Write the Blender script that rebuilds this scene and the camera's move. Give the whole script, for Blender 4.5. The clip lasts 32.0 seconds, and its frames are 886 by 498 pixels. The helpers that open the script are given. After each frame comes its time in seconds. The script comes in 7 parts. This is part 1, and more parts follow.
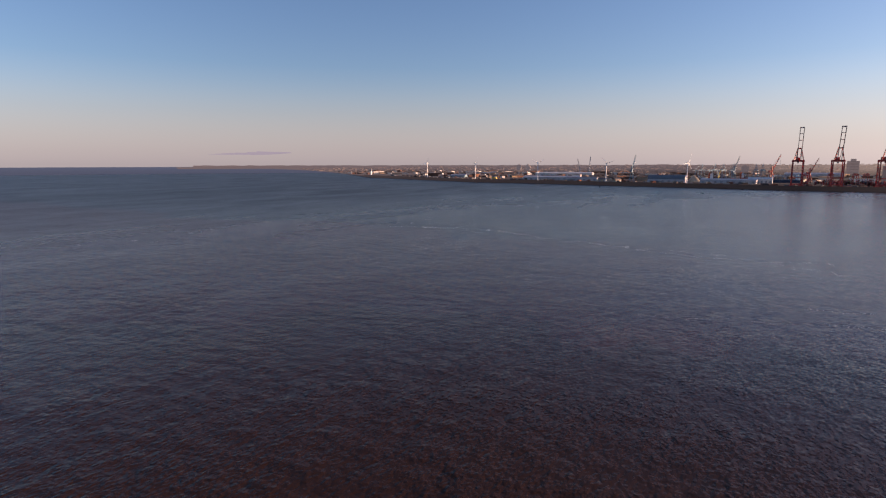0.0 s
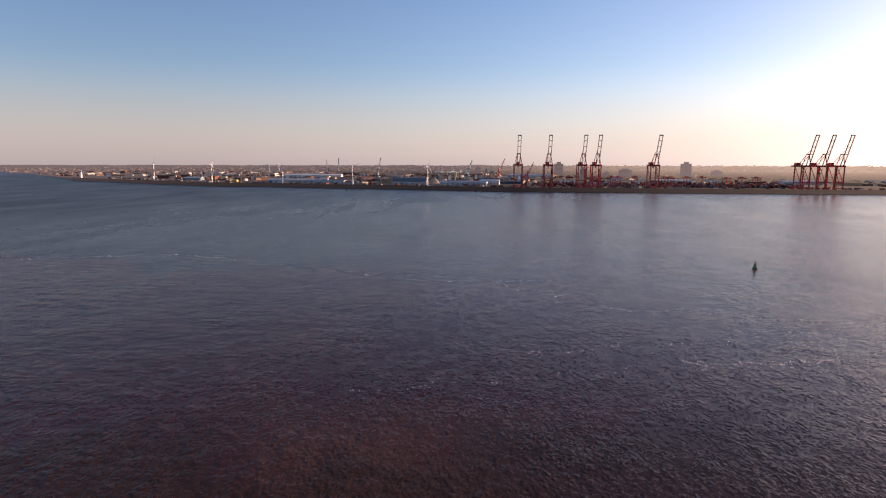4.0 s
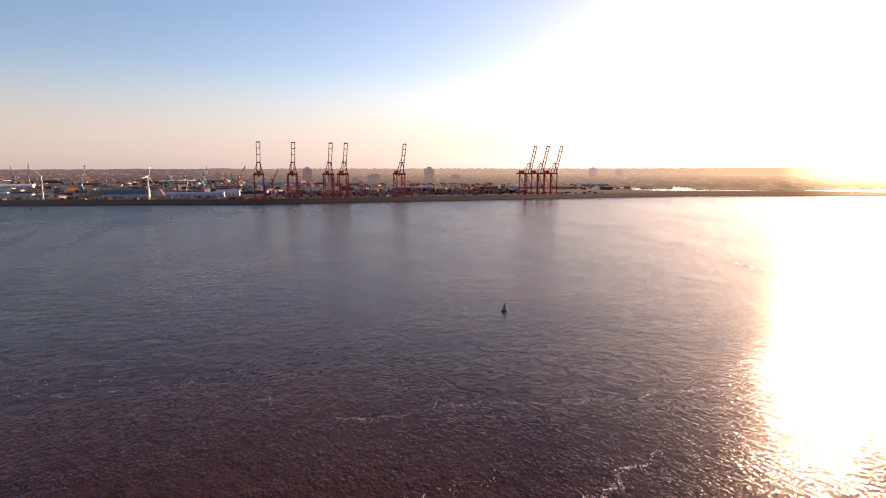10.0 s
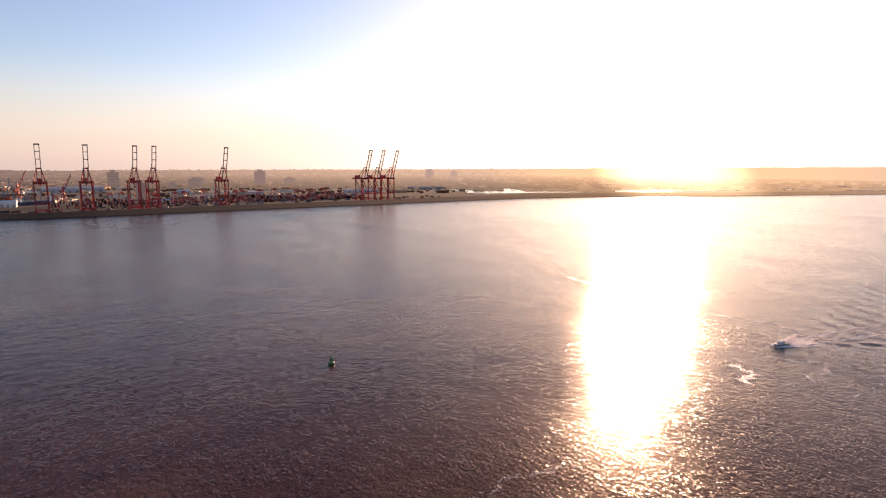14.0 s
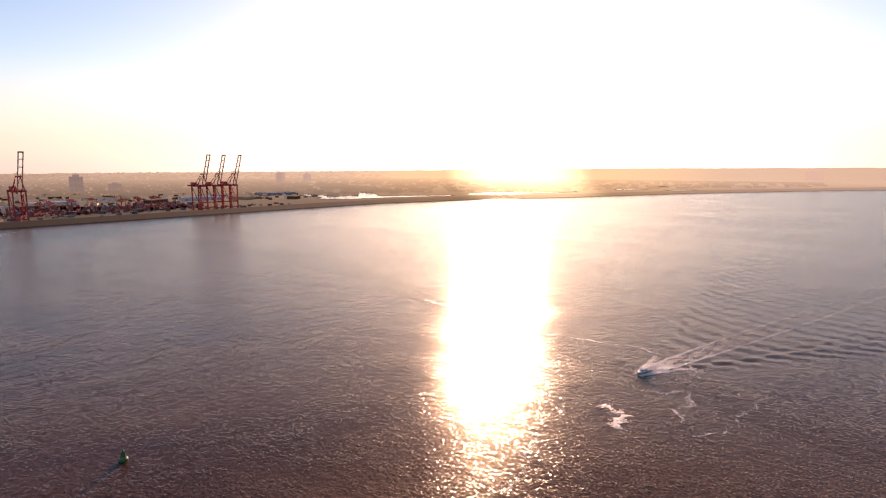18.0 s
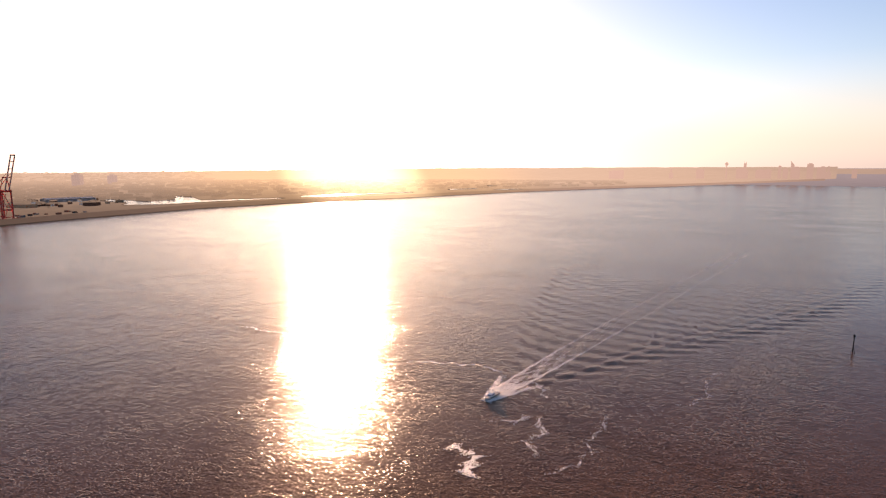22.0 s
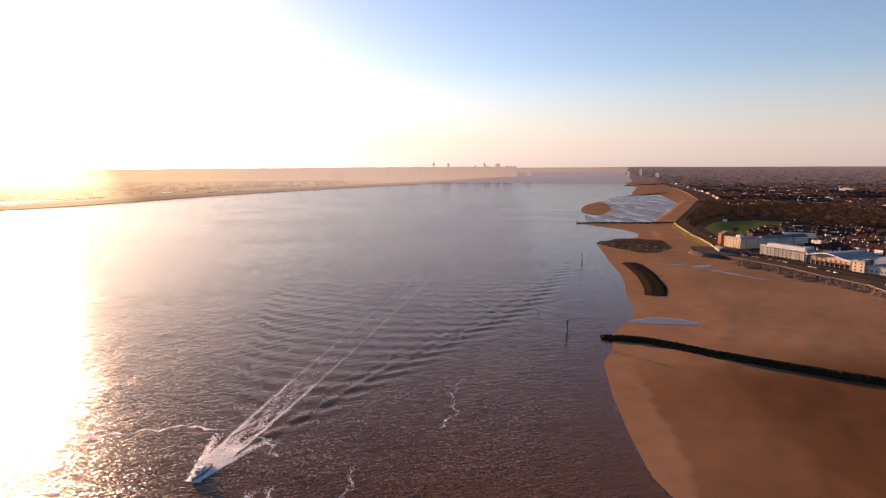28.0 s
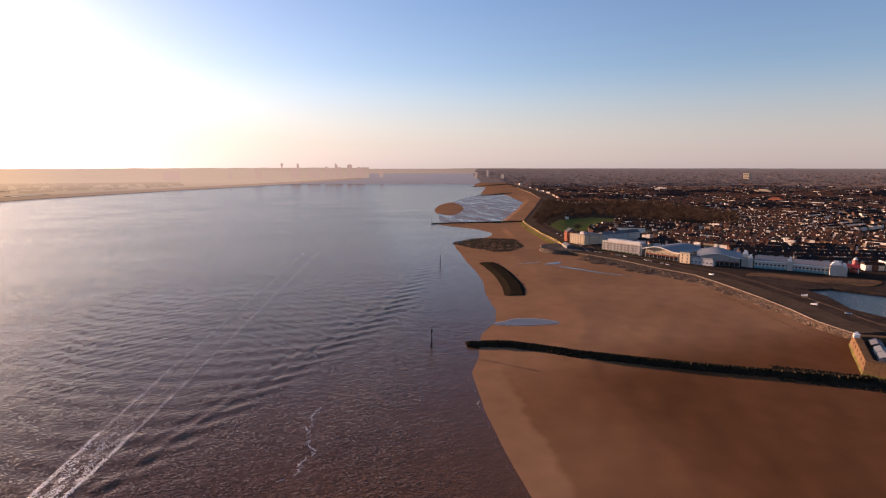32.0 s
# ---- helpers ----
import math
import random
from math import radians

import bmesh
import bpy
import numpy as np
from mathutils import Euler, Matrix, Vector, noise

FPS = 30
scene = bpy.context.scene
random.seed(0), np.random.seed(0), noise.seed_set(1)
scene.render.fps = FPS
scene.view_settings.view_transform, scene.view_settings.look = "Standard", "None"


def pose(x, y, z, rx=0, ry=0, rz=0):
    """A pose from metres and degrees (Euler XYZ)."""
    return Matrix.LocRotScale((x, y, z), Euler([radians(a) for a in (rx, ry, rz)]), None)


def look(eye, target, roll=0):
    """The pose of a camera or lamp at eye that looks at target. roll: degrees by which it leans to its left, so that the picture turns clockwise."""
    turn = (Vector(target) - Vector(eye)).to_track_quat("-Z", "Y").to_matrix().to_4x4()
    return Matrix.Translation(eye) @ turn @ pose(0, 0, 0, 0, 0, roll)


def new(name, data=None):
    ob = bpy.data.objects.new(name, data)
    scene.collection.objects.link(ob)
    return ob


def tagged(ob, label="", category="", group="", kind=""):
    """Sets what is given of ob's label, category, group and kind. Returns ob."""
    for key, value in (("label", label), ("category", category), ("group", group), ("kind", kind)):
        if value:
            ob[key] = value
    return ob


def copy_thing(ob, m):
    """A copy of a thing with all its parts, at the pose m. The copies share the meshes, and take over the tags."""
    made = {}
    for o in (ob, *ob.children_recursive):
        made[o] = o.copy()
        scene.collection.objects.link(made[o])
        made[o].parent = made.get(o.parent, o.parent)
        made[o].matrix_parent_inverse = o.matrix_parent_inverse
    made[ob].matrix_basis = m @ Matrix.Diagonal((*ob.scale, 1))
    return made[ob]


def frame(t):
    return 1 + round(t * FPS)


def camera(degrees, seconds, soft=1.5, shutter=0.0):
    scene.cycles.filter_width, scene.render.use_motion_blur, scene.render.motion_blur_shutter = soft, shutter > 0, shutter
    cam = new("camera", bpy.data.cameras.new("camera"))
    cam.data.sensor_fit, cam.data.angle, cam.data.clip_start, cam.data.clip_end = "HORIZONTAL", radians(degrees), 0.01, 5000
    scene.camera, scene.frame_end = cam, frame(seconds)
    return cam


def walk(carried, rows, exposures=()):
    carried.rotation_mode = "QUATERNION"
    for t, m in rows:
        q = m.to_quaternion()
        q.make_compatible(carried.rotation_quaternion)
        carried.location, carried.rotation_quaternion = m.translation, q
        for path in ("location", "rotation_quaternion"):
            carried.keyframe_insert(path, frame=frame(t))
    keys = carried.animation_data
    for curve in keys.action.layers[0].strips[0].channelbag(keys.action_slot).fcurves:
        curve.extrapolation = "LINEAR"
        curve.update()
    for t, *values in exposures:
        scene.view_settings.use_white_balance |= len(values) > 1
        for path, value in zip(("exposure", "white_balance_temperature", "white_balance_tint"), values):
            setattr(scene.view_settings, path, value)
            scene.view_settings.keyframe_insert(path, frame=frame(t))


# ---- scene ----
cam = camera(76.376, 32.0, soft=1.2)
# seconds, x, y, z, bearing clockwise from +y, tilt below level, roll
ROWS = [
    (0.0, 0.00, -0.00, 58.01, -29.158, 8.567, 0.015),
    (0.5, 0.52, 8.48, 59.02, -26.674, 8.514, -0.004),
    (1.0, 1.03, 16.98, 60.00, -24.131, 8.537, 0.037),
    (1.5, 1.53, 25.46, 60.99, -20.799, 8.562, 0.043),
    (2.0, 2.05, 33.89, 62.06, -17.412, 8.582, 0.002),
    (2.5, 2.61, 42.21, 63.25, -14.003, 8.632, -0.067),
    (3.0, 3.31, 50.37, 64.54, -10.719, 8.662, -0.166),
    (3.5, 4.24, 58.30, 65.91, -7.515, 8.654, -0.209),
    (5.5, 9.50, 88.73, 71.93, 2.110, 8.562, -0.200),
    (6.0, 11.17, 96.00, 73.39, 4.702, 8.564, -0.156),
    (6.5, 13.15, 102.96, 74.87, 7.015, 8.555, -0.167),
    (7.0, 15.40, 109.70, 76.40, 9.026, 8.552, -0.193),
    (7.5, 17.88, 116.24, 78.00, 10.898, 8.547, -0.206),
    (8.0, 20.54, 122.62, 79.69, 12.568, 8.526, -0.249),
    (8.5, 23.34, 128.87, 81.44, 14.295, 8.524, -0.278),
    (9.0, 26.27, 134.98, 83.23, 15.964, 8.509, -0.226),
    (9.5, 29.34, 140.96, 85.05, 17.755, 8.480, -0.178),
    (10.0, 32.55, 146.82, 86.83, 19.696, 8.478, -0.128),
    (10.5, 35.94, 152.51, 88.51, 21.620, 8.508, -0.091),
    (11.0, 39.50, 158.09, 90.16, 23.583, 8.525, -0.050),
    (11.5, 43.22, 163.59, 91.83, 25.677, 8.541, -0.025),
    (12.0, 47.10, 169.03, 93.58, 27.618, 8.528, -0.047),
    (12.5, 51.11, 174.43, 95.39, 29.730, 8.526, -0.096),
    (13.0, 55.27, 179.74, 97.24, 31.759, 8.529, -0.122),
    (13.5, 59.61, 184.85, 99.06, 33.819, 8.523, -0.141),
    (14.0, 64.12, 189.70, 100.81, 35.808, 8.520, -0.152),
    (14.5, 68.80, 194.29, 102.52, 37.586, 8.504, -0.148),
    (16.5, 87.93, 211.56, 108.70, 44.228, 8.482, -0.039),
    (17.0, 92.76, 215.58, 110.06, 46.241, 8.467, -0.052),
    (17.5, 97.61, 219.26, 111.21, 48.210, 8.444, -0.042),
    (18.0, 102.44, 222.60, 112.14, 50.206, 8.437, -0.041),
    (18.5, 107.31, 225.67, 112.97, 52.197, 8.431, -0.063),
    (19.0, 112.12, 228.55, 113.75, 54.182, 8.393, -0.051),
    (19.5, 116.87, 231.23, 114.45, 55.740, 8.390, -0.045),
    (20.0, 121.58, 233.73, 115.07, 57.513, 8.402, -0.042),
    (20.5, 126.27, 236.05, 115.61, 59.308, 8.413, -0.038),
    (21.0, 130.97, 238.19, 116.04, 61.357, 8.422, -0.030),
    (21.5, 135.72, 240.14, 116.35, 63.662, 8.435, -0.019),
    (22.0, 140.52, 241.90, 116.52, 66.669, 8.485, -0.020),
    (22.5, 145.31, 243.44, 116.55, 70.043, 8.488, 0.001),
    (23.0, 150.06, 244.77, 116.45, 72.824, 8.488, 0.037),
    (23.5, 154.77, 245.95, 116.27, 75.279, 8.468, 0.054),
    (24.0, 159.44, 247.05, 116.00, 77.843, 8.475, 0.092),
    (24.5, 164.10, 248.05, 115.79, 80.307, 8.485, 0.125),
    (25.0, 168.76, 248.89, 115.69, 82.781, 8.455, 0.106),
    (25.5, 173.34, 249.46, 115.56, 84.874, 8.461, 0.094),
    (27.5, 191.36, 250.46, 114.83, 92.594, 8.465, 0.094),
    (28.0, 195.79, 250.46, 114.62, 94.241, 8.455, 0.085),
    (28.5, 200.13, 250.27, 114.36, 95.971, 8.388, 0.088),
    (29.0, 204.38, 249.94, 114.02, 97.670, 8.375, 0.048),
    (29.5, 208.56, 249.58, 113.59, 99.357, 8.382, 0.012),
    (30.0, 212.68, 249.11, 113.25, 101.178, 8.373, -0.025),
    (30.5, 216.76, 248.52, 113.01, 102.694, 8.341, -0.038),
    (31.0, 220.74, 247.76, 112.76, 104.427, 8.347, -0.067),
    (31.5, 224.67, 246.87, 112.59, 106.576, 8.341, -0.072),
    (32.0, 228.61, 245.88, 112.55, 109.104, 8.313, -0.117),
]
walk(cam, [(t, pose(x, y, z, 90 - tilt, 0, -turn) @ pose(0, 0, 0, 0, 0, -roll)) for t, x, y, z, turn, tilt, roll in ROWS],
     exposures=[(0.0, 1.62, 6650, 33), (3.0, 1.72, 6800, 33), (6.0, 1.88, 7100, 34), (10.0, 1.96, 7450, 36), (17.0, 2.02, 7800, 36), (24.0, 2.02, 7700, 35), (28.0, 1.98, 7350, 34), (32.0, 1.82, 6950, 33)])

# ---- sky and sun ----
SUN_BEARING, SUN_HEIGHT = 56.0, 8.0
world = bpy.data.worlds.new("sky")
scene.world = world
world.use_nodes = True
wn = world.node_tree.nodes
sky = wn.new("ShaderNodeTexSky")
sky.sky_type, sky.sun_disc = "NISHITA", False
sky.sun_elevation, sky.sun_rotation = radians(SUN_HEIGHT), radians(SUN_BEARING)
sky.altitude, sky.air_density, sky.dust_density, sky.ozone_density = 60, 1.0, 0.75, 2.9
soften = wn.new("ShaderNodeHueSaturation")
soften.inputs["Saturation"].default_value = 1.05
world.node_tree.links.new(sky.outputs[0], soften.inputs["Color"])
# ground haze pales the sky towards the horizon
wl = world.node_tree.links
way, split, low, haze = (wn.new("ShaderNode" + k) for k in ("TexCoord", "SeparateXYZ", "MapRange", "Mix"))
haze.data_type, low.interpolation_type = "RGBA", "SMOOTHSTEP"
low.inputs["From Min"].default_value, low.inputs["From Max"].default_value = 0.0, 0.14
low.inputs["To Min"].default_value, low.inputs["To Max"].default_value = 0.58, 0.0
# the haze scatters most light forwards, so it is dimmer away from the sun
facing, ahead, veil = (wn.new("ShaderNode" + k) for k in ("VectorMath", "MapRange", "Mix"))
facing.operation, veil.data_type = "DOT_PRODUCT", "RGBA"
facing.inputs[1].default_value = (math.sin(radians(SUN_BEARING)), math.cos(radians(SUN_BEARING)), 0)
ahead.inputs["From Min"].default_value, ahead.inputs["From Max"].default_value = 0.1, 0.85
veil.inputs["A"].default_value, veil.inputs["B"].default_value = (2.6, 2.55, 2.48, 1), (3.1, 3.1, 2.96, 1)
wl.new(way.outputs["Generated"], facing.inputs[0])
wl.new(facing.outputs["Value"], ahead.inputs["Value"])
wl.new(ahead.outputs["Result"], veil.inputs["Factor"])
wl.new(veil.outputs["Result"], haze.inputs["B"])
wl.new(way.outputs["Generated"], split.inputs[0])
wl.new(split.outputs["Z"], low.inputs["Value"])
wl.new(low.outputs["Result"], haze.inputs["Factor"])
pale, dull = wn.new("ShaderNodeHueSaturation"), wn.new("ShaderNodeMapRange")
dull.inputs["From Min"].default_value, dull.inputs["From Max"].default_value = 0.0, 0.16
dull.inputs["To Min"].default_value, dull.inputs["To Max"].default_value = 0.5, 1.0
wl.new(split.outputs["Z"], dull.inputs["Value"])
wl.new(dull.outputs["Result"], pale.inputs["Saturation"])
wl.new(soften.outputs[0], pale.inputs["Color"])
wl.new(pale.outputs[0], haze.inputs["A"])
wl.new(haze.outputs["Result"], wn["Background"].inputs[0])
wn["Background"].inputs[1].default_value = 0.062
sb = radians(SUN_BEARING)
sun_way = Vector((math.sin(sb) * math.cos(radians(SUN_HEIGHT)), math.cos(sb) * math.cos(radians(SUN_HEIGHT)), math.sin(radians(SUN_HEIGHT))))
sun = new("sun", bpy.data.lights.new("sun", "SUN"))
sun.data.energy, sun.data.angle, sun.data.color = 3.6, radians(0.53), (1.0, 0.68, 0.42)
sun.matrix_world = look(tuple(sun_way * 100), (0, 0, 0))


# ---- materials ----
def mat(name, col, rough=0.8, metal=0.0, vary=0.25, size=2.0, bump=0.0, bsize=0.5, hue=None, island=False, objrand=0.0, spec=None):
    """A surface with variation at two scales; hue: a second colour for large patches; objrand: variation from piece to piece."""
    m = bpy.data.materials.new(name)
    m.use_nodes = True
    n, l = m.node_tree.nodes, m.node_tree.links
    b = n["Principled BSDF"]
    b.inputs["Roughness"].default_value, b.inputs["Metallic"].default_value = rough, metal
    b.inputs["Specular IOR Level"].default_value = (0.4 if rough < 0.7 else 0.0) if spec is None else spec
    pos = n.new("ShaderNodeNewGeometry")
    big, fine = n.new("ShaderNodeTexNoise"), n.new("ShaderNodeTexNoise")
    big.inputs["Scale"].default_value, fine.inputs["Scale"].default_value = 1.0 / (size * 6), 1.0 / size
    big.inputs["Detail"].default_value, fine.inputs["Detail"].default_value = 4, 6
    l.new(pos.outputs["Position"], big.inputs["Vector"])
    l.new(pos.outputs["Position"], fine.inputs["Vector"])
    mix = n.new("ShaderNodeMix")
    mix.data_type = "RGBA"
    second = hue or tuple(c * (1 - vary) for c in col)
    mix.inputs["A"].default_value, mix.inputs["B"].default_value = (*col, 1), (*second, 1)
    ramp = n.new("ShaderNodeMapRange")
    ramp.inputs["From Min"].default_value, ramp.inputs["From Max"].default_value = 0.38, 0.62
    l.new(big.outputs["Fac"], ramp.inputs["Value"])
    l.new(ramp.outputs["Result"], mix.inputs["Factor"])
    hsv = n.new("ShaderNodeHueSaturation")
    l.new(mix.outputs["Result"], hsv.inputs["Color"])
    val = n.new("ShaderNodeMapRange")
    val.inputs["From Min"].default_value, val.inputs["From Max"].default_value = 0.25, 0.75
    val.inputs["To Min"].default_value, val.inputs["To Max"].default_value = 1 - vary, 1 + vary
    l.new(fine.outputs["Fac"], val.inputs["Value"])
    last = val.outputs["Result"]
    if objrand or island:
        src = (pos.outputs["Random Per Island"] if island else n.new("ShaderNodeObjectInfo").outputs["Random"])
        rr = n.new("ShaderNodeMapRange")
        k = objrand or 0.4
        rr.inputs["To Min"].default_value, rr.inputs["To Max"].default_value = 1 - k, 1 + k
        l.new(src, rr.inputs["Value"])
        mul = n.new("ShaderNodeMath")
        mul.operation = "MULTIPLY"
        l.new(last, mul.inputs[0])
        l.new(rr.outputs["Result"], mul.inputs[1])
        last = mul.outputs[0]
    l.new(last, hsv.inputs["Value"])
    l.new(hsv.outputs["Color"], b.inputs["Base Color"])
    if bump:
        bn, bt = n.new("ShaderNodeBump"), n.new("ShaderNodeTexNoise")
        bt.inputs["Scale"].default_value, bt.inputs["Detail"].default_value = 1.0 / bsize, 6
        l.new(pos.outputs["Position"], bt.inputs["Vector"])
        l.new(bt.outputs["Fac"], bn.inputs["Height"])
        bn.inputs["Distance"].default_value = bump
        l.new(bn.outputs["Normal"], b.inputs["Normal"])
    return m


def palette(name, cols, rough=0.8, island=False, vary=0.2, size=3.0):
    """Pieces that take one of several colours each."""
    m = mat(name, cols[0], rough, vary=vary, size=size)
    n, l = m.node_tree.nodes, m.node_tree.links
    pick = n.new("ShaderNodeValToRGB")
    pick.color_ramp.interpolation = "CONSTANT"
    for i, c in enumerate(cols):
        e = pick.color_ramp.elements[i] if i < 2 else pick.color_ramp.elements.new(i / len(cols))
        e.position, e.color = i / len(cols), (*c, 1)
    src = n.new("ShaderNodeNewGeometry").outputs["Random Per Island"] if island else n.new("ShaderNodeObjectInfo").outputs["Random"]
    l.new(src, pick.inputs["Fac"])
    hsv = [x for x in n if x.type == "HUE_SAT"][0]
    l.new(pick.outputs["Color"], hsv.inputs["Color"])
    return m


def water_mat(name, col, waves, rough=0.12):
    """waves: rows of (length across, length along, height) in metres."""
    m = bpy.data.materials.new(name)
    m.use_nodes = True
    n, l = m.node_tree.nodes, m.node_tree.links
    b = n["Principled BSDF"]
    b.inputs["Roughness"].default_value, b.inputs["IOR"].default_value = rough, 1.33
    b.inputs["Specular IOR Level"].default_value = 0.19
    pos = n.new("ShaderNodeNewGeometry")
    silt = n.new("ShaderNodeTexNoise")
    silt.inputs["Scale"].default_value, silt.inputs["Detail"].default_value = 0.006, 5
    silt.inputs["Distortion"].default_value = 1.2
    l.new(pos.outputs["Position"], silt.inputs["Vector"])
    mix = n.new("ShaderNodeMix")
    mix.data_type = "RGBA"
    mix.inputs["A"].default_value, mix.inputs["B"].default_value = (*col, 1), (*(c * 1.45 for c in col), 1)
    rp = n.new("ShaderNodeMapRange")
    rp.inputs["From Min"].default_value, rp.inputs["From Max"].default_value = 0.42, 0.6
    l.new(silt.outputs["Fac"], rp.inputs["Value"])
    l.new(rp.outputs["Result"], mix.inputs["Factor"])
    l.new(mix.outputs["Result"], b.inputs["Base Color"])
    # calmer and livelier patches of the surface
    calm = n.new("ShaderNodeMapRange")
    calm.inputs["From Min"].default_value, calm.inputs["From Max"].default_value = 0.38, 0.62
    calm.inputs["To Min"].default_value, calm.inputs["To Max"].default_value = 0.72, 1.2
    drift = n.new("ShaderNodeTexNoise")
    drift.inputs["Scale"].default_value, drift.inputs["Detail"].default_value, drift.inputs["Roughness"].default_value = 0.03, 7, 0.62
    l.new(pos.outputs["Position"], drift.inputs["Vector"])
    l.new(drift.outputs["Fac"], calm.inputs["Value"])
    total = None
    for i, (across, along, height) in enumerate(waves):
        mp, tx = n.new("ShaderNodeMapping"), n.new("ShaderNodeTexNoise")
        mp.inputs["Rotation"].default_value[2] = radians(20 + 25 * i)
        mp.inputs["Scale"].default_value = (1 / across, 1 / along, 1)
        tx.inputs["Scale"].default_value, tx.inputs["Detail"].default_value, tx.inputs["Roughness"].default_value = 1.0, 3, 0.55
        l.new(pos.outputs["Position"], mp.inputs["Vector"])
        l.new(mp.outputs["Vector"], tx.inputs["Vector"])
        ml = n.new("ShaderNodeMath")
        ml.operation = "MULTIPLY"
        ml.inputs[1].default_value = height
        l.new(tx.outputs["Fac"], ml.inputs[0])
        if total is None:
            total = ml.outputs[0]
        else:
            ad = n.new("ShaderNodeMath")
            ad.operation = "ADD"
            l.new(total, ad.inputs[0])
            l.new(ml.outputs[0], ad.inputs[1])
            total = ad.outputs[0]
    sc = n.new("ShaderNodeMath")
    sc.operation = "MULTIPLY"
    l.new(total, sc.inputs[0])
    l.new(calm.outputs["Result"], sc.inputs[1])
    bn = n.new("ShaderNodeBump")
    bn.inputs["Distance"].default_value = 1.0
    l.new(sc.outputs[0], bn.inputs["Height"])
    l.new(bn.outputs["Normal"], b.inputs["Normal"])
    return m


def river_water():
    """The river: silty water, crests of a few metres over short facets of chop."""
    m = bpy.data.materials.new("river_water")
    m.use_nodes = True
    n, l = m.node_tree.nodes, m.node_tree.links
    b = n["Principled BSDF"]

    def node(kind, **values):
        k = n.new("ShaderNode" + kind)
        for name, value in values.items():
            k.inputs[name.replace("_", " ")].default_value = value
        return k

    def maths(kind, p, q):
        k = n.new("ShaderNodeMath")
        k.operation = kind
        for i, v in enumerate((p, q)):
            if isinstance(v, (int, float)):
                k.inputs[i].default_value = v
            else:
                l.new(v, k.inputs[i])
        return k.outputs[0]

    def ramp(source, f0, f1, t0, t1, smooth=False):
        k = node("MapRange", From_Min=f0, From_Max=f1, To_Min=t0, To_Max=t1)
        if smooth:
            k.interpolation_type = "SMOOTHSTEP"
        l.new(source, k.inputs["Value"])
        return k.outputs["Result"]

    def noise(scale, detail, rough=0.5, turn=0.0, stretch=1.0, warp=0.0):
        mp, tx = n.new("ShaderNodeMapping"), node("TexNoise", Scale=1.0, Detail=detail, Roughness=rough, Distortion=warp)
        mp.inputs["Rotation"].default_value[2] = radians(turn)
        mp.inputs["Scale"].default_value = (1 / scale, 1 / (scale * stretch), 1)
        l.new(pos.outputs["Position"], mp.inputs["Vector"])
        l.new(mp.outputs["Vector"], tx.inputs["Vector"])
        return tx

    pos, axes = n.new("ShaderNodeNewGeometry"), n.new("ShaderNodeSeparateXYZ")
    l.new(pos.outputs["Position"], axes.inputs[0])
    # silt: clearer water at the mouth, browner up river, in drifting sheets with soft edges
    silt = noise(160, 5, 0.5, warp=1.2)
    sheets = maths("ADD", axes.outputs["X"], ramp(silt.outputs["Fac"], 0.35, 0.65, -150, 150))
    brown = n.new("ShaderNodeMix")
    brown.data_type = "RGBA"
    brown.inputs["A"].default_value, brown.inputs["B"].default_value = SEA_COLOUR, RIVER_COLOUR
    l.new(ramp(sheets, -60, 360, 0, 1), brown.inputs["Factor"])
    # two fronts at the mouth: clear sea water meets the silt, and a browner sheet lies nearer the sands
    wander = ramp(noise(120, 6, 0.55, warp=0.8).outputs["Fac"], 0.3, 0.7, -48, 48)
    line = maths("ADD", axes.outputs["Y"], wander)
    clear = maths("MULTIPLY", ramp(line, 418, 436, 0, 1, True), ramp(axes.outputs["X"], -170, 50, 1, 0, True))
    muddy = maths("MULTIPLY", ramp(maths("SUBTRACT", line, maths("MULTIPLY", axes.outputs["X"], 0.25)), 186, 204, 0.8, 0, True), ramp(axes.outputs["X"], 20, 160, 1, 0, True))
    tint = brown.outputs["Result"]
    for share, colour in ((clear, CLEAR_COLOUR), (muddy, MUDDY_COLOUR)):
        sheet = n.new("ShaderNodeMix")
        sheet.data_type = "RGBA"
        sheet.inputs["B"].default_value = colour
        l.new(share, sheet.inputs["Factor"])
        l.new(tint, sheet.inputs["A"])
        tint = sheet.outputs["Result"]
    l.new(tint, b.inputs["Base Color"])
    b.inputs["IOR"].default_value, b.inputs["Specular IOR Level"].default_value = 1.33, WATER_GLOSS
    # livelier and calmer patches; liveliest in mid river
    patches = ramp(noise(34, 6, 0.6).outputs["Fac"], 0.36, 0.64, 0.72, 1.22)
    chop = maths("MULTIPLY", ramp(axes.outputs["X"], -60, 300, 0.45, 1.1, True), ramp(axes.outputs["X"], 420, 1300, 1.0, 0.6))
    # a calm strip off the sands
    shore = maths("ADD", axes.outputs["Y"], maths("MULTIPLY", axes.outputs["X"], 0.2))
    lee = maths("MAXIMUM", ramp(shore, 232, 285, 0.3, 1.0, True), ramp(axes.outputs["X"], 250, 340, 1.0, 0.0))
    lively = maths("MULTIPLY", maths("MULTIPLY", patches, chop), lee)
    # past half a kilometre the waves are too fine to make out, so the sheen spreads
    away = n.new("ShaderNodeVectorMath")
    away.operation = "DISTANCE"
    away.inputs[1].default_value = (190, 240, 0)
    l.new(pos.outputs["Position"], away.inputs[0])
    streaks = ramp(noise(70, 6, 0.62, 35, 3.0, 0.6).outputs["Fac"], 0.36, 0.64, 0.90, 1.12)
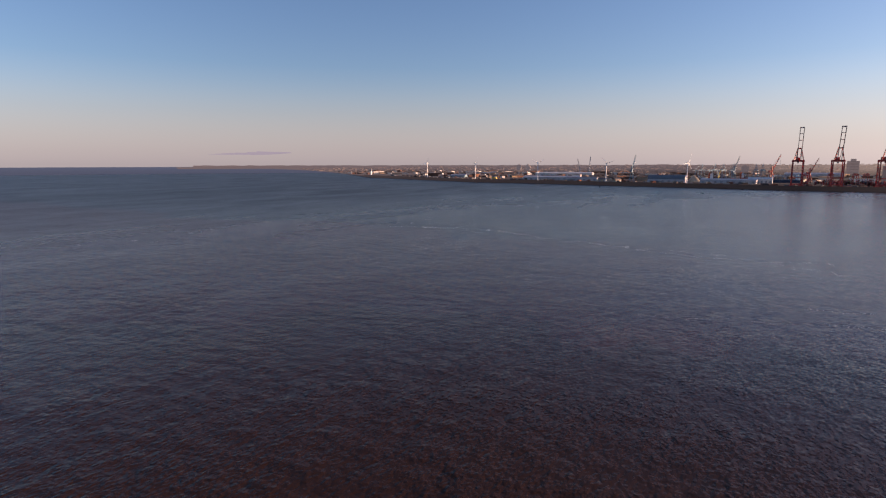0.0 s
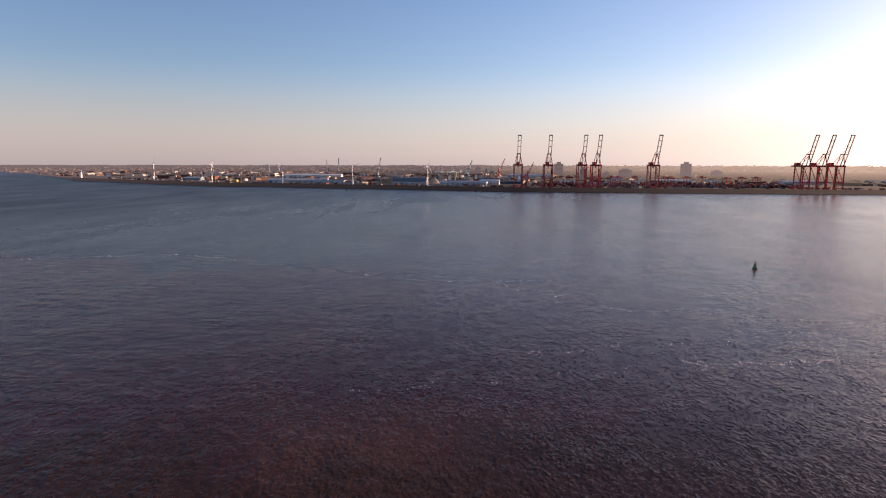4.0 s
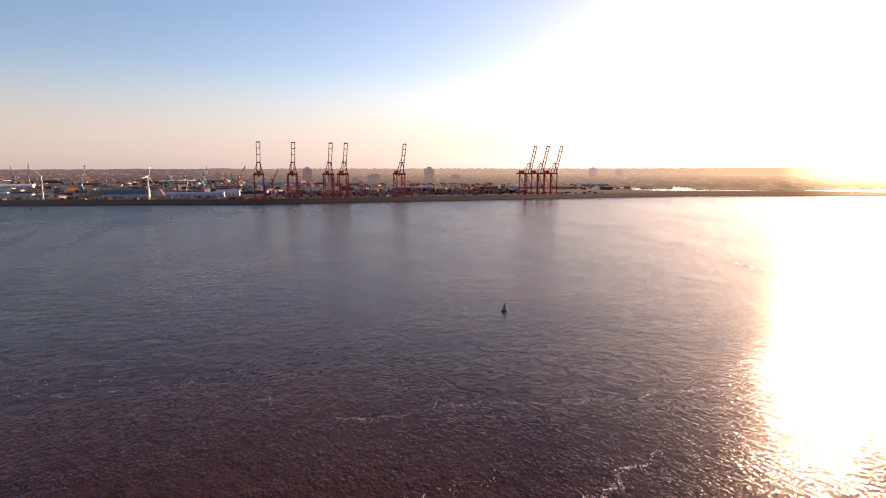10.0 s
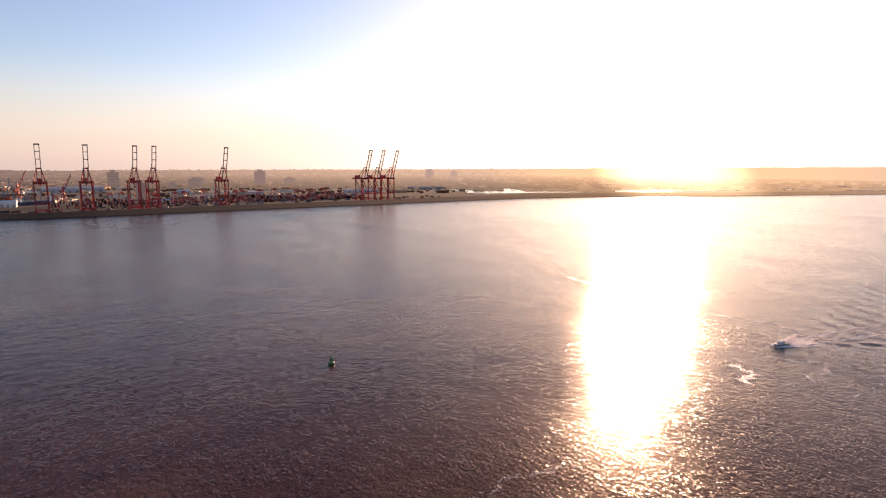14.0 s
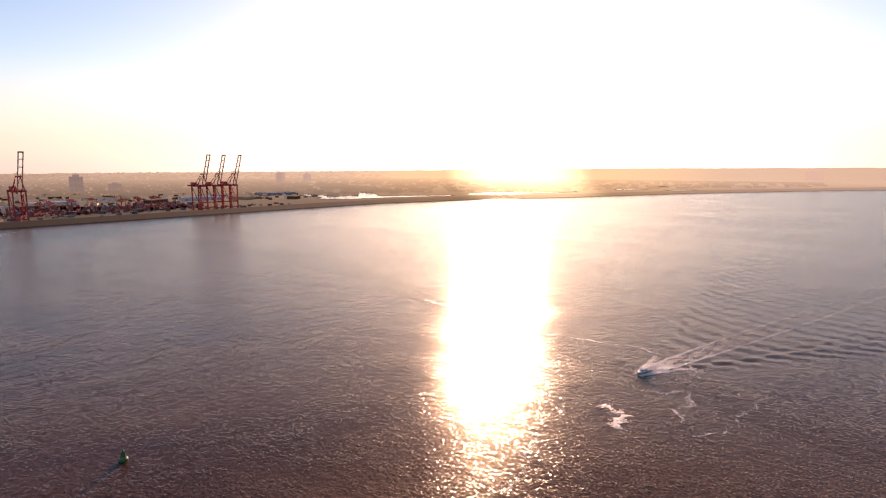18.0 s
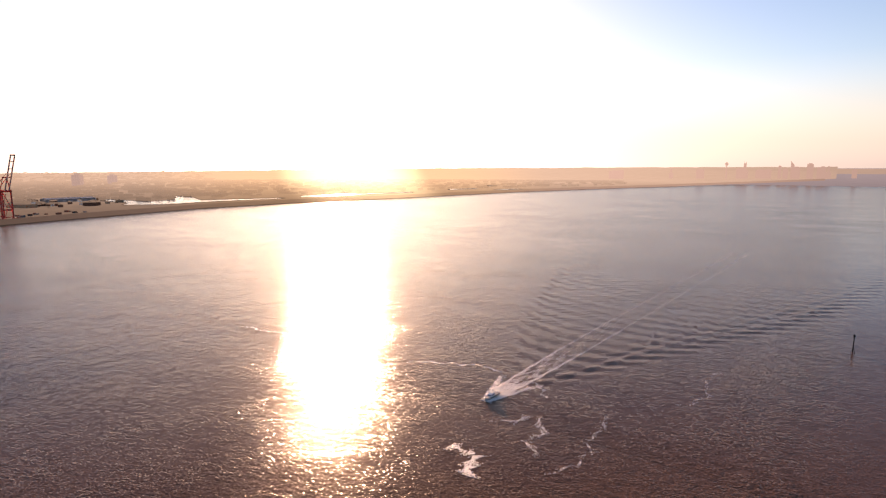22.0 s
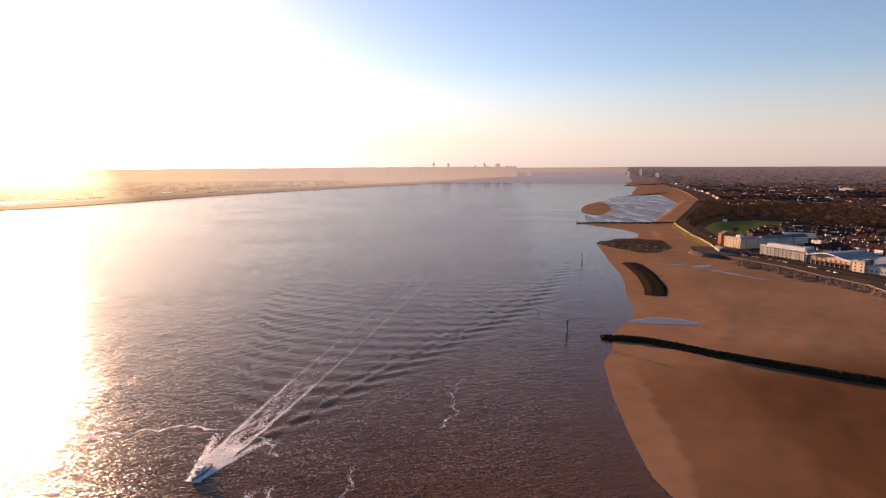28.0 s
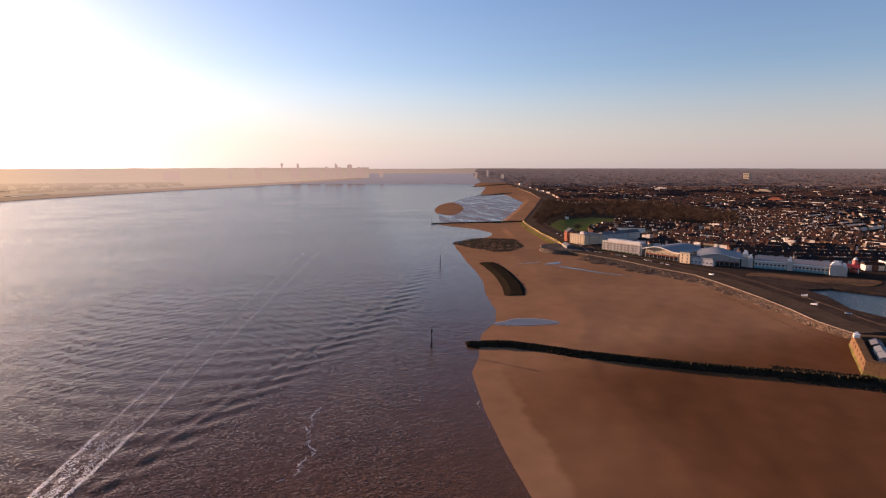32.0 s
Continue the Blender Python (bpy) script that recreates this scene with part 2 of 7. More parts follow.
    l.new(maths("MULTIPLY", maths("MULTIPLY", streaks, ramp(away.outputs["Value"], 200, 1300, NEAR_ROUGH, FAR_ROUGH, True)), maths("MULTIPLY", ramp(axes.outputs["X"], -700, 100, 1.35, 1.0), ramp(axes.outputs["X"], 150, 900, 1.0, 0.72))), b.inputs["Roughness"])
    # short facets
    facets = n.new("ShaderNodeVectorMath")
    facets.operation = "SUBTRACT"
    facets.inputs[1].default_value = (0.5, 0.5, 0.5)
    l.new(noise(FACET_SIZE, 1.0, 0.5, 25, 1.5).outputs["Color"], facets.inputs[0])
    flat = n.new("ShaderNodeVectorMath")
    flat.operation = "MULTIPLY"
    flat.inputs[1].default_value = (FACET_SLOPE, FACET_SLOPE, 0.0)
    l.new(facets.outputs["Vector"], flat.inputs[0])
    lean = n.new("ShaderNodeVectorMath")
    lean.operation = "SCALE"
    l.new(flat.outputs["Vector"], lean.inputs[0])
    l.new(lively, lean.inputs["Scale"])
    # longer waves, which still tell far out
    centred, rolling = n.new("ShaderNodeVectorMath"), n.new("ShaderNodeVectorMath")
    centred.operation, centred.inputs[1].default_value = "SUBTRACT", (0.5, 0.5, 0.5)
    rolling.operation, rolling.inputs[1].default_value = "MULTIPLY", (ROLL_SLOPE, ROLL_SLOPE, 0.0)
    l.new(noise(ROLL_SIZE, 3, 0.6, 40, 2.0).outputs["Color"], centred.inputs[0])
    l.new(centred.outputs["Vector"], rolling.inputs[0])
    both, tilted = n.new("ShaderNodeVectorMath"), n.new("ShaderNodeVectorMath")
    l.new(rolling.outputs["Vector"], both.inputs[0])
    l.new(lean.outputs["Vector"], both.inputs[1])
    l.new(pos.outputs["Normal"], tilted.inputs[0])
    l.new(both.outputs["Vector"], tilted.inputs[1])
    unit = n.new("ShaderNodeVectorMath")
    unit.operation = "NORMALIZE"
    l.new(tilted.outputs["Vector"], unit.inputs[0])
    # crests
    total = None
    for i, (across, stretch, height) in enumerate(CRESTS):
        row = maths("MULTIPLY", noise(across, 2, 0.45, 20 + 22 * i, stretch).outputs["Fac"], height)
        total = row if total is None else maths("ADD", total, row)
    # a longer wave sets in from the sea
    total = maths("ADD", total, maths("MULTIPLY", noise(SWELL[0], 3, 0.55, 0, SWELL[1]).outputs["Fac"], maths("MULTIPLY", ramp(axes.outputs["X"], 0, 400, SWELL[2], SWELL[2] * 0.45), ramp(away.outputs["Value"], 180, 520, 0.2, 1.0, True))))
    bump = node("Bump", Distance=1.0)
    l.new(maths("MULTIPLY", total, maths("MULTIPLY", patches, lee)), bump.inputs["Height"])
    l.new(unit.outputs["Vector"], bump.inputs["Normal"])
    l.new(bump.outputs["Normal"], b.inputs["Normal"])
    return m


SEA_COLOUR, RIVER_COLOUR = (0.036, 0.0125, 0.0095, 1), (0.084, 0.041, 0.019, 1)
WATER_GLOSS, NEAR_ROUGH, FAR_ROUGH = 0.22, 0.19, 0.27
FACET_SIZE, FACET_SLOPE = 0.55, 0.55
ROLL_SIZE, ROLL_SLOPE = 3.0, 0.13
SWELL = (11.0, 0.55, 0.8)
CLEAR_COLOUR, MUDDY_COLOUR = (0.017, 0.0135, 0.0145, 1), (0.028, 0.013, 0.005, 1)
CRESTS = [(0.9, 1.6, 0.11), (1.6, 1.7, 0.17), (4.0, 1.8, 0.15)]
WATER = river_water()
STILL = water_mat("still_water", (0.010, 0.012, 0.015), [(1.5, 3.0, 0.34)], 0.14)
SAND = mat("beach_sand", (0.232, 0.132, 0.076), 0.9, vary=0.10, size=14, bump=0.05, bsize=1.8, hue=(0.200, 0.112, 0.063))
n, l = SAND.node_tree.nodes, SAND.node_tree.links
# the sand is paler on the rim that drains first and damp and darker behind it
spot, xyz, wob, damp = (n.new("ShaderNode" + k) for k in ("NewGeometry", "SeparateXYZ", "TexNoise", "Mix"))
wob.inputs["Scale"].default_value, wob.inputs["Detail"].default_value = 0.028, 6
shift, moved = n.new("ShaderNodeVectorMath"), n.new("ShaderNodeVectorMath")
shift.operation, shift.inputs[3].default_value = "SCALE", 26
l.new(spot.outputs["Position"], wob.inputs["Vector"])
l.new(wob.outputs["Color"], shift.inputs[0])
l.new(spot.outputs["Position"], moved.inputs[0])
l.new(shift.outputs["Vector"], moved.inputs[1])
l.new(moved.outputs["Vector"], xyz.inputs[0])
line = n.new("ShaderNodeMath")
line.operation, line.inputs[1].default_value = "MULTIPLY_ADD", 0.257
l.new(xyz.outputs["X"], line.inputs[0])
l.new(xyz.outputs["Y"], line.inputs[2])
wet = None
# the second, slower ramp also paints in the lens's darkening towards the corner
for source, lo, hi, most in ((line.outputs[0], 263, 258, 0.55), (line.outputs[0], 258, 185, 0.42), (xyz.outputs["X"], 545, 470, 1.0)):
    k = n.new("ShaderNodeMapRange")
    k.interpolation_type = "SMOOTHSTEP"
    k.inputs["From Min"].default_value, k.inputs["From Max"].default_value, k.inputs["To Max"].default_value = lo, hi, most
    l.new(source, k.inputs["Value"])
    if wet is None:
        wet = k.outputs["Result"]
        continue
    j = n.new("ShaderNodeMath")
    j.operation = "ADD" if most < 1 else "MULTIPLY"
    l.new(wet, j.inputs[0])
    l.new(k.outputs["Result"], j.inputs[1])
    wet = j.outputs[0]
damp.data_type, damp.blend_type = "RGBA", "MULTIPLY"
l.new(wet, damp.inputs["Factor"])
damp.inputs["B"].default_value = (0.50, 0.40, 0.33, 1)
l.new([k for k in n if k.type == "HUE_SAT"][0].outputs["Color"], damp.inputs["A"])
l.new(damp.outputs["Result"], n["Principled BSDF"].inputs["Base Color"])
POOL = mat("shallow_pool", (0.085, 0.056, 0.042), 0.2, vary=0.15, size=6, spec=0.22)
WETSAND = mat("wet_mud_flat", (0.12, 0.082, 0.06), 0.5, vary=0.2, size=20, hue=(0.085, 0.062, 0.05), spec=0.5)
# films of water lie in long runnels on the mud
n, l = WETSAND.node_tree.nodes, WETSAND.node_tree.links
spot, mp, tx, film = (n.new("ShaderNode" + k) for k in ("NewGeometry", "Mapping", "TexNoise", "MapRange"))
mp.inputs["Rotation"].default_value[2] = radians(24)
mp.inputs["Scale"].default_value = (1 / 150, 1 / 26, 1)
tx.inputs["Scale"].default_value, tx.inputs["Detail"].default_value, tx.inputs["Distortion"].default_value = 1.0, 6, 1.6
film.inputs["From Min"].default_value, film.inputs["From Max"].default_value = 0.36, 0.66
film.inputs["To Min"].default_value, film.inputs["To Max"].default_value = 0.22, 0.55
l.new(spot.outputs["Position"], mp.inputs["Vector"])
l.new(mp.outputs["Vector"], tx.inputs["Vector"])
l.new(tx.outputs["Fac"], film.inputs["Value"])
l.new(film.outputs["Result"], n["Principled BSDF"].inputs["Roughness"])
GRASS = mat("grass", (0.075, 0.105, 0.03), 0.95, vary=0.2, size=6, hue=(0.10, 0.10, 0.035), bump=0.1)
ASPHALT = mat("asphalt", (0.038, 0.029, 0.024), 0.9, vary=0.3, size=3, hue=(0.060, 0.043, 0.033))
PAVING = mat("promenade_paving", (0.085, 0.060, 0.043), 0.85, vary=0.2, size=3)
CONCRETE = mat("weathered_concrete", (0.18, 0.15, 0.125), 0.9, vary=0.25, size=2, bump=0.1)
WALLROCK = mat("tarred_sea_wall", (0.11, 0.09, 0.078), 0.9, vary=0.3, size=4, bump=0.2)
WEED = mat("weeded_rock", (0.030, 0.023, 0.015), 0.9, vary=0.35, size=1.2, bump=0.25, bsize=0.8, objrand=0.25, hue=(0.022, 0.018, 0.012))
BOULDER = mat("armour_boulder", (0.115, 0.082, 0.06), 0.9, vary=0.3, size=0.8, bump=0.15, objrand=0.35)
ALGAE = mat("green_algae_stone", (0.12, 0.105, 0.036), 0.85, vary=0.3, size=1.5, bump=0.1)
SANDSTONE = mat("red_sandstone", (0.145, 0.088, 0.05), 0.9, vary=0.25, size=1.5, bump=0.12)
RED = mat("red_crane_paint", (0.42, 0.045, 0.035), 0.5, vary=0.2, size=4)
BOOMC = mat("weathered_crane_boom", (0.36, 0.22, 0.20), 0.5, vary=0.2, size=4)
TEAL = mat("turquoise_paint", (0.10, 0.28, 0.34), 0.6, vary=0.15, size=2)
VERGE = mat("trodden_sandy_verge", (0.135, 0.080, 0.048), 0.95, vary=0.3, size=4, hue=(0.075, 0.052, 0.034), bump=0.05)
STEEL = mat("grey_steel_paint", (0.26, 0.28, 0.30), 0.6, vary=0.2, size=3, spec=0.15)
BLUE = mat("blue_grey_steel", (0.16, 0.26, 0.31), 0.6, vary=0.2, size=3, spec=0.1)
WHITE = mat("white_paint", (0.80, 0.78, 0.75), 0.45, vary=0.06, size=3)
RENDER_W = mat("white_render", (0.50, 0.47, 0.43), 0.8, vary=0.1, size=2, objrand=0.05)
CREAM = mat("cream_render", (0.46, 0.38, 0.28), 0.8, vary=0.12, size=2)
BRICK = mat("red_brick", (0.28, 0.105, 0.065), 0.9, vary=0.2, size=1.2, objrand=0.25)
SLATE = mat("slate_roof", (0.085, 0.085, 0.095), 0.65, vary=0.25, size=1.5, objrand=0.25)
ROOFMETAL = mat("standing_seam_roof", (0.14, 0.15, 0.165), 0.55, metal=0.0, vary=0.1, size=3)
SHED = mat("grey_cladding", (0.42, 0.42, 0.43), 0.6, vary=0.12, size=6)
SHEDW = mat("pale_cladding", (0.62, 0.60, 0.56), 0.6, vary=0.12, size=6)
GLASS = mat("dark_window_glass", (0.035, 0.045, 0.055), 0.12, vary=0.1, size=2, spec=0.6)
BLACK = mat("black_rubber", (0.02, 0.02, 0.02), 0.7, vary=0.2)
GREENP = mat("green_buoy_paint", (0.03, 0.13, 0.05), 0.5, vary=0.2, size=0.5)
YELLOW = mat("yellow_paint", (0.62, 0.44, 0.03), 0.6, vary=0.15, size=1)
ORANGE = mat("orange_hull_paint", (0.55, 0.10, 0.03), 0.5, vary=0.15, size=4)
NAVY = mat("dark_blue_hull_paint", (0.03, 0.05, 0.09), 0.5, vary=0.15, size=4)
FOAM = mat("foam", (0.9, 0.87, 0.83), 0.5, spec=0.5, vary=0.15, size=0.6, bump=0.1, bsize=0.3)
# thin foam lets low sun through
n, l = FOAM.node_tree.nodes, FOAM.node_tree.links
thin, both = n.new("ShaderNodeBsdfTranslucent"), n.new("ShaderNodeMixShader")
thin.inputs["Color"].default_value, both.inputs[0].default_value = (0.92, 0.88, 0.82, 1), 0.25
l.new(n["Principled BSDF"].outputs[0], both.inputs[1])
l.new(thin.outputs[0], both.inputs[2])
l.new(both.outputs[0], n["Material Output"].inputs[0])
TWIG = mat("bare_twigs", (0.10, 0.066, 0.045), 0.95, vary=0.3, size=3, island=True, objrand=0.3)
BARK = mat("bark", (0.07, 0.05, 0.035), 0.95, vary=0.3, size=0.5)
HOUSEWALL = palette("house_walls", [(0.11, 0.062, 0.046), (0.62, 0.57, 0.51), (0.15, 0.08, 0.055), (0.60, 0.54, 0.47), (0.09, 0.053, 0.042), (0.68, 0.64, 0.58), (0.30, 0.22, 0.15), (0.10, 0.058, 0.045)])
HOUSEROOF = palette("house_roofs", [(0.030, 0.026, 0.027), (0.042, 0.029, 0.026), (0.062, 0.030, 0.022), (0.026, 0.023, 0.024), (0.050, 0.029, 0.023)], 0.85)
TOWNWALL = palette("town_walls", [(0.11, 0.062, 0.046), (0.62, 0.57, 0.51), (0.15, 0.08, 0.055), (0.60, 0.54, 0.47), (0.09, 0.053, 0.042), (0.68, 0.64, 0.58), (0.30, 0.22, 0.15), (0.10, 0.058, 0.045)], island=True)
TOWNROOF = palette("town_roofs", [(0.030, 0.026, 0.027), (0.042, 0.029, 0.026), (0.062, 0.030, 0.022), (0.026, 0.023, 0.024), (0.050, 0.029, 0.023)], 0.85, island=True)
BOXES = palette("container_paint", [(0.24, 0.045, 0.038), (0.21, 0.05, 0.038), (0.06, 0.075, 0.12), (0.26, 0.235, 0.21), (0.25, 0.085, 0.04), (0.17, 0.035, 0.038)], 0.6, island=True)

YARD = palette("yard_stores", [(0.12, 0.10, 0.09), (0.20, 0.18, 0.165), (0.07, 0.065, 0.062), (0.32, 0.30, 0.27), (0.16, 0.08, 0.06), (0.10, 0.12, 0.14)], 0.8, island=True)


def far_glow_mat(name, col, glow, bright, k, below=None, deep=None, spread=(0.60, 0.96)):
    """The hazy far distance: haze painted into emission, brighter towards the sun."""
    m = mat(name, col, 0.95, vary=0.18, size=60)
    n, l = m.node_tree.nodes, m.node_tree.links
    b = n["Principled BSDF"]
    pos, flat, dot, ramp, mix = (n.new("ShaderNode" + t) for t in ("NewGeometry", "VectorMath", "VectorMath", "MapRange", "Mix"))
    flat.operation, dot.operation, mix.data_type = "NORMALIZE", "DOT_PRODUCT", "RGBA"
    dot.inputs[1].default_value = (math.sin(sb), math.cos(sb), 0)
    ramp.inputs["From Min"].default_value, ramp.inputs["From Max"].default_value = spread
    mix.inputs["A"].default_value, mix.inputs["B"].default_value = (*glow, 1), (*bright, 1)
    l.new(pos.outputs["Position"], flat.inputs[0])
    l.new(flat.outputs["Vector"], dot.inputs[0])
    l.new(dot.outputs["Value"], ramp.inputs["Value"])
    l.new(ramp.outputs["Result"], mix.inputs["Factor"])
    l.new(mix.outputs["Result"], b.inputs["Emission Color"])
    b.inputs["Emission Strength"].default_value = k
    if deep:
        # haze put into emission: metres from mid river where it starts and is full
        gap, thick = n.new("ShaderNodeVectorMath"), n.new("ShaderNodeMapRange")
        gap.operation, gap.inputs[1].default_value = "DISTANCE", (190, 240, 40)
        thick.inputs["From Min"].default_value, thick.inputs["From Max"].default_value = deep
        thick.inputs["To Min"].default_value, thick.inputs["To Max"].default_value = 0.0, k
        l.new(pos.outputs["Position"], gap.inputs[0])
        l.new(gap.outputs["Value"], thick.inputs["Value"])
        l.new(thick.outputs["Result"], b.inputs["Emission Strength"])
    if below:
        # sun glare on the distance, painted as emission strongest right under the sun
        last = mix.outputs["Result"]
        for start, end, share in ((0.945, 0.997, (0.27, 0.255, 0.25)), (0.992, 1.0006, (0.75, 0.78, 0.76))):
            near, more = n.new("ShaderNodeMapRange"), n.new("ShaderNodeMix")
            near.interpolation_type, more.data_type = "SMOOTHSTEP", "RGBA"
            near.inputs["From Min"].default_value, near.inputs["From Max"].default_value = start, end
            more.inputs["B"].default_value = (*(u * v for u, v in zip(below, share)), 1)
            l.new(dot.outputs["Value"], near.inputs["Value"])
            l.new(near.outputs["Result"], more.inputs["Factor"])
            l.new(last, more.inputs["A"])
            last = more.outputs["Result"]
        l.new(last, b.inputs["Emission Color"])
    return m


FARLAND = far_glow_mat("distant_land", (0.075, 0.06, 0.052), (0.037, 0.032, 0.031), (0.160, 0.126, 0.090), 1.0, (0.80, 0.62, 0.38), spread=(0.42, 0.96))
# town roofs with painted haze that grows with distance
FARTOWN = far_glow_mat("distant_town", (0.08, 0.065, 0.055), (0.034, 0.029, 0.028), (0.155, 0.121, 0.086), 1.0, (0.80, 0.60, 0.36), (700, 3900), (0.48, 0.97))
# skyline stone; the haze before it is baked into its emission
CITY = far_glow_mat("hazy_city_stone", (0.05, 0.043, 0.04), (0.046, 0.038, 0.036), (0.185, 0.137, 0.108), 1.0, spread=(0.45, 1.0))
# bank ground, with haze and sun glare added as glow
BANKLAND = far_glow_mat("opposite_bank_ground", (0.065, 0.054, 0.047), (0.040, 0.034, 0.033), (0.180, 0.142, 0.101), 1.0, (0.90, 0.69, 0.40), (700, 3900), (0.48, 0.97))
# tower concrete and windows, their haze painted as emission
TOWERHAZE = far_glow_mat("hazy_tower_concrete", (0.15, 0.135, 0.125), (0.040, 0.036, 0.036), (0.135, 0.106, 0.088), 1.0, None, (700, 3900), (0.48, 0.97))
TOWERGLASS = far_glow_mat("hazy_tower_windows", (0.06, 0.058, 0.058), (0.040, 0.036, 0.036), (0.135, 0.106, 0.088), 1.0, None, (700, 3900), (0.48, 0.97))
# dark wall face, with the same haze and glare glow over it
BANKWALL = far_glow_mat("tarred_bank_wall", (0.045, 0.037, 0.033), (0.030, 0.024, 0.022), (0.165, 0.122, 0.090), 1.0, (0.80, 0.60, 0.36), (800, 3900))
# this bank's far ground and houses, paled by emission in place of haze
TOWNLAND = far_glow_mat("town_ground", (0.042, 0.033, 0.026), (0.040, 0.032, 0.031), (0.060, 0.046, 0.042), 1.0, None, (1900, 4900))
TOWNHAZE = far_glow_mat("hazy_houses", (0.075, 0.054, 0.044), (0.034, 0.026, 0.026), (0.050, 0.038, 0.035), 1.0, None, (1900, 4900))
# haze and sky sheen on the far water, put in as emission
FARSEA = far_glow_mat("distant_sea", (0.03, 0.033, 0.038), (0.024, 0.032, 0.046), (0.125, 0.110, 0.105), 1.0, None, (900, 4850), (0.3, 0.96))


# ---- builders ----
class Mesh:
    """Gathers faces for one mesh."""

    def __init__(self):
        self.v, self.f = [], []

    def add(self, verts, faces):
        k = len(self.v)
        self.v += [tuple(p) for p in verts]
        self.f += [tuple(i + k for i in q) for q in faces]
        return self

    def box(self, x, y, z, sx, sy, sz, turn=0.0, top=1.0):
        """Centred on x, y; from z up; turn in degrees; top: how far the upper face shrinks."""
        c, s = math.cos(radians(turn)), math.sin(radians(turn))
        out = []
        for k, zz in ((1.0, z), (top, z + sz)):
            for a, b in ((-1, -1), (1, -1), (1, 1), (-1, 1)):
                px, py = a * sx / 2 * k, b * sy / 2 * k
                out.append((x + px * c - py * s, y + px * s + py * c, zz))
        return self.add(out, [(3, 2, 1, 0), (4, 5, 6, 7), (0, 1, 5, 4), (1, 2, 6, 5), (2, 3, 7, 6), (3, 0, 4, 7)])

    def beam(self, p, q, w, h=None):
        p, q, h = Vector(p), Vector(q), h or w
        d = (q - p).normalized()
        side = d.cross(Vector((0, 0, 1)))
        side = side.normalized() if side.length > 1e-3 else Vector((1, 0, 0))
        up = side.cross(d)
        out = [e + side * a * w / 2 + up * b * h / 2 for e in (p, q) for a, b in ((-1, -1), (1, -1), (1, 1), (-1, 1))]
        return self.add(out, [(0, 1, 2, 3), (7, 6, 5, 4), (0, 4, 5, 1), (1, 5, 6, 2), (2, 6, 7, 3), (3, 7, 4, 0)])

    def tube(self, p, q, r0, r1=None, n=10):
        p, q, r1 = Vector(p), Vector(q), r0 if r1 is None else r1
        d = (q - p).normalized()
        side = d.orthogonal().normalized()
        up = d.cross(side)
        ring = [side * math.cos(a) + up * math.sin(a) for a in (2 * math.pi * i / n for i in range(n))]
        out = [p + e * r0 for e in ring] + [q + e * r1 for e in ring]
        fs = [(i, (i + 1) % n, n + (i + 1) % n, n + i) for i in range(n)]
        return self.add(out, fs + [tuple(range(n - 1, -1, -1)), tuple(range(n, 2 * n))])

    def prism(self, pts, z0, z1):
        """A flat outline raised from z0 to z1."""
        if sum(a[0] * b[1] - b[0] * a[1] for a, b in zip(pts, pts[1:] + pts[:1])) < 0:
            pts = pts[::-1]
        n = len(pts)
        return self.add([(x, y, z0) for x, y in pts] + [(x, y, z1) for x, y in pts],
                        [tuple(range(n - 1, -1, -1)), tuple(range(n, 2 * n))] + [(i, (i + 1) % n, n + (i + 1) % n, n + i) for i in range(n)])

    def gable(self, x, y, z, sx, sy, h, turn=0.0, over=0.3):
        """A pitched roof, its ridge along x."""
        c, s = math.cos(radians(turn)), math.sin(radians(turn))
        a, b = sx / 2 + over, sy / 2 + over
        raw = [(-a, -b, z), (a, -b, z), (a, b, z), (-a, b, z), (-a, 0, z + h), (a, 0, z + h)]
        return self.add([(x + px * c - py * s, y + px * s + py * c, pz) for px, py, pz in raw],
                        [(3, 2, 1, 0), (0, 1, 5, 4), (2, 3, 4, 5), (1, 2, 5), (3, 0, 4)])


def part(name, mesh, material, parent=None, label=""):
    data = bpy.data.meshes.new(name)
    data.from_pydata(mesh.v, [], mesh.f)
    data.materials.append(material)
    ob = new(name, data)
    ob.parent = parent
    return tagged(ob, label)


def thing(name, m, label, category, group="", kind=""):
    ob = new(name)
    ob.empty_display_size = 1
    ob.matrix_basis = m
    return tagged(ob, label, category, group, kind)


def sheet(name, verts, faces, material, label, category, kind="structure", smooth=True):
    data = bpy.data.meshes.new(name)
    data.from_pydata(verts, [], faces)
    data.materials.append(material)
    if smooth:
        data.polygons.foreach_set("use_smooth", [True] * len(data.polygons))
    return tagged(new(name, data), label, category, "", kind)


# ---- the plan: far distance is drawn in towards a rim 4.85 km off, rising to eye level there ----
C0 = (190.0, 240.0)
NEAR, RIM, FAR = 3800.0, 4850.0, 30000.0


def eye_height(b):
    return np.interp(np.degrees(b), [-70, -45, -10, 10, 25, 40, 55, 65, 80, 100, 115, 180], [43, 45, 48, 50, 56, 66, 84, 94, 102, 112, 116, 118])


def far(x, y, z=0.0):
    """From the plan to the scene: the same up to 3.8 km, drawn in beyond."""
    x, y, z = np.asarray(x, float), np.asarray(y, float), np.asarray(z, float)
    dx, dy = x - C0[0], y - C0[1]
    r, b = np.hypot(dx, dy) + 1e-6, np.arctan2(dx, dy)
    s = np.clip((1 / NEAR - 1 / r) / (1 / NEAR - 1 / FAR), 0, 1)
    rc = np.where(r > NEAR, NEAR + (RIM - NEAR) * s, r)
    k = rc / r
    return C0[0] + dx * k, C0[1] + dy * k, eye_height(b) * (1 - k) + z * k


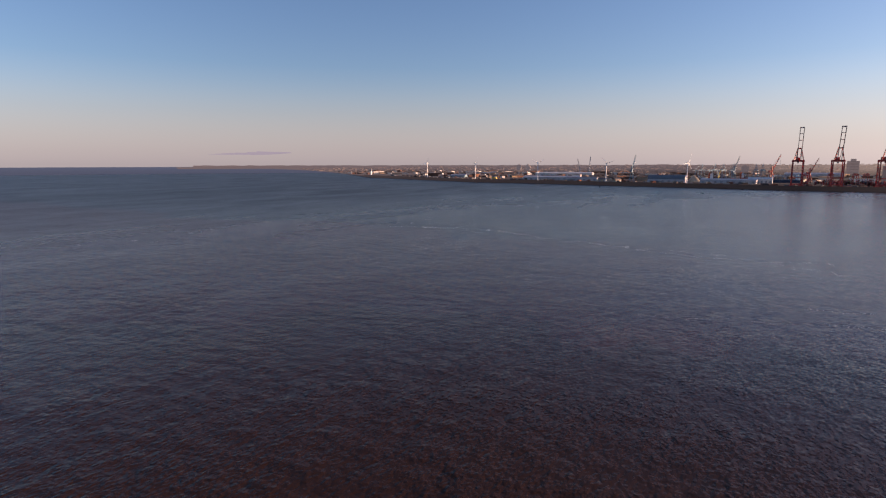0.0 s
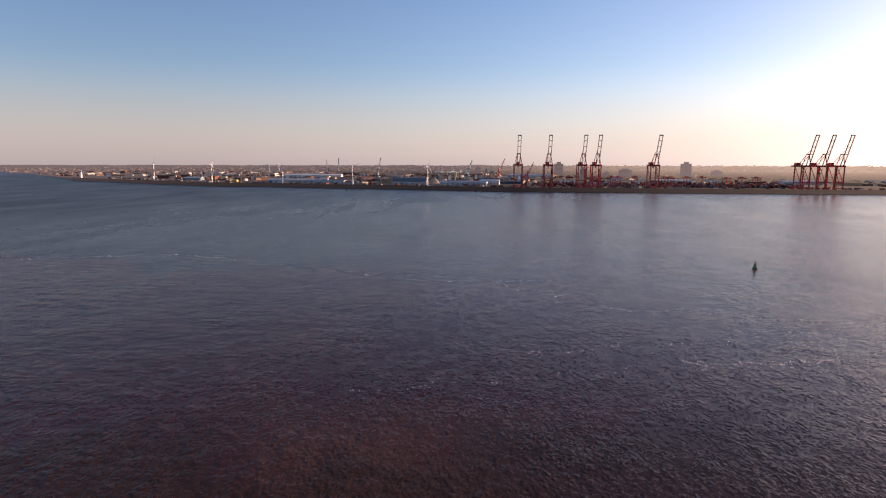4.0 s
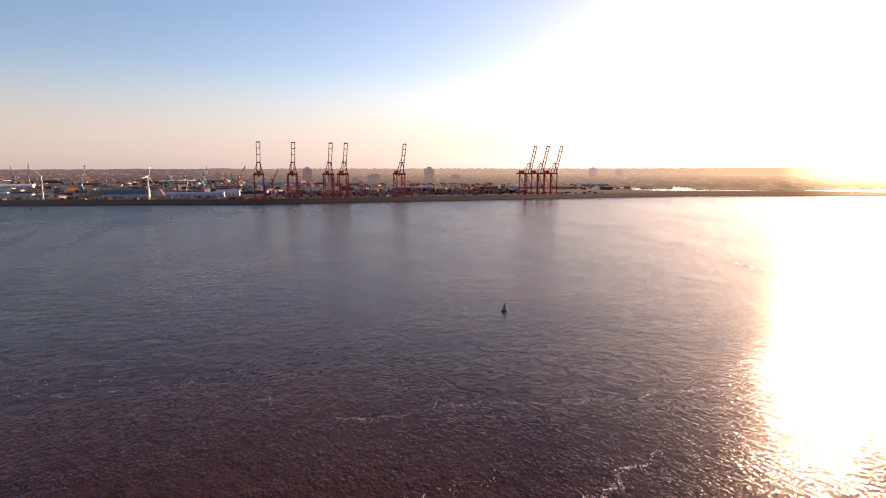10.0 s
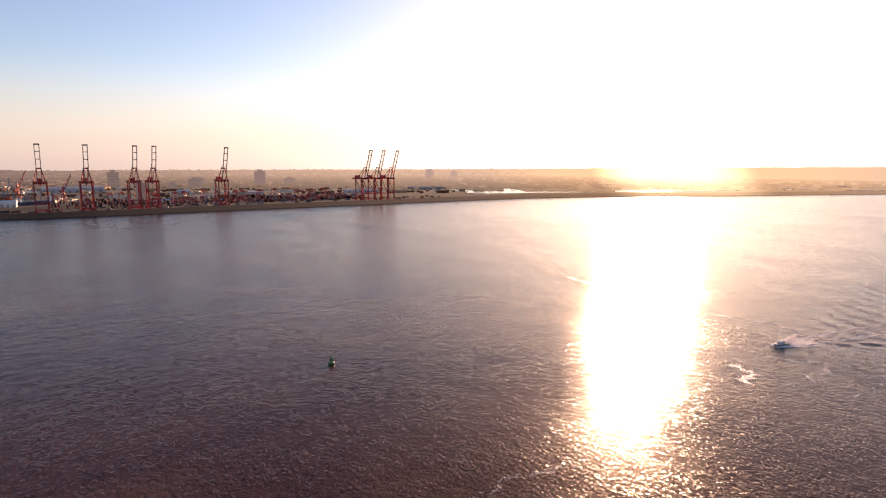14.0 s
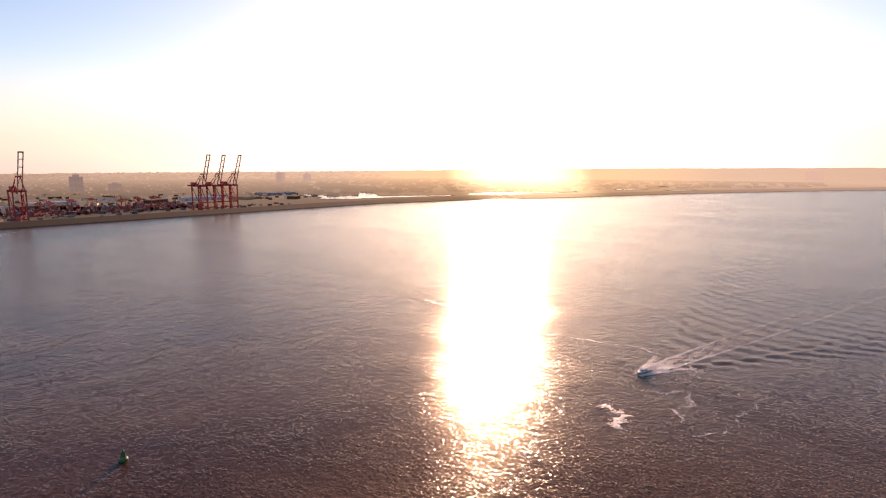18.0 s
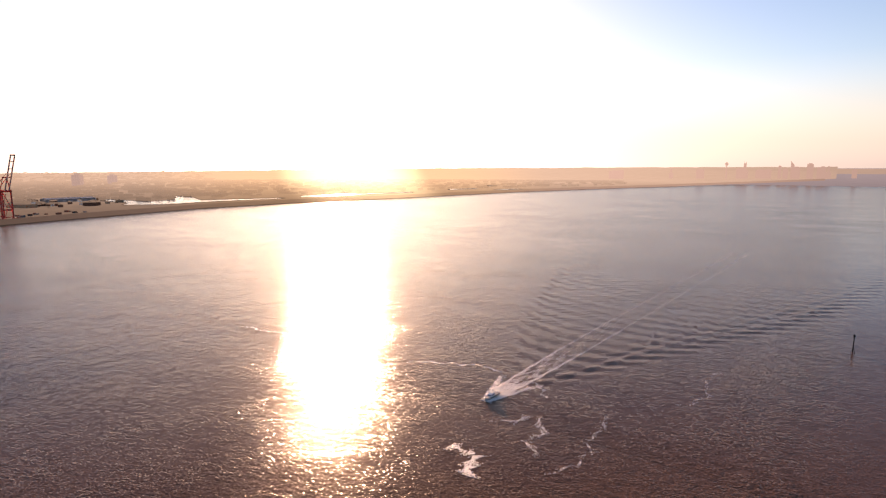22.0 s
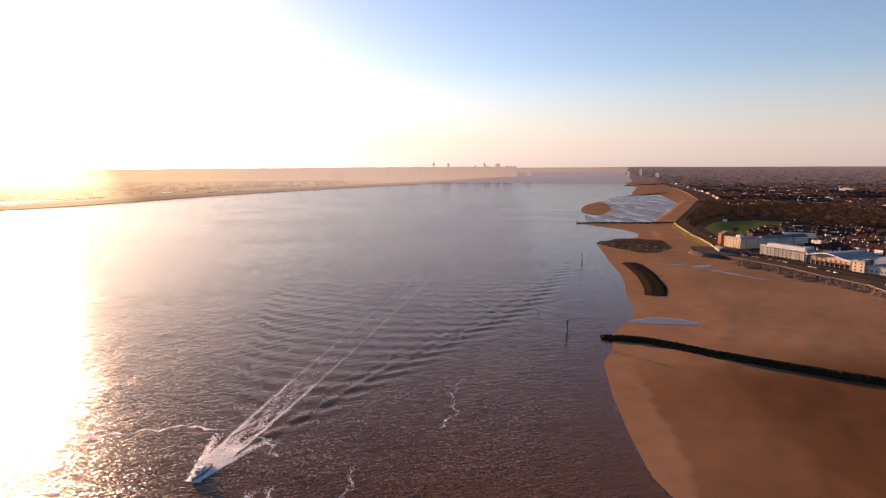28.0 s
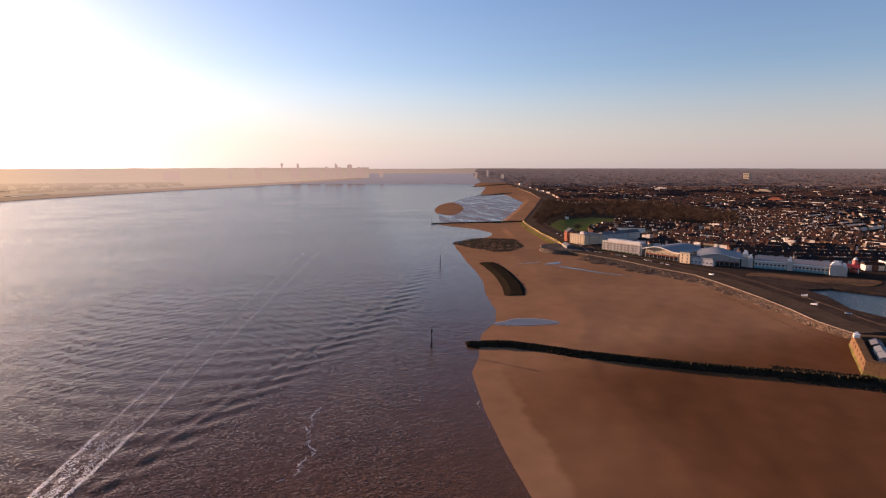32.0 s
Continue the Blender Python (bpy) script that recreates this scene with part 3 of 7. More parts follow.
def place(x, y, z=0.0, turn=0.0):
    """The pose of a thing at a plan position, with its scale."""
    px, py, pz = far(x, y, z)
    k = math.hypot(px - C0[0], py - C0[1]) / max(math.hypot(x - C0[0], y - C0[1]), 1.0)
    return pose(float(px), float(py), float(pz), 0, 0, turn) @ Matrix.Diagonal((k, k, k, 1))


def inside(px, py, poly):
    hit = np.zeros(np.shape(px), bool)
    for (x0, y0), (x1, y1) in zip(poly, poly[1:] + poly[:1]):
        if y0 != y1:
            hit ^= ((y0 > py) != (y1 > py)) & (px < (x1 - x0) * (py - y0) / (y1 - y0) + x0)
    return hit


def edge(px, py, line):
    best = np.full(np.shape(px), 1e9)
    for (x0, y0), (x1, y1) in zip(line, line[1:]):
        dx, dy = x1 - x0, y1 - y0
        u = np.clip(((px - x0) * dx + (py - y0) * dy) / (dx * dx + dy * dy), 0, 1)
        best = np.minimum(best, np.hypot(px - x0 - u * dx, py - y0 - u * dy))
    return best


def ripple(x, y, seed=0.0):
    """Smooth uneven values about 0, between -1 and 1."""
    return (np.sin(x * 0.031 + 1.7 * np.sin(y * 0.023 + seed) + seed) + np.sin(y * 0.047 + 1.3 * np.sin(x * 0.037 - seed) + 2 * seed)
            + 0.6 * np.sin(x * 0.11 + 2 * np.sin(y * 0.09 + seed))) / 2.6


TIDE = [(-3000, -8000), (0, -400), (100, -60), (200, 70), (300, 150), (388, 159), (420, 154), (456, 147), (505, 134), (530, 119), (548, 112), (571, 100), (595, 79), (625, 65),
        (680, 50), (730, 31), (788, 15), (850, 2), (906, -13), (970, -28), (1001, -40), (1020, -70), (1071, -130), (1110, -148), (1170, -146), (1230, -120), (1283, -103),
        (1300, -112), (1295, -267), (1560, -445), (1813, -572), (2321, -749), (2351, -649), (3104, -1000), (3291, -1002), (4206, -1430), (6644, -2367), (25000, -9500), (5000, -25000)]
WALL = [(440, -150), (474, -120), (501, -124), (533, -137), (567, -148), (614, -160), (666, -171), (713, -161), (764, -157), (813, -143), (843, -135), (880, -150), (931, -170),
        (1030, -197), (1155, -238), (1216, -261), (1360, -350), (1517, -447), (1927, -692), (2308, -858), (2905, -1091), (3952, -1500), (5338, -1967), (7137, -2584),
        (25000, -9800), (5000, -25000), (-3000, -8000), (300, -420)]
FLATS = [(1290, -110), (1450, -165), (1530, -186), (1770, -280), (1950, -380), (2300, -590), (2340, -745), (1813, -580), (1560, -455), (1291, -270)]
BANK = [(1430, -195), (1527, -180), (1700, -240), (1830, -300), (1940, -372), (1830, -368), (1680, -325), (1550, -268)]


LAKE = [(588, -212), (581, -243), (545, -262), (470, -262), (470, -190), (493, -178), (522, -179), (557, -202)]


def beach(px, py):
    """Height of the sands and the land on this bank."""
    d = edge(px, py, TIDE[2:-2]) * np.where(inside(px, py, TIDE), 1.0, -1.0)
    z = np.clip(0.034 * d, -2.5, 2.2) + np.where(d > 0, np.clip(d / 60, 0, 1) * 0.22 * ripple(px * 2, py * 2, 0.7), 0)
    w = edge(px, py, WALL[:-5])
    land = inside(px, py, WALL)
    shelf = np.where(inside(px, py, LAKE), 4.2, 6.4 + np.clip((w - 500) * 0.012, 0, 22))
    sands = np.where(w < 45, np.maximum(z, 2.8 - w * 0.02), z)
    return np.where(land, np.where(w < 12, 2.5, shelf), sands)


GX, GY = np.arange(330.0, 1712.0, 4.0), np.arange(-900.0, 181.0, 4.0)
GZ = beach(*np.meshgrid(GX, GY, indexing="ij"))


def high(x, y):
    """Height of the ground at one spot."""
    u, w = (x - 330.0) / 4, (y + 900.0) / 4
    i, j = int(u), int(w)
    if 0 <= i < len(GX) - 1 and 0 <= j < len(GY) - 1 and u >= 0 and w >= 0:
        f, g = u - i, w - j
        return float((GZ[i, j] * (1 - f) + GZ[i + 1, j] * f) * (1 - g) + (GZ[i, j + 1] * (1 - f) + GZ[i + 1, j + 1] * f) * g)
    return float(beach(np.array([float(x)]), np.array([float(y)]))[0])

# ---- water and ground ----
def polar(bearings, radii, height):
    """A sheet over plan bearings and distances from C0."""
    bb, rr = np.meshgrid(np.radians(bearings), radii, indexing="ij")
    x, y = C0[0] + rr * np.sin(bb), C0[1] + rr * np.cos(bb)
    px, py, pz = far(x, y, height(x, y))
    n, m = bb.shape
    verts = np.stack([px, py, pz], -1).reshape(-1, 3).tolist()
    idx = np.arange(n * m).reshape(n, m)
    faces = np.stack([idx[:-1, :-1], idx[:-1, 1:], idx[1:, 1:], idx[1:, :-1]], -1).reshape(-1, 4).tolist()
    return verts, faces


verts = [(C0[0], C0[1], 0.0)] + [(C0[0] + NEAR * math.sin(2 * math.pi * i / 180), C0[1] + NEAR * math.cos(2 * math.pi * i / 180), 0.0) for i in range(180)]
sheet("water", verts, [(0, 1 + (i + 1) % 180, 1 + i) for i in range(180)], WATER, "brown silty river water with short choppy waves", "water", smooth=False)
rim = [1 / (1 / NEAR + (1 / FAR - 1 / NEAR) * k / 16) for k in range(17)]
v, f = polar(np.arange(-180, 181, 2.0), rim, lambda x, y: 0 * x)
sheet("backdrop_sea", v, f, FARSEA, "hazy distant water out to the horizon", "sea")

# the opposite bank, from the far dunes past the dock wall to the city
SHORE = [(-17000, 11500), (-6400, 5900), (-3700, 4000), (-2450, 2950), (-1800, 2330), (-1590, 2106), (-1450, 2000), (-814, 1665), (-590, 1640), (-373, 1583), (-160, 1535), (72, 1474),
         (520, 1474), (1000, 1474), (1300, 1462), (1570, 1375), (1950, 1185), (2250, 1065), (2560, 930), (3200, 545), (4300, -120), (5350, -736), (6778, -1413), (8138, -1838), (20000, -2600)]


def shore_at(b):
    """Distance from C0 to the opposite shore along a bearing in degrees."""
    dx, dy = math.sin(radians(b)), math.cos(radians(b))
    for (x0, y0), (x1, y1) in zip(SHORE, SHORE[1:]):
        ex, ey = x1 - x0, y1 - y0
        det = dx * ey - dy * ex
        if abs(det) > 1e-9:
            r = ((x0 - C0[0]) * ey - (y0 - C0[1]) * ex) / det
            u = ((x0 - C0[0]) * dy - (y0 - C0[1]) * dx) / det
            if r > 0 and -1e-9 <= u <= 1:
                return r
    return None


HAZE_B, HAZE_D = [-40, -15, 5, 25, 42, 48], [2000, 1400, 950, 560, 260, -1]   # where the land across the river goes into the haze: bearing, metres inland


def far_height(x, y):
    """Height of the land on the opposite bank."""
    d = edge(x, y, SHORE)
    return np.where(x < -1600, np.clip(0.6 + d * 0.02, 0.6, 9.0), 9.0) + np.clip((d - 700) * 0.006, 0, 14) + np.clip((d - 2500) * 0.012, 0, 60) * (0.6 + 0.3 * ripple(x * 0.12, y * 0.1, 2.2))


bearings = [b for b in np.arange(-57, 101.6, 0.5) if shore_at(b)]
grid_v, grid_f, cols = [], [], 40
for b in bearings:
    r0 = shore_at(b)
    w = np.linspace(0, 1, cols) ** 1.5
    r = 1 / (1 / r0 + (1 / FAR - 1 / r0) * w)
    x, y = C0[0] + r * math.sin(radians(b)), C0[1] + r * math.cos(radians(b))
    px, py, pz = far(x, y, far_height(x, y))
    grid_v += np.stack([px, py, pz], -1).tolist()
n = len(bearings)
idx = np.arange(n * cols).reshape(n, cols)
grid_f = np.stack([idx[:-1, :-1], idx[:-1, 1:], idx[1:, 1:], idx[1:, :-1]], -1).reshape(-1, 4)
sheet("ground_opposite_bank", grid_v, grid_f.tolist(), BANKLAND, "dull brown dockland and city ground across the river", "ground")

# its sea wall: a sloping tarred face with a parapet
wallm = Mesh()
run = [far(x, y) for x, y in SHORE[5:]]
pts = [(float(a), float(b), float(c)) for a, b, c in run if math.hypot(a - C0[0], b - C0[1]) < 4300]
for (x0, y0, z0), (x1, y1, z1) in zip(pts, pts[1:]):
    d = Vector((x1 - x0, y1 - y0)).normalized()
    nx, ny = d.y, -d.x
    prof = [(6.0, -1.5), (2.5, 4.2), (1.8, 4.3), (0.0, 9.2), (-0.3, 10.4), (-1.2, 10.4), (-1.2, 8.0)]
    a = [(x0 - nx * -o, y0 - ny * -o, z0 + h) for o, h in prof]
    b = [(x1 - nx * -o, y1 - ny * -o, z1 + h) for o, h in prof]
    k = len(prof)
    wallm.add(a + b, [(i, i + 1, k + i + 1, k + i) for i in range(k - 1)])
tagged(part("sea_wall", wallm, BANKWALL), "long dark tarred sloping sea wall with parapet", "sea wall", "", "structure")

# this bank: sands, sea front and town
radii = [110.0]
while radii[-1] < 3700:
    radii.append(radii[-1] * 1.008)
radii += [1 / (1 / 3750 + (1 / FAR - 1 / 3750) * k / 30) for k in range(31)]
v, f = polar(np.arange(86, 196, 0.26), np.array(radii), lambda x, y: beach(x, y))
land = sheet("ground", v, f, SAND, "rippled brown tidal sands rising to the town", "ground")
for m in (TOWNLAND, ASPHALT, GRASS):
    land.data.materials.append(m)
PARK = [(1090, -238), (1042, -232), (1042, -293), (1073, -364), (1207, -487), (1254, -445), (1230, -350)]
va, fa = np.array(v), np.array(f)
mid = va[fa].mean(1)
mx, my = mid[:, 0], mid[:, 1]
ix = np.where(inside(mx, my, WALL), 1, 0)
ix = np.where((ix == 1) & (edge(mx, my, WALL[:-5]) < 26), 2, ix)
LOT = [(655, -185), (600, -176), (470, -130), (440, -165), (380, -200), (420, -330), (560, -300), (660, -215)]
ix = np.where(inside(mx, my, LOT), 2, ix)
ix = np.where(inside(mx, my, PARK), 3, ix)
ix = np.where(np.hypot(mx - C0[0], my - C0[1]) > 3850, 1, ix)
land.data.polygons.foreach_set("material_index", ix.tolist())

# the horizon's hills behind both banks, as a rim
hv, hf = [], []
bs = np.arange(-58, 200, 0.5)
for i, b in enumerate(bs):
    e = float(eye_height(radians(b)))
    top = e * 0.84 + np.interp(b, [-58, -50, -40, -20, 20, 45, 60, 80, 95, 99, 106, 112, 130, 200], [-3, 0, 2, 3, 3, 4, 4, 3, 2, -3, -3, 3, 6, 7]) + 1.8 * float(ripple(b * 9, b * 5, 0.4)) * (b > -45)
    for rr, z in ((4500, e * 0.5), (4640, e * 0.66), (4760, e * 0.8), (4840, top)):
        hv.append((C0[0] + rr * math.sin(radians(b)), C0[1] + rr * math.cos(radians(b)), z))
hf = [(i * 4 + k, i * 4 + k + 1, i * 4 + k + 5, i * 4 + k + 4) for i in range(len(bs) - 1) for k in range(3)]
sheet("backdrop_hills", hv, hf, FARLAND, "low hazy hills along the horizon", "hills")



def rounded(outline, times=3):
    """An outline with its corners cut round."""
    for k in range(times):
        outline = [(p[0] * a + q[0] * (1 - a), p[1] * a + q[1] * (1 - a)) for p, q in zip(outline, outline[1:] + outline[:1]) for a in (0.75, 0.25)]
    return outline


def shoal(outline, rise, most, wave, m, label, centre):
    """A low bank of sand or mud that rises from its rim."""
    rim = rounded(outline)
    n, vs, k = len(rim), [], 16
    for i in range(k):
        f = 1 - i / k
        vs += [(centre[0] + (x - centre[0]) * f, centre[1] + (y - centre[1]) * f) for x, y in rim]
    vs = np.array(vs + [centre])
    e = edge(vs[:, 0], vs[:, 1], rim + rim[:1])
    z = np.minimum(e * rise, most) + wave * ripple(vs[:, 0] * 1.1, vs[:, 1] * 2.2, 1.9) * np.clip(e / 25, 0, 1) - 0.01
    faces = [(r * n + i, r * n + (i + 1) % n, r * n + n + (i + 1) % n, r * n + n + i) for r in range(k - 1) for i in range(n)]
    faces += [((k - 1) * n + i, (k - 1) * n + (i + 1) % n, k * n) for i in range(n)]
    sheet("ground_shoal", np.concatenate([vs, z[:, None]], 1).tolist(), faces, m, label, "sand bank")


shoal(FLATS, 0.004, 0.07, 0.025, WETSAND, "wet grey mud flat with films of water", (1690, -400))
shoal([(2362, -655), (2700, -800), (3090, -990), (3230, -1050), (3150, -1120), (2760, -990), (2440, -860)], 0.004, 0.07, 0.025, WETSAND, "wet grey mud flat between two groynes", (2760, -880))
shoal(BANK, 0.012, 0.45, 0.0, SAND, "smooth brown sand bank left by the tide", (1690, -282))

# one long low cloud far off over the sea, its grey given as emission
puff, cb = Mesh(), random.Random(21)
for k in range(60):
    u = cb.uniform(-1, 1)
    b, thick = radians(-51.6 + 3.3 * u), (1 - abs(u - 0.35) / 1.4) ** 1.2
    x, y, z = C0[0] + 4700 * math.sin(b), C0[1] + 4700 * math.cos(b), 139 + 7 * u + cb.uniform(-3, 8) * thick
    puff.tube((x - 34, y - 30, z), (x + 34, y + 30, z + cb.uniform(-1, 1)), 9.5 * thick + 0.8, 5.5 * thick + 0.5, 9)
tagged(part("backdrop_cloud", puff, far_glow_mat("cloud", (0.02, 0.02, 0.02), (0.112, 0.106, 0.116), (0.112, 0.106, 0.116), 1.0)), "long low grey cloud over the sea", "cloud", "", "structure")

# ---- the container quay ----
QUAY = 9.0


def quay_crane():
    c = thing("quay_crane", pose(0, 0, 0), "tall red ship-to-shore container crane with boom raised", "crane", "cranes on the quay")
    for sx in (-1, 1):
        for y in (0, 30):
            leg = part("leg", Mesh().beam((sx * 10, y, 3), (sx * 10, y, 56), 2.0, 2.4), RED, c)
            part("bogie", Mesh().box(sx * 10, y, 0, 9, 1.6, 1.6).box(sx * 10, y, 1.6, 3, 1.4, 1.6), RED, leg)
        part("sill_beam", Mesh().beam((sx * 10, 0, 17), (sx * 10, 30, 17), 1.6, 2.2), RED, c)
        part("brace", Mesh().beam((sx * 10, 1, 18), (sx * 10, 29, 54), 1.1), RED, c)
        part("girder", Mesh().beam((sx * 3.6, -6, 56), (sx * 3.6, 62, 56), 1.6, 3.4), RED, c)
        part("mast_leg", Mesh().beam((sx * 9, 0, 57), (sx * 3.4, -3, 83), 1.3), RED, c)
        part("backstay", Mesh().beam((sx * 3.4, -3, 82), (sx * 3.6, 30, 58), 0.9), RED, c)
        part("forestay", Mesh().beam((sx * 3.4, -3, 83), (sx * 3.8, -19, 92), 0.5), BOOMC, c)
    for y in (0, 30):
        part("portal_beam", Mesh().beam((-11.5, y, 56), (11.5, y, 56), 2.2, 4.2), RED, c)
        part("sill_tie", Mesh().beam((-10, y, 4.5), (10, y, 4.5), 1.5, 1.8), RED, c)
    part("cross_beam", Mesh().beam((-10, 0, 19), (10, 0, 19), 1.4, 2.0), RED, c)
    part("mast_head", Mesh().beam((-4.4, -3, 83), (4.4, -3, 83), 2.0, 2.6), RED, c)
    boom = Mesh()
    tip, root = Vector((0, -36, 126)), Vector((0, -6, 57))
    for sx in (-1, 1):
        boom.beam(root + Vector((sx * 3.6, 0, 0)), tip + Vector((sx * 3.6, 0, -1)), 1.2, 2.6)
    arm = part("boom", boom, BOOMC, c, "raised weathered twin-girder boom")
    for k in (0.38, 0.62, 0.82):
        p = root.lerp(tip, k)
        part("boom_tie", Mesh().beam(p + Vector((-3.6, 0, 0)), p + Vector((3.6, 0, 0)), 1.2, 1.4), BOOMC if k > 0.5 else RED, arm)
    part("boom_tip", Mesh().beam(tip + Vector((-4.4, 0, 0)), tip + Vector((4.4, 0, 0)), 2.4, 2.6), BOOMC, arm)
    part("machinery_house", Mesh().box(0, 40, 57.5, 8, 16, 6).gable(0, 40, 63.5, 8, 16, 0.8), RED, c)
    part("cab", Mesh().box(0, 16, 50.5, 3, 4, 3.4), STEEL, c, "grey glazed operator cab")
    part("spreader", Mesh().box(0, 12, 38, 2.4, 12.0, 0.8).beam((0, 9, 38.5), (0, 9, 54), 0.25).beam((0, 15, 38.5), (0, 15, 54), 0.25), RED, c)
    part("stair", Mesh().beam((11.6, 29, 4), (11.6, 20, 18), 0.8).beam((11.6, 20, 18), (11.6, 29, 34), 0.8).beam((11.6, 29, 34), (11.6, 20, 50), 0.8), RED, c)
    return c


first = quay_crane()
spots = [72.4, 146.0, 228.1, 262.1, 400.3, 747.5, 784.0, 824.0]
first.matrix_basis = pose(spots[0], 1479, QUAY)
for x in spots[1:]:
    copy_thing(first, pose(x, 1479, QUAY))


def ring_stone(n, seed, flat=0.7):
    """A rough lump about 1 m across, of few faces."""
    rng = random.Random(seed)
    bm = bmesh.new()
    bmesh.ops.create_icosphere(bm, subdivisions=1, radius=0.5)
    for w in bm.verts:
        w.co *= rng.uniform(0.75, 1.25)
        w.co.z *= flat
    out = ([tuple(w.co) for w in bm.verts], [tuple(w.index for w in q.verts) for q in bm.faces])
    bm.free()
    return out


LUMPS = [ring_stone(20, i) for i in range(6)]


def scatter_lumps(mesh, rows):
    """rows: x, y, z, size."""
    for i, (x, y, z, s) in enumerate(rows):
        vs, fs = LUMPS[i % 6]
        a = random.uniform(0, 6.28)
        c, d = math.cos(a) * s, math.sin(a) * s
        mesh.add([(x + p[0] * c - p[1] * d, y + p[0] * d + p[1] * c, z + p[2] * s) for p in vs], fs)
    return mesh


def crown(seed, h, r, n=80):
    """Bare winter branches: many thin twig blades filling an uneven crown."""
    rng = random.Random(seed)
    m = Mesh()
    lobes = [(rng.uniform(-0.5, 0.5) * r, rng.uniform(-0.5, 0.5) * r, h * rng.uniform(0.55, 0.85), r * rng.uniform(0.4, 0.65)) for _ in range(6)]
    for i in range(n):
        x, y, z, q = lobes[i % 6]
        d = Vector((rng.gauss(0, 1), rng.gauss(0, 1), rng.gauss(0.3, 0.8))).normalized()
        p = Vector((x, y, z)) + d * q * rng.uniform(0.2, 1.0)
        e = Vector((rng.gauss(0, 1), rng.gauss(0, 1), rng.gauss(0, 1))).normalized() * r * 0.085
        g = d * r * rng.uniform(0.18, 0.34)
        m.add([p - e, p + e, p + g + e * 0.3], [(0, 1, 2)])
    return m


def stem(h, r, seed):
    rng = random.Random(seed)
    m = Mesh().tube((0, 0, -0.3), (0, 0, h * 0.45), r * 0.075, r * 0.05, 7)
    for i in range(5):
        a = i * 1.26 + rng.uniform(-0.3, 0.3)
        m.tube((0, 0, h * (0.3 + 0.03 * i)), (math.cos(a) * r * 0.6, math.sin(a) * r * 0.6, h * rng.uniform(0.65, 0.85)), r * 0.035, r * 0.01, 5)
    return m


# ---- dockland across the river ----
def turbine(x, y, turn, hub, blade0):
    t = thing("wind_turbine", pose(x, y, 9.0, 0, 0, turn), "white three-bladed wind turbine on the sea wall", "wind turbine", "wind turbines along the sea wall")
    part("tower", Mesh().tube((0, 0, 0), (0, 0, hub), 1.5, 0.9, 14), WHITE, t)
    part("nacelle", Mesh().box(0, 1.5, hub - 1.2, 2.6, 7.0, 2.6, 0, 0.9), WHITE, t)
    rotor = part("hub", Mesh().tube((0, -2, hub), (0, -3.8, hub), 1.3, 0.5, 10), WHITE, t)
    for k in range(3):
        a = radians(blade0 + 120 * k)
        d = Vector((math.sin(a), 0, math.cos(a)))
        s = Vector((math.cos(a), 0.25, -math.sin(a)))
        c = Vector((0, -3, hub))
        st = [(0.6, 0.7), (4.0, 1.5), (12.0, 1.0), (23.0, 0.2)]
        vs = []
        for q, w in st:
            p = c + d * q
            vs += [p - s * w * 0.35, p + s * w * 0.65, p + s * w * 0.2 + Vector((0, 0.35, 0))]
        fs = [(3 * i + j, 3 * i + (j + 1) % 3, 3 * i + 3 + (j + 1) % 3, 3 * i + 3 + j) for i in range(3) for j in range(3)]
        part("blade", Mesh().add(vs, fs), WHITE, rotor)


for x, y, turn, blade0 in ((-1100, 1850, 20, 15), (-815, 1678, 100, 40), (-592, 1654, 35, 60), (-373, 1597, 30, 75), (-160, 1549, 60, 20)):
    turbine(x, y, turn, 52, blade0)

radar = thing("radar_tower", pose(-1556, 2112, 9), "white radar control tower at the dock entrance", "tower")
part("shaft", Mesh().tube((0, 0, 0), (0, 0, 20), 4.5, 3.6, 12), WHITE, radar)
part("gallery", Mesh().tube((0, 0, 20), (0, 0, 25), 6.5, 7.0, 12), GLASS, radar, "dark glazed lookout gallery")
part("roof", Mesh().tube((0, 0, 25), (0, 0, 26), 7.2, 6.0, 12), WHITE, radar)
part("mast", Mesh().tube((0, 0, 26), (0, 0, 33), 0.4, 0.2, 6).box(0, 0, 30, 5, 0.6, 0.8), STEEL, radar)


def shed(x, y, sx, sy, h, rise, turn, wall, roof, label, bays=6):
    s = thing("dock_shed", pose(x, y, 9.0, 0, 0, turn), label, "warehouse", "dock sheds")
    part("outer_wall", Mesh().box(0, 0, 0, sx, sy, h), wall, s)
    if rise > 6:
        pr = [(-sy / 2, h), (-sy / 2 * 0.72, h + rise * 0.62), (-sy / 2 * 0.3, h + rise * 0.94), (0, h + rise), (sy / 2 * 0.3, h + rise * 0.94), (sy / 2 * 0.72, h + rise * 0.62), (sy / 2, h)]
        vs = [(e, a, b) for e in (-sx / 2, sx / 2) for a, b in pr]
        part("roof", Mesh().add(vs, [(i, i + 1, 8 + i, 7 + i) for i in range(6)]), roof, s)
        # the gables' sunlit look is put in as a paler cladding
        part("gable_end", Mesh().add([(sx / 2 + 0.15, a, b) for a, b in pr], [tuple(range(7))]).add([(-sx / 2 - 0.15, a, b) for a, b in pr], [tuple(range(6, -1, -1))]), SHEDW, s)
    else:
        part("roof", Mesh().gable(0, 0, h, sx, sy, rise), roof, s)
    for k in range(bays):
        part("door", Mesh().box(-sx / 2 + (k + 0.5) * sx / bays, -sy / 2 - 0.1, 0, sx / bays * 0.4, 0.2, h * 0.6), STEEL, s)
    return s


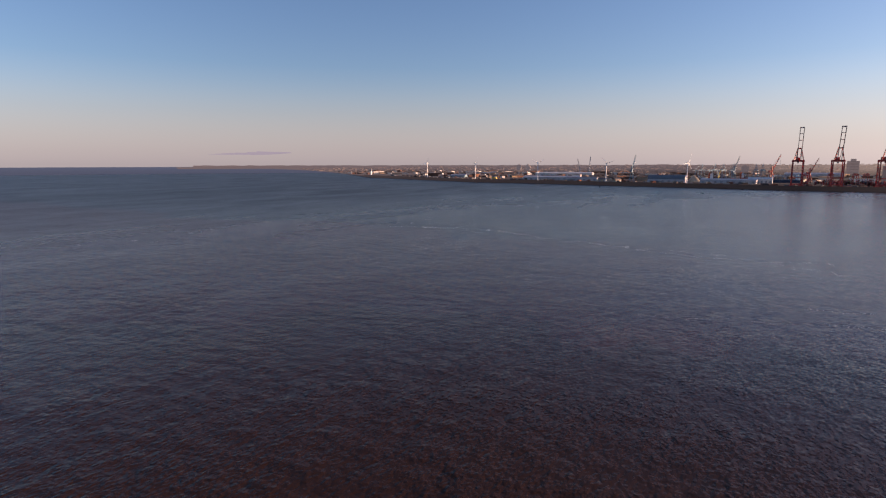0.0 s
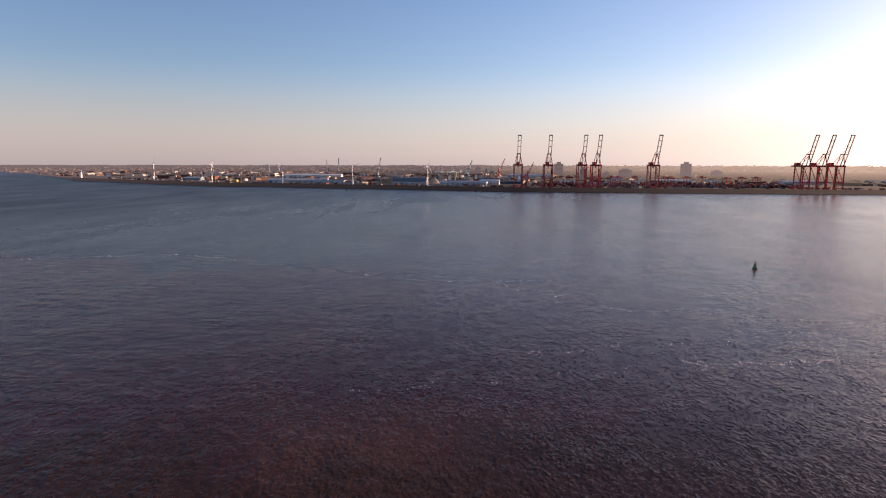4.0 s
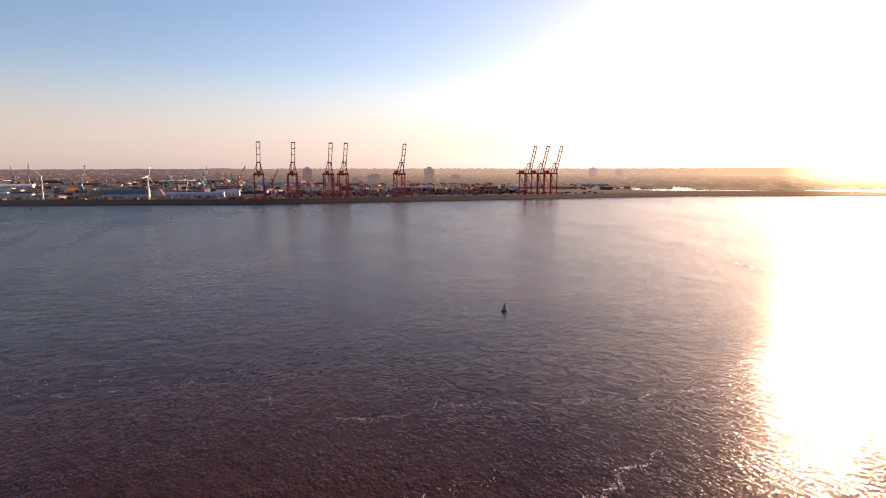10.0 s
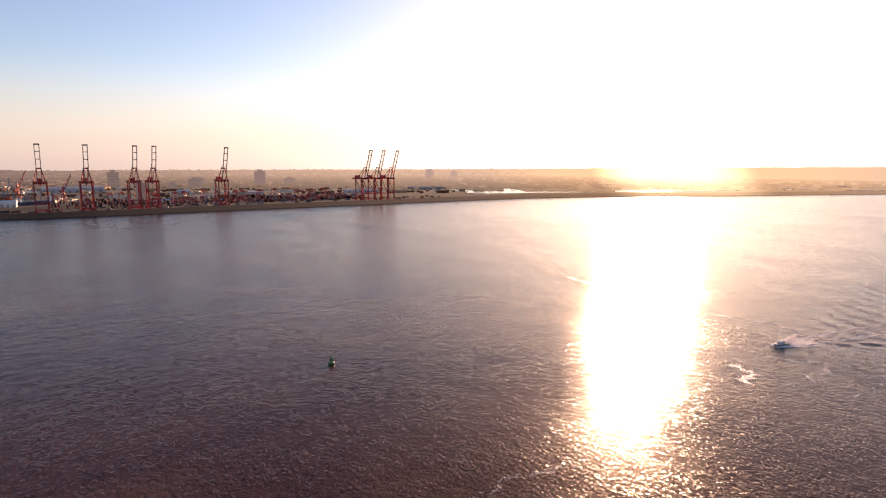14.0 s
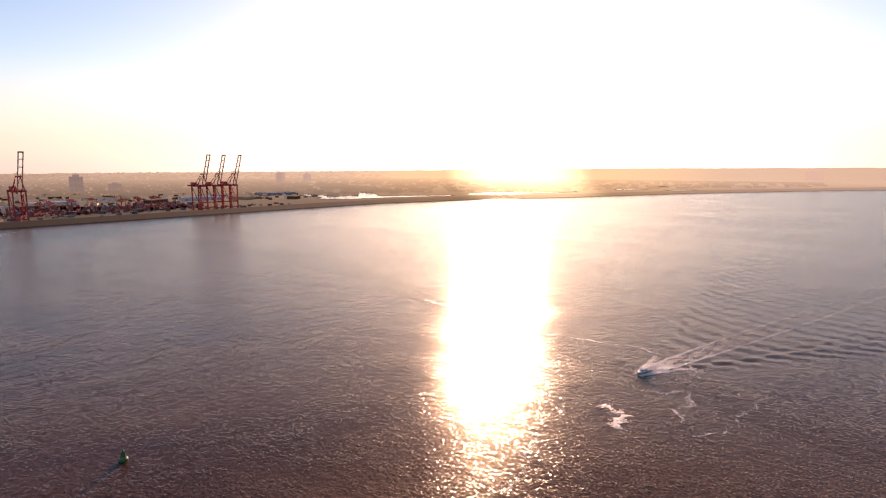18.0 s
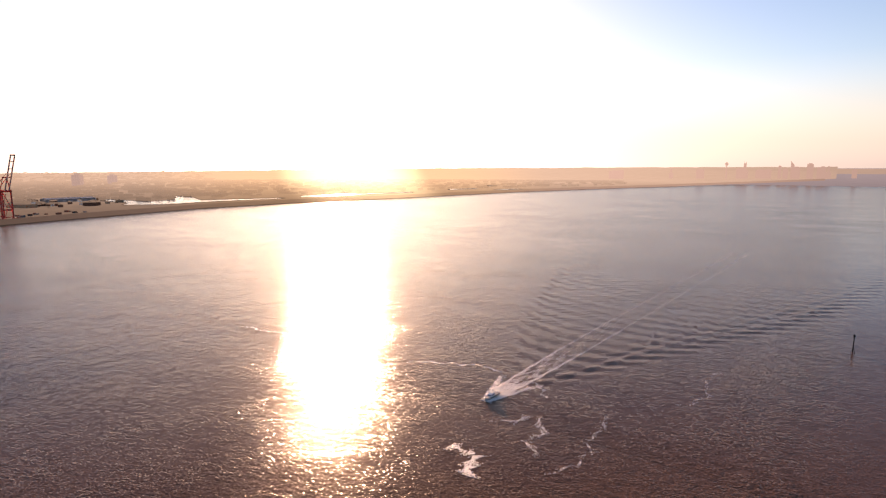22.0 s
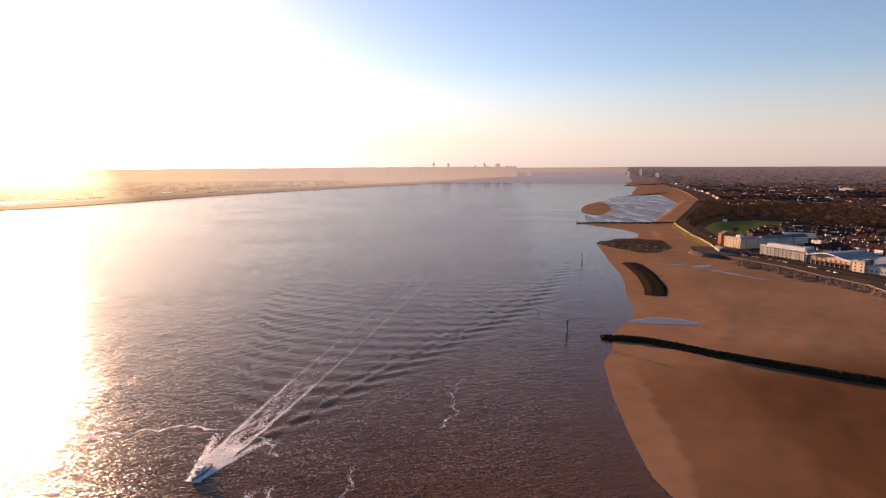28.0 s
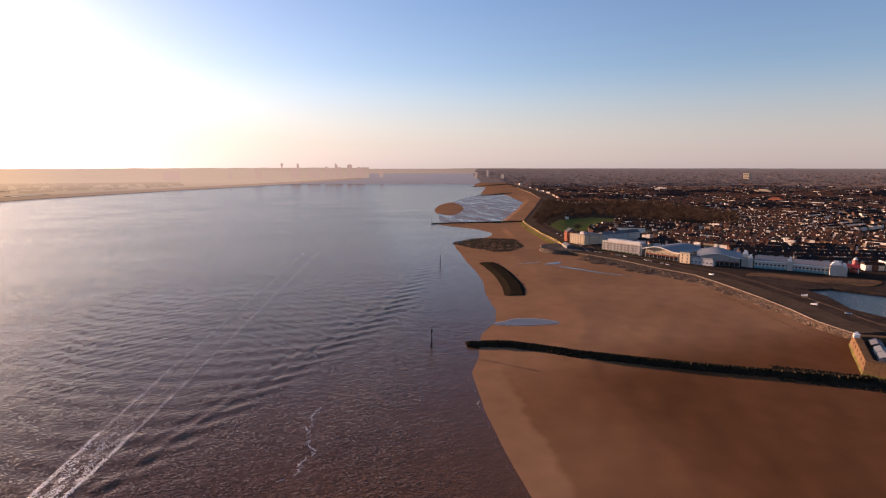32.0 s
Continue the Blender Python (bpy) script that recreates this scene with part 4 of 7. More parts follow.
shed(-222, 1660, 96, 34, 8, 12, 0, SHED, ROOFMETAL, "long grey barrel-roofed bulk store with pale gable end")
shed(-70, 1640, 130, 30, 9, 3, -4, SHED, SHED, "low grey clad transit shed on the quay", 9)
shed(2, 1690, 56, 34, 11, 4, -3, SHEDW, SHEDW, "white low pitched transit shed")
shed(-575, 1745, 180, 46, 9, 3.5, 2, SHED, SHED, "wide blue-grey clad warehouse behind the wall", 10)
shed(-470, 1716, 90, 30, 8, 3, 2, SHED, ROOFMETAL, "blue-grey clad warehouse behind the wall")
shed(-676, 2200, 220, 60, 14, 4, 9, SHEDW, SHEDW, "long pale sunlit warehouse in the docks", 12)
shed(-740, 2290, 150, 50, 13, 4, 9, SHEDW, SHED, "long pale sunlit warehouse in the docks", 8)
shed(-995, 1905, 60, 30, 8, 3, 5, BLUE, SHED, "small blue-grey clad shed")
shed(-388, 1630, 30, 16, 6, 4, 20, CREAM, SLATE, "small pale gabled dock building", 3)
shed(-352, 1640, 24, 14, 6, 4, 60, CREAM, SLATE, "small pale gabled dock building", 3)
shed(-780, 1752, 16, 10, 6, 3, 0, YELLOW, STEEL, "small yellow sunlit dock hut", 2)
shed(-1010, 2080, 90, 20, 7, 2, 0, SHEDW, SHEDW, "pale low store by the dock road", 5)
shed(-1160, 2500, 120, 30, 8, 3, 0, SHEDW, SHED, "pale low store by the dock road", 5)
shed(160, 2320, 170, 40, 16, 4, 4, SHED, SHED, "big grey clad warehouse behind the container yard", 8)
shed(420, 2000, 34, 18, 12, 5, 10, RENDER_W, SHEDW, "white sunlit works building", 3)
shed(1240, 1930, 130, 46, 9, 3, -14, ROOFMETAL, ROOFMETAL, "pale low metal roofed dock shed", 7)
shed(300, 1655, 44, 16, 8, 2, 0, SHEDW, SHED, "pale clad yard workshop", 3)
shed(560, 1900, 120, 40, 10, 3, 6, SHED, SHED, "grey clad warehouse in the docks", 6)
shed(930, 1850, 110, 40, 10, 3, -8, SHED, SHED, "grey clad warehouse in the docks", 6)


def jib_crane(x, y, s, turn, paint, label):
    c = thing("dockside_crane", pose(x, y, 9.0, 0, 0, turn) @ Matrix.Diagonal((s, s, s, 1)), label, "crane", "dockside jib cranes")
    for a in (-5, 5):
        for b in (-5, 5):
            part("leg", Mesh().beam((a, b, 0), (a * 0.5, b * 0.5, 17), 1.1), paint, c)
    part("portal", Mesh().box(0, 0, 16.5, 8, 8, 2), paint, c)
    part("portal_tie", Mesh().box(0, 0, 8, 9, 1.0, 1.0), paint, c)
    part("portal_tie", Mesh().box(0, 0, 9.0, 1.0, 9, 1.0), paint, c)
    part("tower", Mesh().tube((0, 0, 18.5), (0, 0, 38), 2.0, 1.5, 8), paint, c)
    part("cab", Mesh().box(2.4, 0, 30, 3.2, 3.0, 3.2), GLASS, c, "glazed cab")
    part("machinery_house", Mesh().box(-4.5, 0, 22, 8, 5.5, 4.5), paint, c)
    jib = Mesh()
    for q in (-1.3, 1.3):
        jib.beam((1.5, q, 27), (22, q * 0.4, 66), 0.8)
    for k in range(6):
        u, w = k / 6, (k + 1) / 6
        jib.beam((1.5 + 20.5 * u, -1.3 + 0.9 * u, 27 + 39 * u), (1.5 + 20.5 * w, 1.3 - 0.9 * w, 27 + 39 * w), 0.4)
    part("jib", jib, paint, c)
    part("tie", Mesh().beam((0, 0, 38), (22, 0, 66), 0.4).beam((0, 0, 38), (-7, 0, 26), 0.5), paint, c)
    part("hook", Mesh().beam((22, 0, 66), (22, 0, 44), 0.2).box(22, 0, 42, 1, 1, 2), STEEL, c)


jib_crane(-334, 1755, 1.15, 80, BLUE, "blue-grey level-luffing dockside crane")
jib_crane(-604, 2300, 1.2, 100, STEEL, "grey dockside jib crane")
jib_crane(-672, 2400, 1.1, 130, STEEL, "grey dockside jib crane")
jib_crane(-70, 1955, 1.1, 60, BLUE, "blue-grey dockside jib crane")
jib_crane(30, 1905, 1.15, 40, RED, "red dockside jib crane")
jib_crane(120, 1860, 1.0, 30, RED, "red dockside jib crane")
jib_crane(-100, 1760, 0.5, 70, YELLOW, "small yellow mobile crane")


def gantry(x, y, turn, paint, label, s=1.0, boom=True):
    c = thing("dock_gantry", pose(x, y, 9.0, 0, 0, turn) @ Matrix.Diagonal((s, s, s, 1)), label, "crane", "gantry cranes in the docks")
    for a in (-14, 14):
        for b in (-6, 6):
            part("leg", Mesh().beam((a, b, 0), (a, b * 0.7, 24), 1.0), paint, c)
        part("end_tie", Mesh().beam((a, -6, 3), (a, 6, 3), 0.9).beam((a, -4.2, 23), (a, 4.2, 23), 0.9), paint, c)
    for b in (-3.5, 3.5):
        part("girder", Mesh().beam((-26, b, 25), (26, b, 25), 1.0, 2.0), paint, c)
    part("trolley", Mesh().box(4, 0, 25.8, 5, 8.4, 2.2), paint, c)
    part("cab", Mesh().box(7, 2, 21, 2, 2, 2.4), GLASS, c, "glazed cab")
    if boom:
        part("mast", Mesh().beam((10, -3.5, 26), (10, 0, 44), 0.8).beam((10, 3.5, 26), (10, 0, 44), 0.8).beam((10, 0, 44), (-24, 0, 27), 0.4).beam((10, 0, 44), (25, 0, 27), 0.4), paint, c)


for i, (x, y) in enumerate([(-178, 2100), (-139, 2130), (-110, 2100), (-81, 2140), (-12, 2110), (8, 2140)]):
    gantry(x, y, 60 + 7 * i, BLUE, "blue-grey dock gantry crane with raised stays", 1.15)
for i in range(15):
    x = 96 + 44 * i + 9 * (i % 3)
    gantry(x, 1618 + 34 * (i % 4), 90, RED, "red cantilever container yard crane", 0.95, False)


def heap(x, y, r, h, label):
    """A tipped heap: a rounded cone with a ragged foot."""
    rnd, m = random.Random(int(x)), Mesh()
    rings = [(1.0, 0.0), (0.72, 0.34), (0.42, 0.70), (0.16, 0.95)]
    verts = [(r * k * rnd.uniform(0.86, 1.12) * math.cos(a * math.pi / 8), 0.6 * r * k * rnd.uniform(0.86, 1.12) * math.sin(a * math.pi / 8), h * z) for k, z in rings for a in range(16)]
    faces = [(16 * j + a, 16 * j + (a + 1) % 16, 16 * j + 16 + (a + 1) % 16, 16 * j + 16 + a) for j in range(3) for a in range(16)]
    part("mound", m.add(verts + [(0, 0, h)], faces + [(48 + a, 48 + (a + 1) % 16, 64) for a in range(16)]), CREAM, thing("aggregate_heap", pose(x, y, 8.95), label, "heap", "heaps in the docks"))


for x, y, r, h in ((-404, 1655, 17, 9), (-372, 1650, 12, 10), (-158, 1702, 18, 19), (-268, 1668, 9, 6), (-690, 1790, 12, 5)):
    heap(x, y, r, h, "pale tipped heap of sand in the dock yard")

# containers and yard clutter
boxes = Mesh()
rng = random.Random(4)
for i in range(760):
    x, y = 90 + 6.4 * rng.randint(0, 112), rng.choice((1560, 1575, 1590, 1604, 1632, 1646, 1660, 1688, 1702, 1716, 1750, 1764))
    for k in range(rng.choice((1, 2, 2, 3, 4))):
        boxes.box(x, y, 9.02 + 2.6 * k, 2.44, 12.2, 2.58)
tagged(part("container_stacks", boxes, BOXES), "stacks of red, rust and grey shipping containers", "containers", "", "stuff")
clutter = Mesh()
for i in range(230):
    x = rng.uniform(-1400, 1000)
    y = np.interp(x, [-1590, -814, -160, 72, 1000], [2106, 1665, 1535, 1474, 1474]) + rng.uniform(20, 90)
    clutter.box(x, y, 9.0, rng.uniform(3, 14), rng.uniform(3, 9), rng.uniform(1.5, 5), rng.uniform(0, 90))
tagged(part("yard_clutter", clutter, YARD), "mixed trailers, skips and stores along the quay", "yard clutter", "", "stuff")


def ship(x, y, turn, long, hull, label):
    s = thing("cargo_ship", pose(x, y, 8.9, 0, 0, turn), label, "ship", "ships in the docks")
    half = [(-0.5, 0.8), (-0.42, 1.0), (0.3, 1.0), (0.42, 0.7), (0.5, 0.02)]
    w = long * 0.075
    out = [(long * a, w * b) for a, b in half] + [(long * a, -w * b) for a, b in reversed(half)]
    part("hull", Mesh().prism(out, 0.1, 7.5), hull, s)
    part("deckhouse", Mesh().box(-long * 0.38, 0, 7.5, long * 0.10, w * 1.5, 11).box(-long * 0.38, 0, 18.5, long * 0.07, w * 1.9, 3), WHITE, s, "white deckhouse and bridge")
    part("funnel", Mesh().box(-long * 0.46, 0, 7.5, 5, 4, 16, 0, 0.8), hull, s)
    for k in range(4):
        part("hatch", Mesh().box(long * (-0.24 + 0.15 * k), 0, 7.5, long * 0.12, w * 1.3, 1.8), STEEL, s)
        part("derrick", Mesh().beam((long * (-0.16 + 0.15 * k), 0, 7.5), (long * (-0.16 + 0.15 * k), 0, 20), 1.2).beam((long * (-0.16 + 0.15 * k), 0, 19), (long * (-0.26 + 0.15 * k), 0, 17), 0.8), STEEL, s)


ship(-95, 1850, 12, 78, ORANGE, "orange-red hulled cargo ship berthed in the dock")
ship(62, 1748, 200, 74, NAVY, "dark blue hulled cargo ship berthed in the dock")
ship(-20, 2010, 5, 70, ORANGE, "rust-red hulled coaster berthed in the dock")

# enclosed dock basins: still water inside a stone coping
BASINS = [[(-126, 1765), (-40, 1722), (28, 1722), (62, 1780), (25, 2120), (-75, 2175), (-122, 2070)],
          [(1195, 1640), (1240, 1560), (1290, 1545), (1390, 1528), (1470, 1500), (1600, 1440), (1640, 1452), (1500, 1560), (1430, 1600), (1600, 1840), (1560, 1870), (1420, 1700), (1330, 1700), (1345, 1905), (1290, 1860), (1260, 1700)],
          [(1700, 1440), (1900, 1330), (2150, 1235), (2180, 1262), (1950, 1380), (1760, 1480)],
          [(2420, 1190), (2560, 1110), (2600, 1140), (2470, 1225)], [(2480, 985), (2620, 920), (2640, 950), (2510, 1020)], [(2880, 1185), (2950, 1150), (2970, 1200), (2900, 1225)]]
for k, outline in enumerate(BASINS):
    w = part("dock_water", Mesh().prism(outline, 8.6, 9.6 + 0.004 * k), STILL)
    tagged(w, "still enclosed dock water", "water", "", "structure")
    cope = Mesh()
    for p, q in zip(outline, outline[1:] + outline[:1]):
        cope.beam((*p, 9.6), (*q, 9.6), 2.2, 1.2)
    tagged(part("trim", cope, CONCRETE), "stone coping round a dock basin", "coping", "", "structure")


def block(x, y, sx, sy, h, turn, wall, label, floors=0, cols=5, roof=True):
    """A plain tall building with its rows of windows."""
    z = float(far_height(np.array([float(x)]), np.array([float(y)]))[0])
    b = thing("tower_block", place(x, y, z, turn), label, "building", "tower blocks across the river")
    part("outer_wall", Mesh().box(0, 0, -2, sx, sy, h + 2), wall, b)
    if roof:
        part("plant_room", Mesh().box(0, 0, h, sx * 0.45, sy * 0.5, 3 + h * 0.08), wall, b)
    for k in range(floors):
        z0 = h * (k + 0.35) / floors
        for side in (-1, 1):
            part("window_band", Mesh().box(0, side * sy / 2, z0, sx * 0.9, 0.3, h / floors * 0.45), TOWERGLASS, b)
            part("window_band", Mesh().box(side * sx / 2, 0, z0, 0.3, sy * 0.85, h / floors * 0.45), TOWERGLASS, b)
    return b


block(-1342, 3400, 26, 22, 40, 10, TOWERHAZE, "grey concrete residential tower block", 9)
block(-1282, 3400, 26, 22, 40, 10, TOWERHAZE, "grey concrete residential tower block", 9)
block(301, 2600, 34, 26, 58, 5, TOWERHAZE, "grey glazed office block", 10)
block(832, 2566, 34, 30, 60, 12, TOWERHAZE, "tall grey concrete tower block", 14)
block(1986, 2991, 58, 36, 54, 40, TOWERHAZE, "broad grey residential tower block", 12)
block(2250, 3100, 46, 34, 44, 35, TOWERHAZE, "grey residential tower block", 10)
block(281, 1800, 18, 22, 44, 0, TOWERHAZE, "tall pale sunlit grain silo tower", 0)
block(560, 2500, 40, 18, 34, 12, TOWERHAZE, "pale slab residential block", 7)
block(620, 2700, 40, 18, 30, 12, TOWERHAZE, "grey slab residential block", 7)
block(470, 2420, 24, 14, 24, 12, TOWERHAZE, "small pale residential block", 5)
block(-60, 2900, 30, 24, 36, 0, TOWERHAZE, "pale residential tower block", 8)
block(1010, 2700, 50, 16, 26, 20, TOWERHAZE, "pale slab residential block", 6)

# town behind the docks
rng = random.Random(11)
walls, roofs, woods, hazy = Mesh(), Mesh(), Mesh(), Mesh()
crowns = [crown(i, 9, 5, 40) for i in range(4)]
reach = {k: shore_at(k / 4) for k in range(-210, 345)}
rows = []
for i in range(5600):
    b = rng.uniform(-50, 84)
    r0 = reach[round(b * 4)]
    if r0 and not (b > 48 and rng.random() < 0.45):
        r = min(r0 + 220 + rng.random() ** 0.8 * 2400, 3750.0)
        if r > r0 + (150 if b > -38 else 800):
            rows.append((C0[0] + r * math.sin(radians(b)), C0[1] + r * math.cos(radians(b)), b, r - r0))
rows = np.array(rows)
free = ~((rows[:, 0] > 40) & (rows[:, 0] < 1000) & (rows[:, 1] < 1800))
for o in BASINS:
    free &= ~inside(rows[:, 0], rows[:, 1], o)
rows = rows[free]
base = far_height(rows[:, 0], rows[:, 1]) - 0.5
for i, ((x, y, b, d), z) in enumerate(zip(rows.tolist(), base.tolist())):
    if d > np.interp(b, HAZE_B, HAZE_D) * rng.uniform(0.9, 1.3):
        hazy.box(x, y, z, rng.uniform(10, 70), rng.uniform(8, 26), rng.uniform(4, 11), rng.choice((8, 98, 30, 60)))
    elif rng.random() < 0.30:
        vs, fs = crowns[i % 4].v, crowns[i % 4].f
        s = rng.uniform(0.8, 1.8)
        woods.add([(x + p[0] * s * 1.6, y + p[1] * s * 1.6, z + p[2] * s * 0.9) for p in vs], fs)
    else:
        big = rng.random() < 0.14
        sx, sy, h = (rng.uniform(30, 80), rng.uniform(18, 40), rng.uniform(7, 13)) if big else (rng.uniform(9, 34), rng.uniform(8, 11), rng.uniform(5, 8))
        a = rng.choice((8, 98, 30, 60))
        walls.box(x, y, z, sx, sy, h, a)
        roofs.gable(x, y, z + h, sx, sy, 2.0 if big else 3.2, a)
rows = np.array([(rng.uniform(-47, 44), 1 / rng.uniform(1 / 11000, 1 / 3500)) for i in range(2600)])
rows = rows[[r > (reach[round(b * 4)] or 1e9) + 60 for b, r in rows.tolist()]]
x, y = C0[0] + rows[:, 1] * np.sin(np.radians(rows[:, 0])), C0[1] + rows[:, 1] * np.cos(np.radians(rows[:, 0]))
px, py, pz = far(x, y, far_height(x, y) - 1)
for x, y, z, k in zip(px.tolist(), py.tolist(), pz.tolist(), (np.hypot(px - C0[0], py - C0[1]) / rows[:, 1]).tolist()):
    hazy.box(x, y, z, rng.uniform(14, 60) * k, rng.uniform(10, 20) * k, rng.uniform(5, 10) * k, rng.uniform(0, 180))
town = thing("town_across_river", pose(0, 0, 0), "brick houses, stores and roofs of the town behind the docks", "houses", "", "stuff")
part("walls", walls, TOWNWALL, town)
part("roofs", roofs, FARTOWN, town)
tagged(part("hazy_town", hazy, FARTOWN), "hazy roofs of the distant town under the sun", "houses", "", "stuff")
tagged(part("trees_across_river", woods, TWIG), "bare brown winter trees between the docks and town", "trees", "", "stuff")

# ---- the city's skyline ----


def skyline(b, r, w, d, h, shape, label):
    x, y = C0[0] + r * math.sin(radians(b)), C0[1] + r * math.cos(radians(b))
    t = thing("city_building", place(x, y, 10, -b), label, "building", "city skyline")
    if shape == "mast":
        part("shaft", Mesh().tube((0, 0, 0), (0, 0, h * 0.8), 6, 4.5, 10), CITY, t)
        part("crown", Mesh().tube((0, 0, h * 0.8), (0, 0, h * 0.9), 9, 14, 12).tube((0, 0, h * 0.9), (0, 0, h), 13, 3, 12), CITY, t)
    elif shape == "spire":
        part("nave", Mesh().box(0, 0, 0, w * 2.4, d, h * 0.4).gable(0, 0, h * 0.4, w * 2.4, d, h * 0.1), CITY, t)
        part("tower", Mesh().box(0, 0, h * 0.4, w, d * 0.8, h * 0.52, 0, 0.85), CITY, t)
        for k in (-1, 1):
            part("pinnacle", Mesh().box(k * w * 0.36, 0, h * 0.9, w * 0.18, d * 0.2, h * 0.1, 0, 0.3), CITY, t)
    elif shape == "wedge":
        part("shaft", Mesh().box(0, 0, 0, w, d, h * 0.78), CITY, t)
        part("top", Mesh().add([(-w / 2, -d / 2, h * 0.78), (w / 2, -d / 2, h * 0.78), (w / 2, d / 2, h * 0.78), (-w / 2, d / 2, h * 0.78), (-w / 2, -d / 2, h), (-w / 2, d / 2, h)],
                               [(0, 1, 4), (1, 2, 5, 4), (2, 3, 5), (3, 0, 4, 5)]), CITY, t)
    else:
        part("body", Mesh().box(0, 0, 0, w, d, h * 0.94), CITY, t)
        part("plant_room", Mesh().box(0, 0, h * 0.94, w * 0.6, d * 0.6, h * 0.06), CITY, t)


for row in ((83.5, 4700, 110, 40, 66, "slab", "long hazy hospital block on the ridge"), (84.0, 4720, 36, 30, 71, "slab", "hazy block on the ridge"),
            (88.5, 5000, 14, 14, 88, "spire", "hazy church tower on the ridge"), (93.17, 5100, 20, 20, 132, "mast", "hazy slender radio beacon tower"),
            (94.65, 5150, 22, 30, 134, "spire", "hazy great cathedral tower"), (94.3, 5150, 60, 40, 86, "slab", "hazy grey city block"), (97.35, 5250, 22, 24, 104, "slab", "hazy grey city tower"),
            (98.3, 5250, 24, 24, 140, "wedge", "tallest hazy city tower with sloping top"), (98.6, 5230, 50, 40, 96, "slab", "hazy grey city block"), (99.6, 5300, 44, 30, 122, "slab", "broad hazy city tower"),
            (97.8, 5200, 36, 40, 84, "slab", "hazy grey city block"), (100.5, 5350, 44, 40, 98, "slab", "broad hazy waterfront building"), (100.2, 5300, 20, 24, 92, "slab", "hazy slim waterfront tower"),
            (100.9, 5400, 15, 15, 106, "spire", "hazy pale clock tower"), (102.7, 5700, 36, 30, 76, "slab", "hazy low waterfront block"), (95.9, 5200, 70, 50, 74, "slab", "hazy grey city block"),
            (91.0, 5000, 60, 40, 78, "slab", "hazy grey city block"), (96.5, 5200, 44, 40, 78, "slab", "hazy grey city block")):
    skyline(*row)


# ---- on the river ----
BOAT, WAY = Vector((399, 326.5)), Vector((0.966, -0.26)).normalized()   # WAY: aft along the wake
SIDE = Vector((-WAY.y, WAY.x))


def swell(x, y):
    """Height of the launch's wake: ship waves summed over their directions."""
    x, y = np.asarray(x, float), np.asarray(y, float)
    s, n = (x - BOAT.x) * WAY.x + (y - BOAT.y) * WAY.y, (x - BOAT.x) * SIDE.x + (y - BOAT.y) * SIDE.y
    m = n * (0.84 + 0.30 * np.clip((s - 260) / 260, 0, 1.2))
    z = np.zeros(np.shape(s))
    k0 = 2 * math.pi / 18.0
    for a in np.linspace(-0.92, 0.92, 61):
        z = z + np.cos(k0 / math.cos(a) ** 2 * (s * math.cos(a) + m * math.sin(a)) + 0.6) * (0.22 + abs(a) * (1.1 if a > 0 else 0.95))
    cone = np.clip((s * 0.42 + 6 - np.abs(m)) / 30, 0, 1) * np.clip(s / 14, 0, 1)
    fade = np.exp(-np.clip(s, 0, None) / 600) * np.clip((660 - s) / 330, 0, 1) * np.clip(edge(x, y, TIDE[5:28]) / 55, 0, 1)
    flat = np.clip((660 - s) / 330, 0, 1) * np.clip(edge(x, y, TIDE[5:28]) / 55, 0, 1)
    # the long bow wave on one quarter
    e = (n + 0.315 * s) * 0.954
    bow = 0.20 * np.cos(2 * math.pi * e / (8 + 0.012 * s)) * np.exp(-(e / (6.5 + 0.012 * s)) ** 2) * np.clip((s - 6) / 30, 0, 1)
    return (z * 0.030 * cone + bow) * fade, flat * np.clip((s + 14) / 20, 0, 1) * np.clip((310 - np.abs(n)) / 60, 0, 1)


ss, nn = np.meshgrid(np.arange(-12, 690, 1.8), np.arange(-300, 300.1, 1.8), indexing="ij")
wx, wy = BOAT.x + ss * WAY.x + nn * SIDE.x, BOAT.y + ss * WAY.y + nn * SIDE.y
wz, lift = swell(wx, wy)
wz = wz + 0.02 + 0.40 * lift
keep = ~inside(wx, wy, TIDE) | (edge(wx, wy, TIDE[5:28]) < 3)
idx = np.arange(wx.size).reshape(wx.shape)
quads = np.stack([idx[:-1, :-1], idx[1:, :-1], idx[1:, 1:], idx[:-1, 1:]], -1).reshape(-1, 4)
quads = quads[keep.ravel()[quads].all(1)]
sheet("water_wake", np.stack([wx, wy, wz], -1).reshape(-1, 3).tolist(), quads.tolist(), WATER, "fan of wake waves behind a motor launch", "water")


def surface(x, y):
    """Height of the river at arrays of places."""
    s, n = (x - BOAT.x) * WAY.x + (y - BOAT.y) * WAY.y, (x - BOAT.x) * SIDE.x + (y - BOAT.y) * SIDE.y
    i, j = np.round((s + 12) / 1.8).astype(int), np.round((n + 300) / 1.8).astype(int)
    ok = (i >= 0) & (i < wz.shape[0]) & (j >= 0) & (j < wz.shape[1])
    return np.where(ok, wz[np.clip(i, 0, wz.shape[0] - 1), np.clip(j, 0, wz.shape[1] - 1)], 0.02)


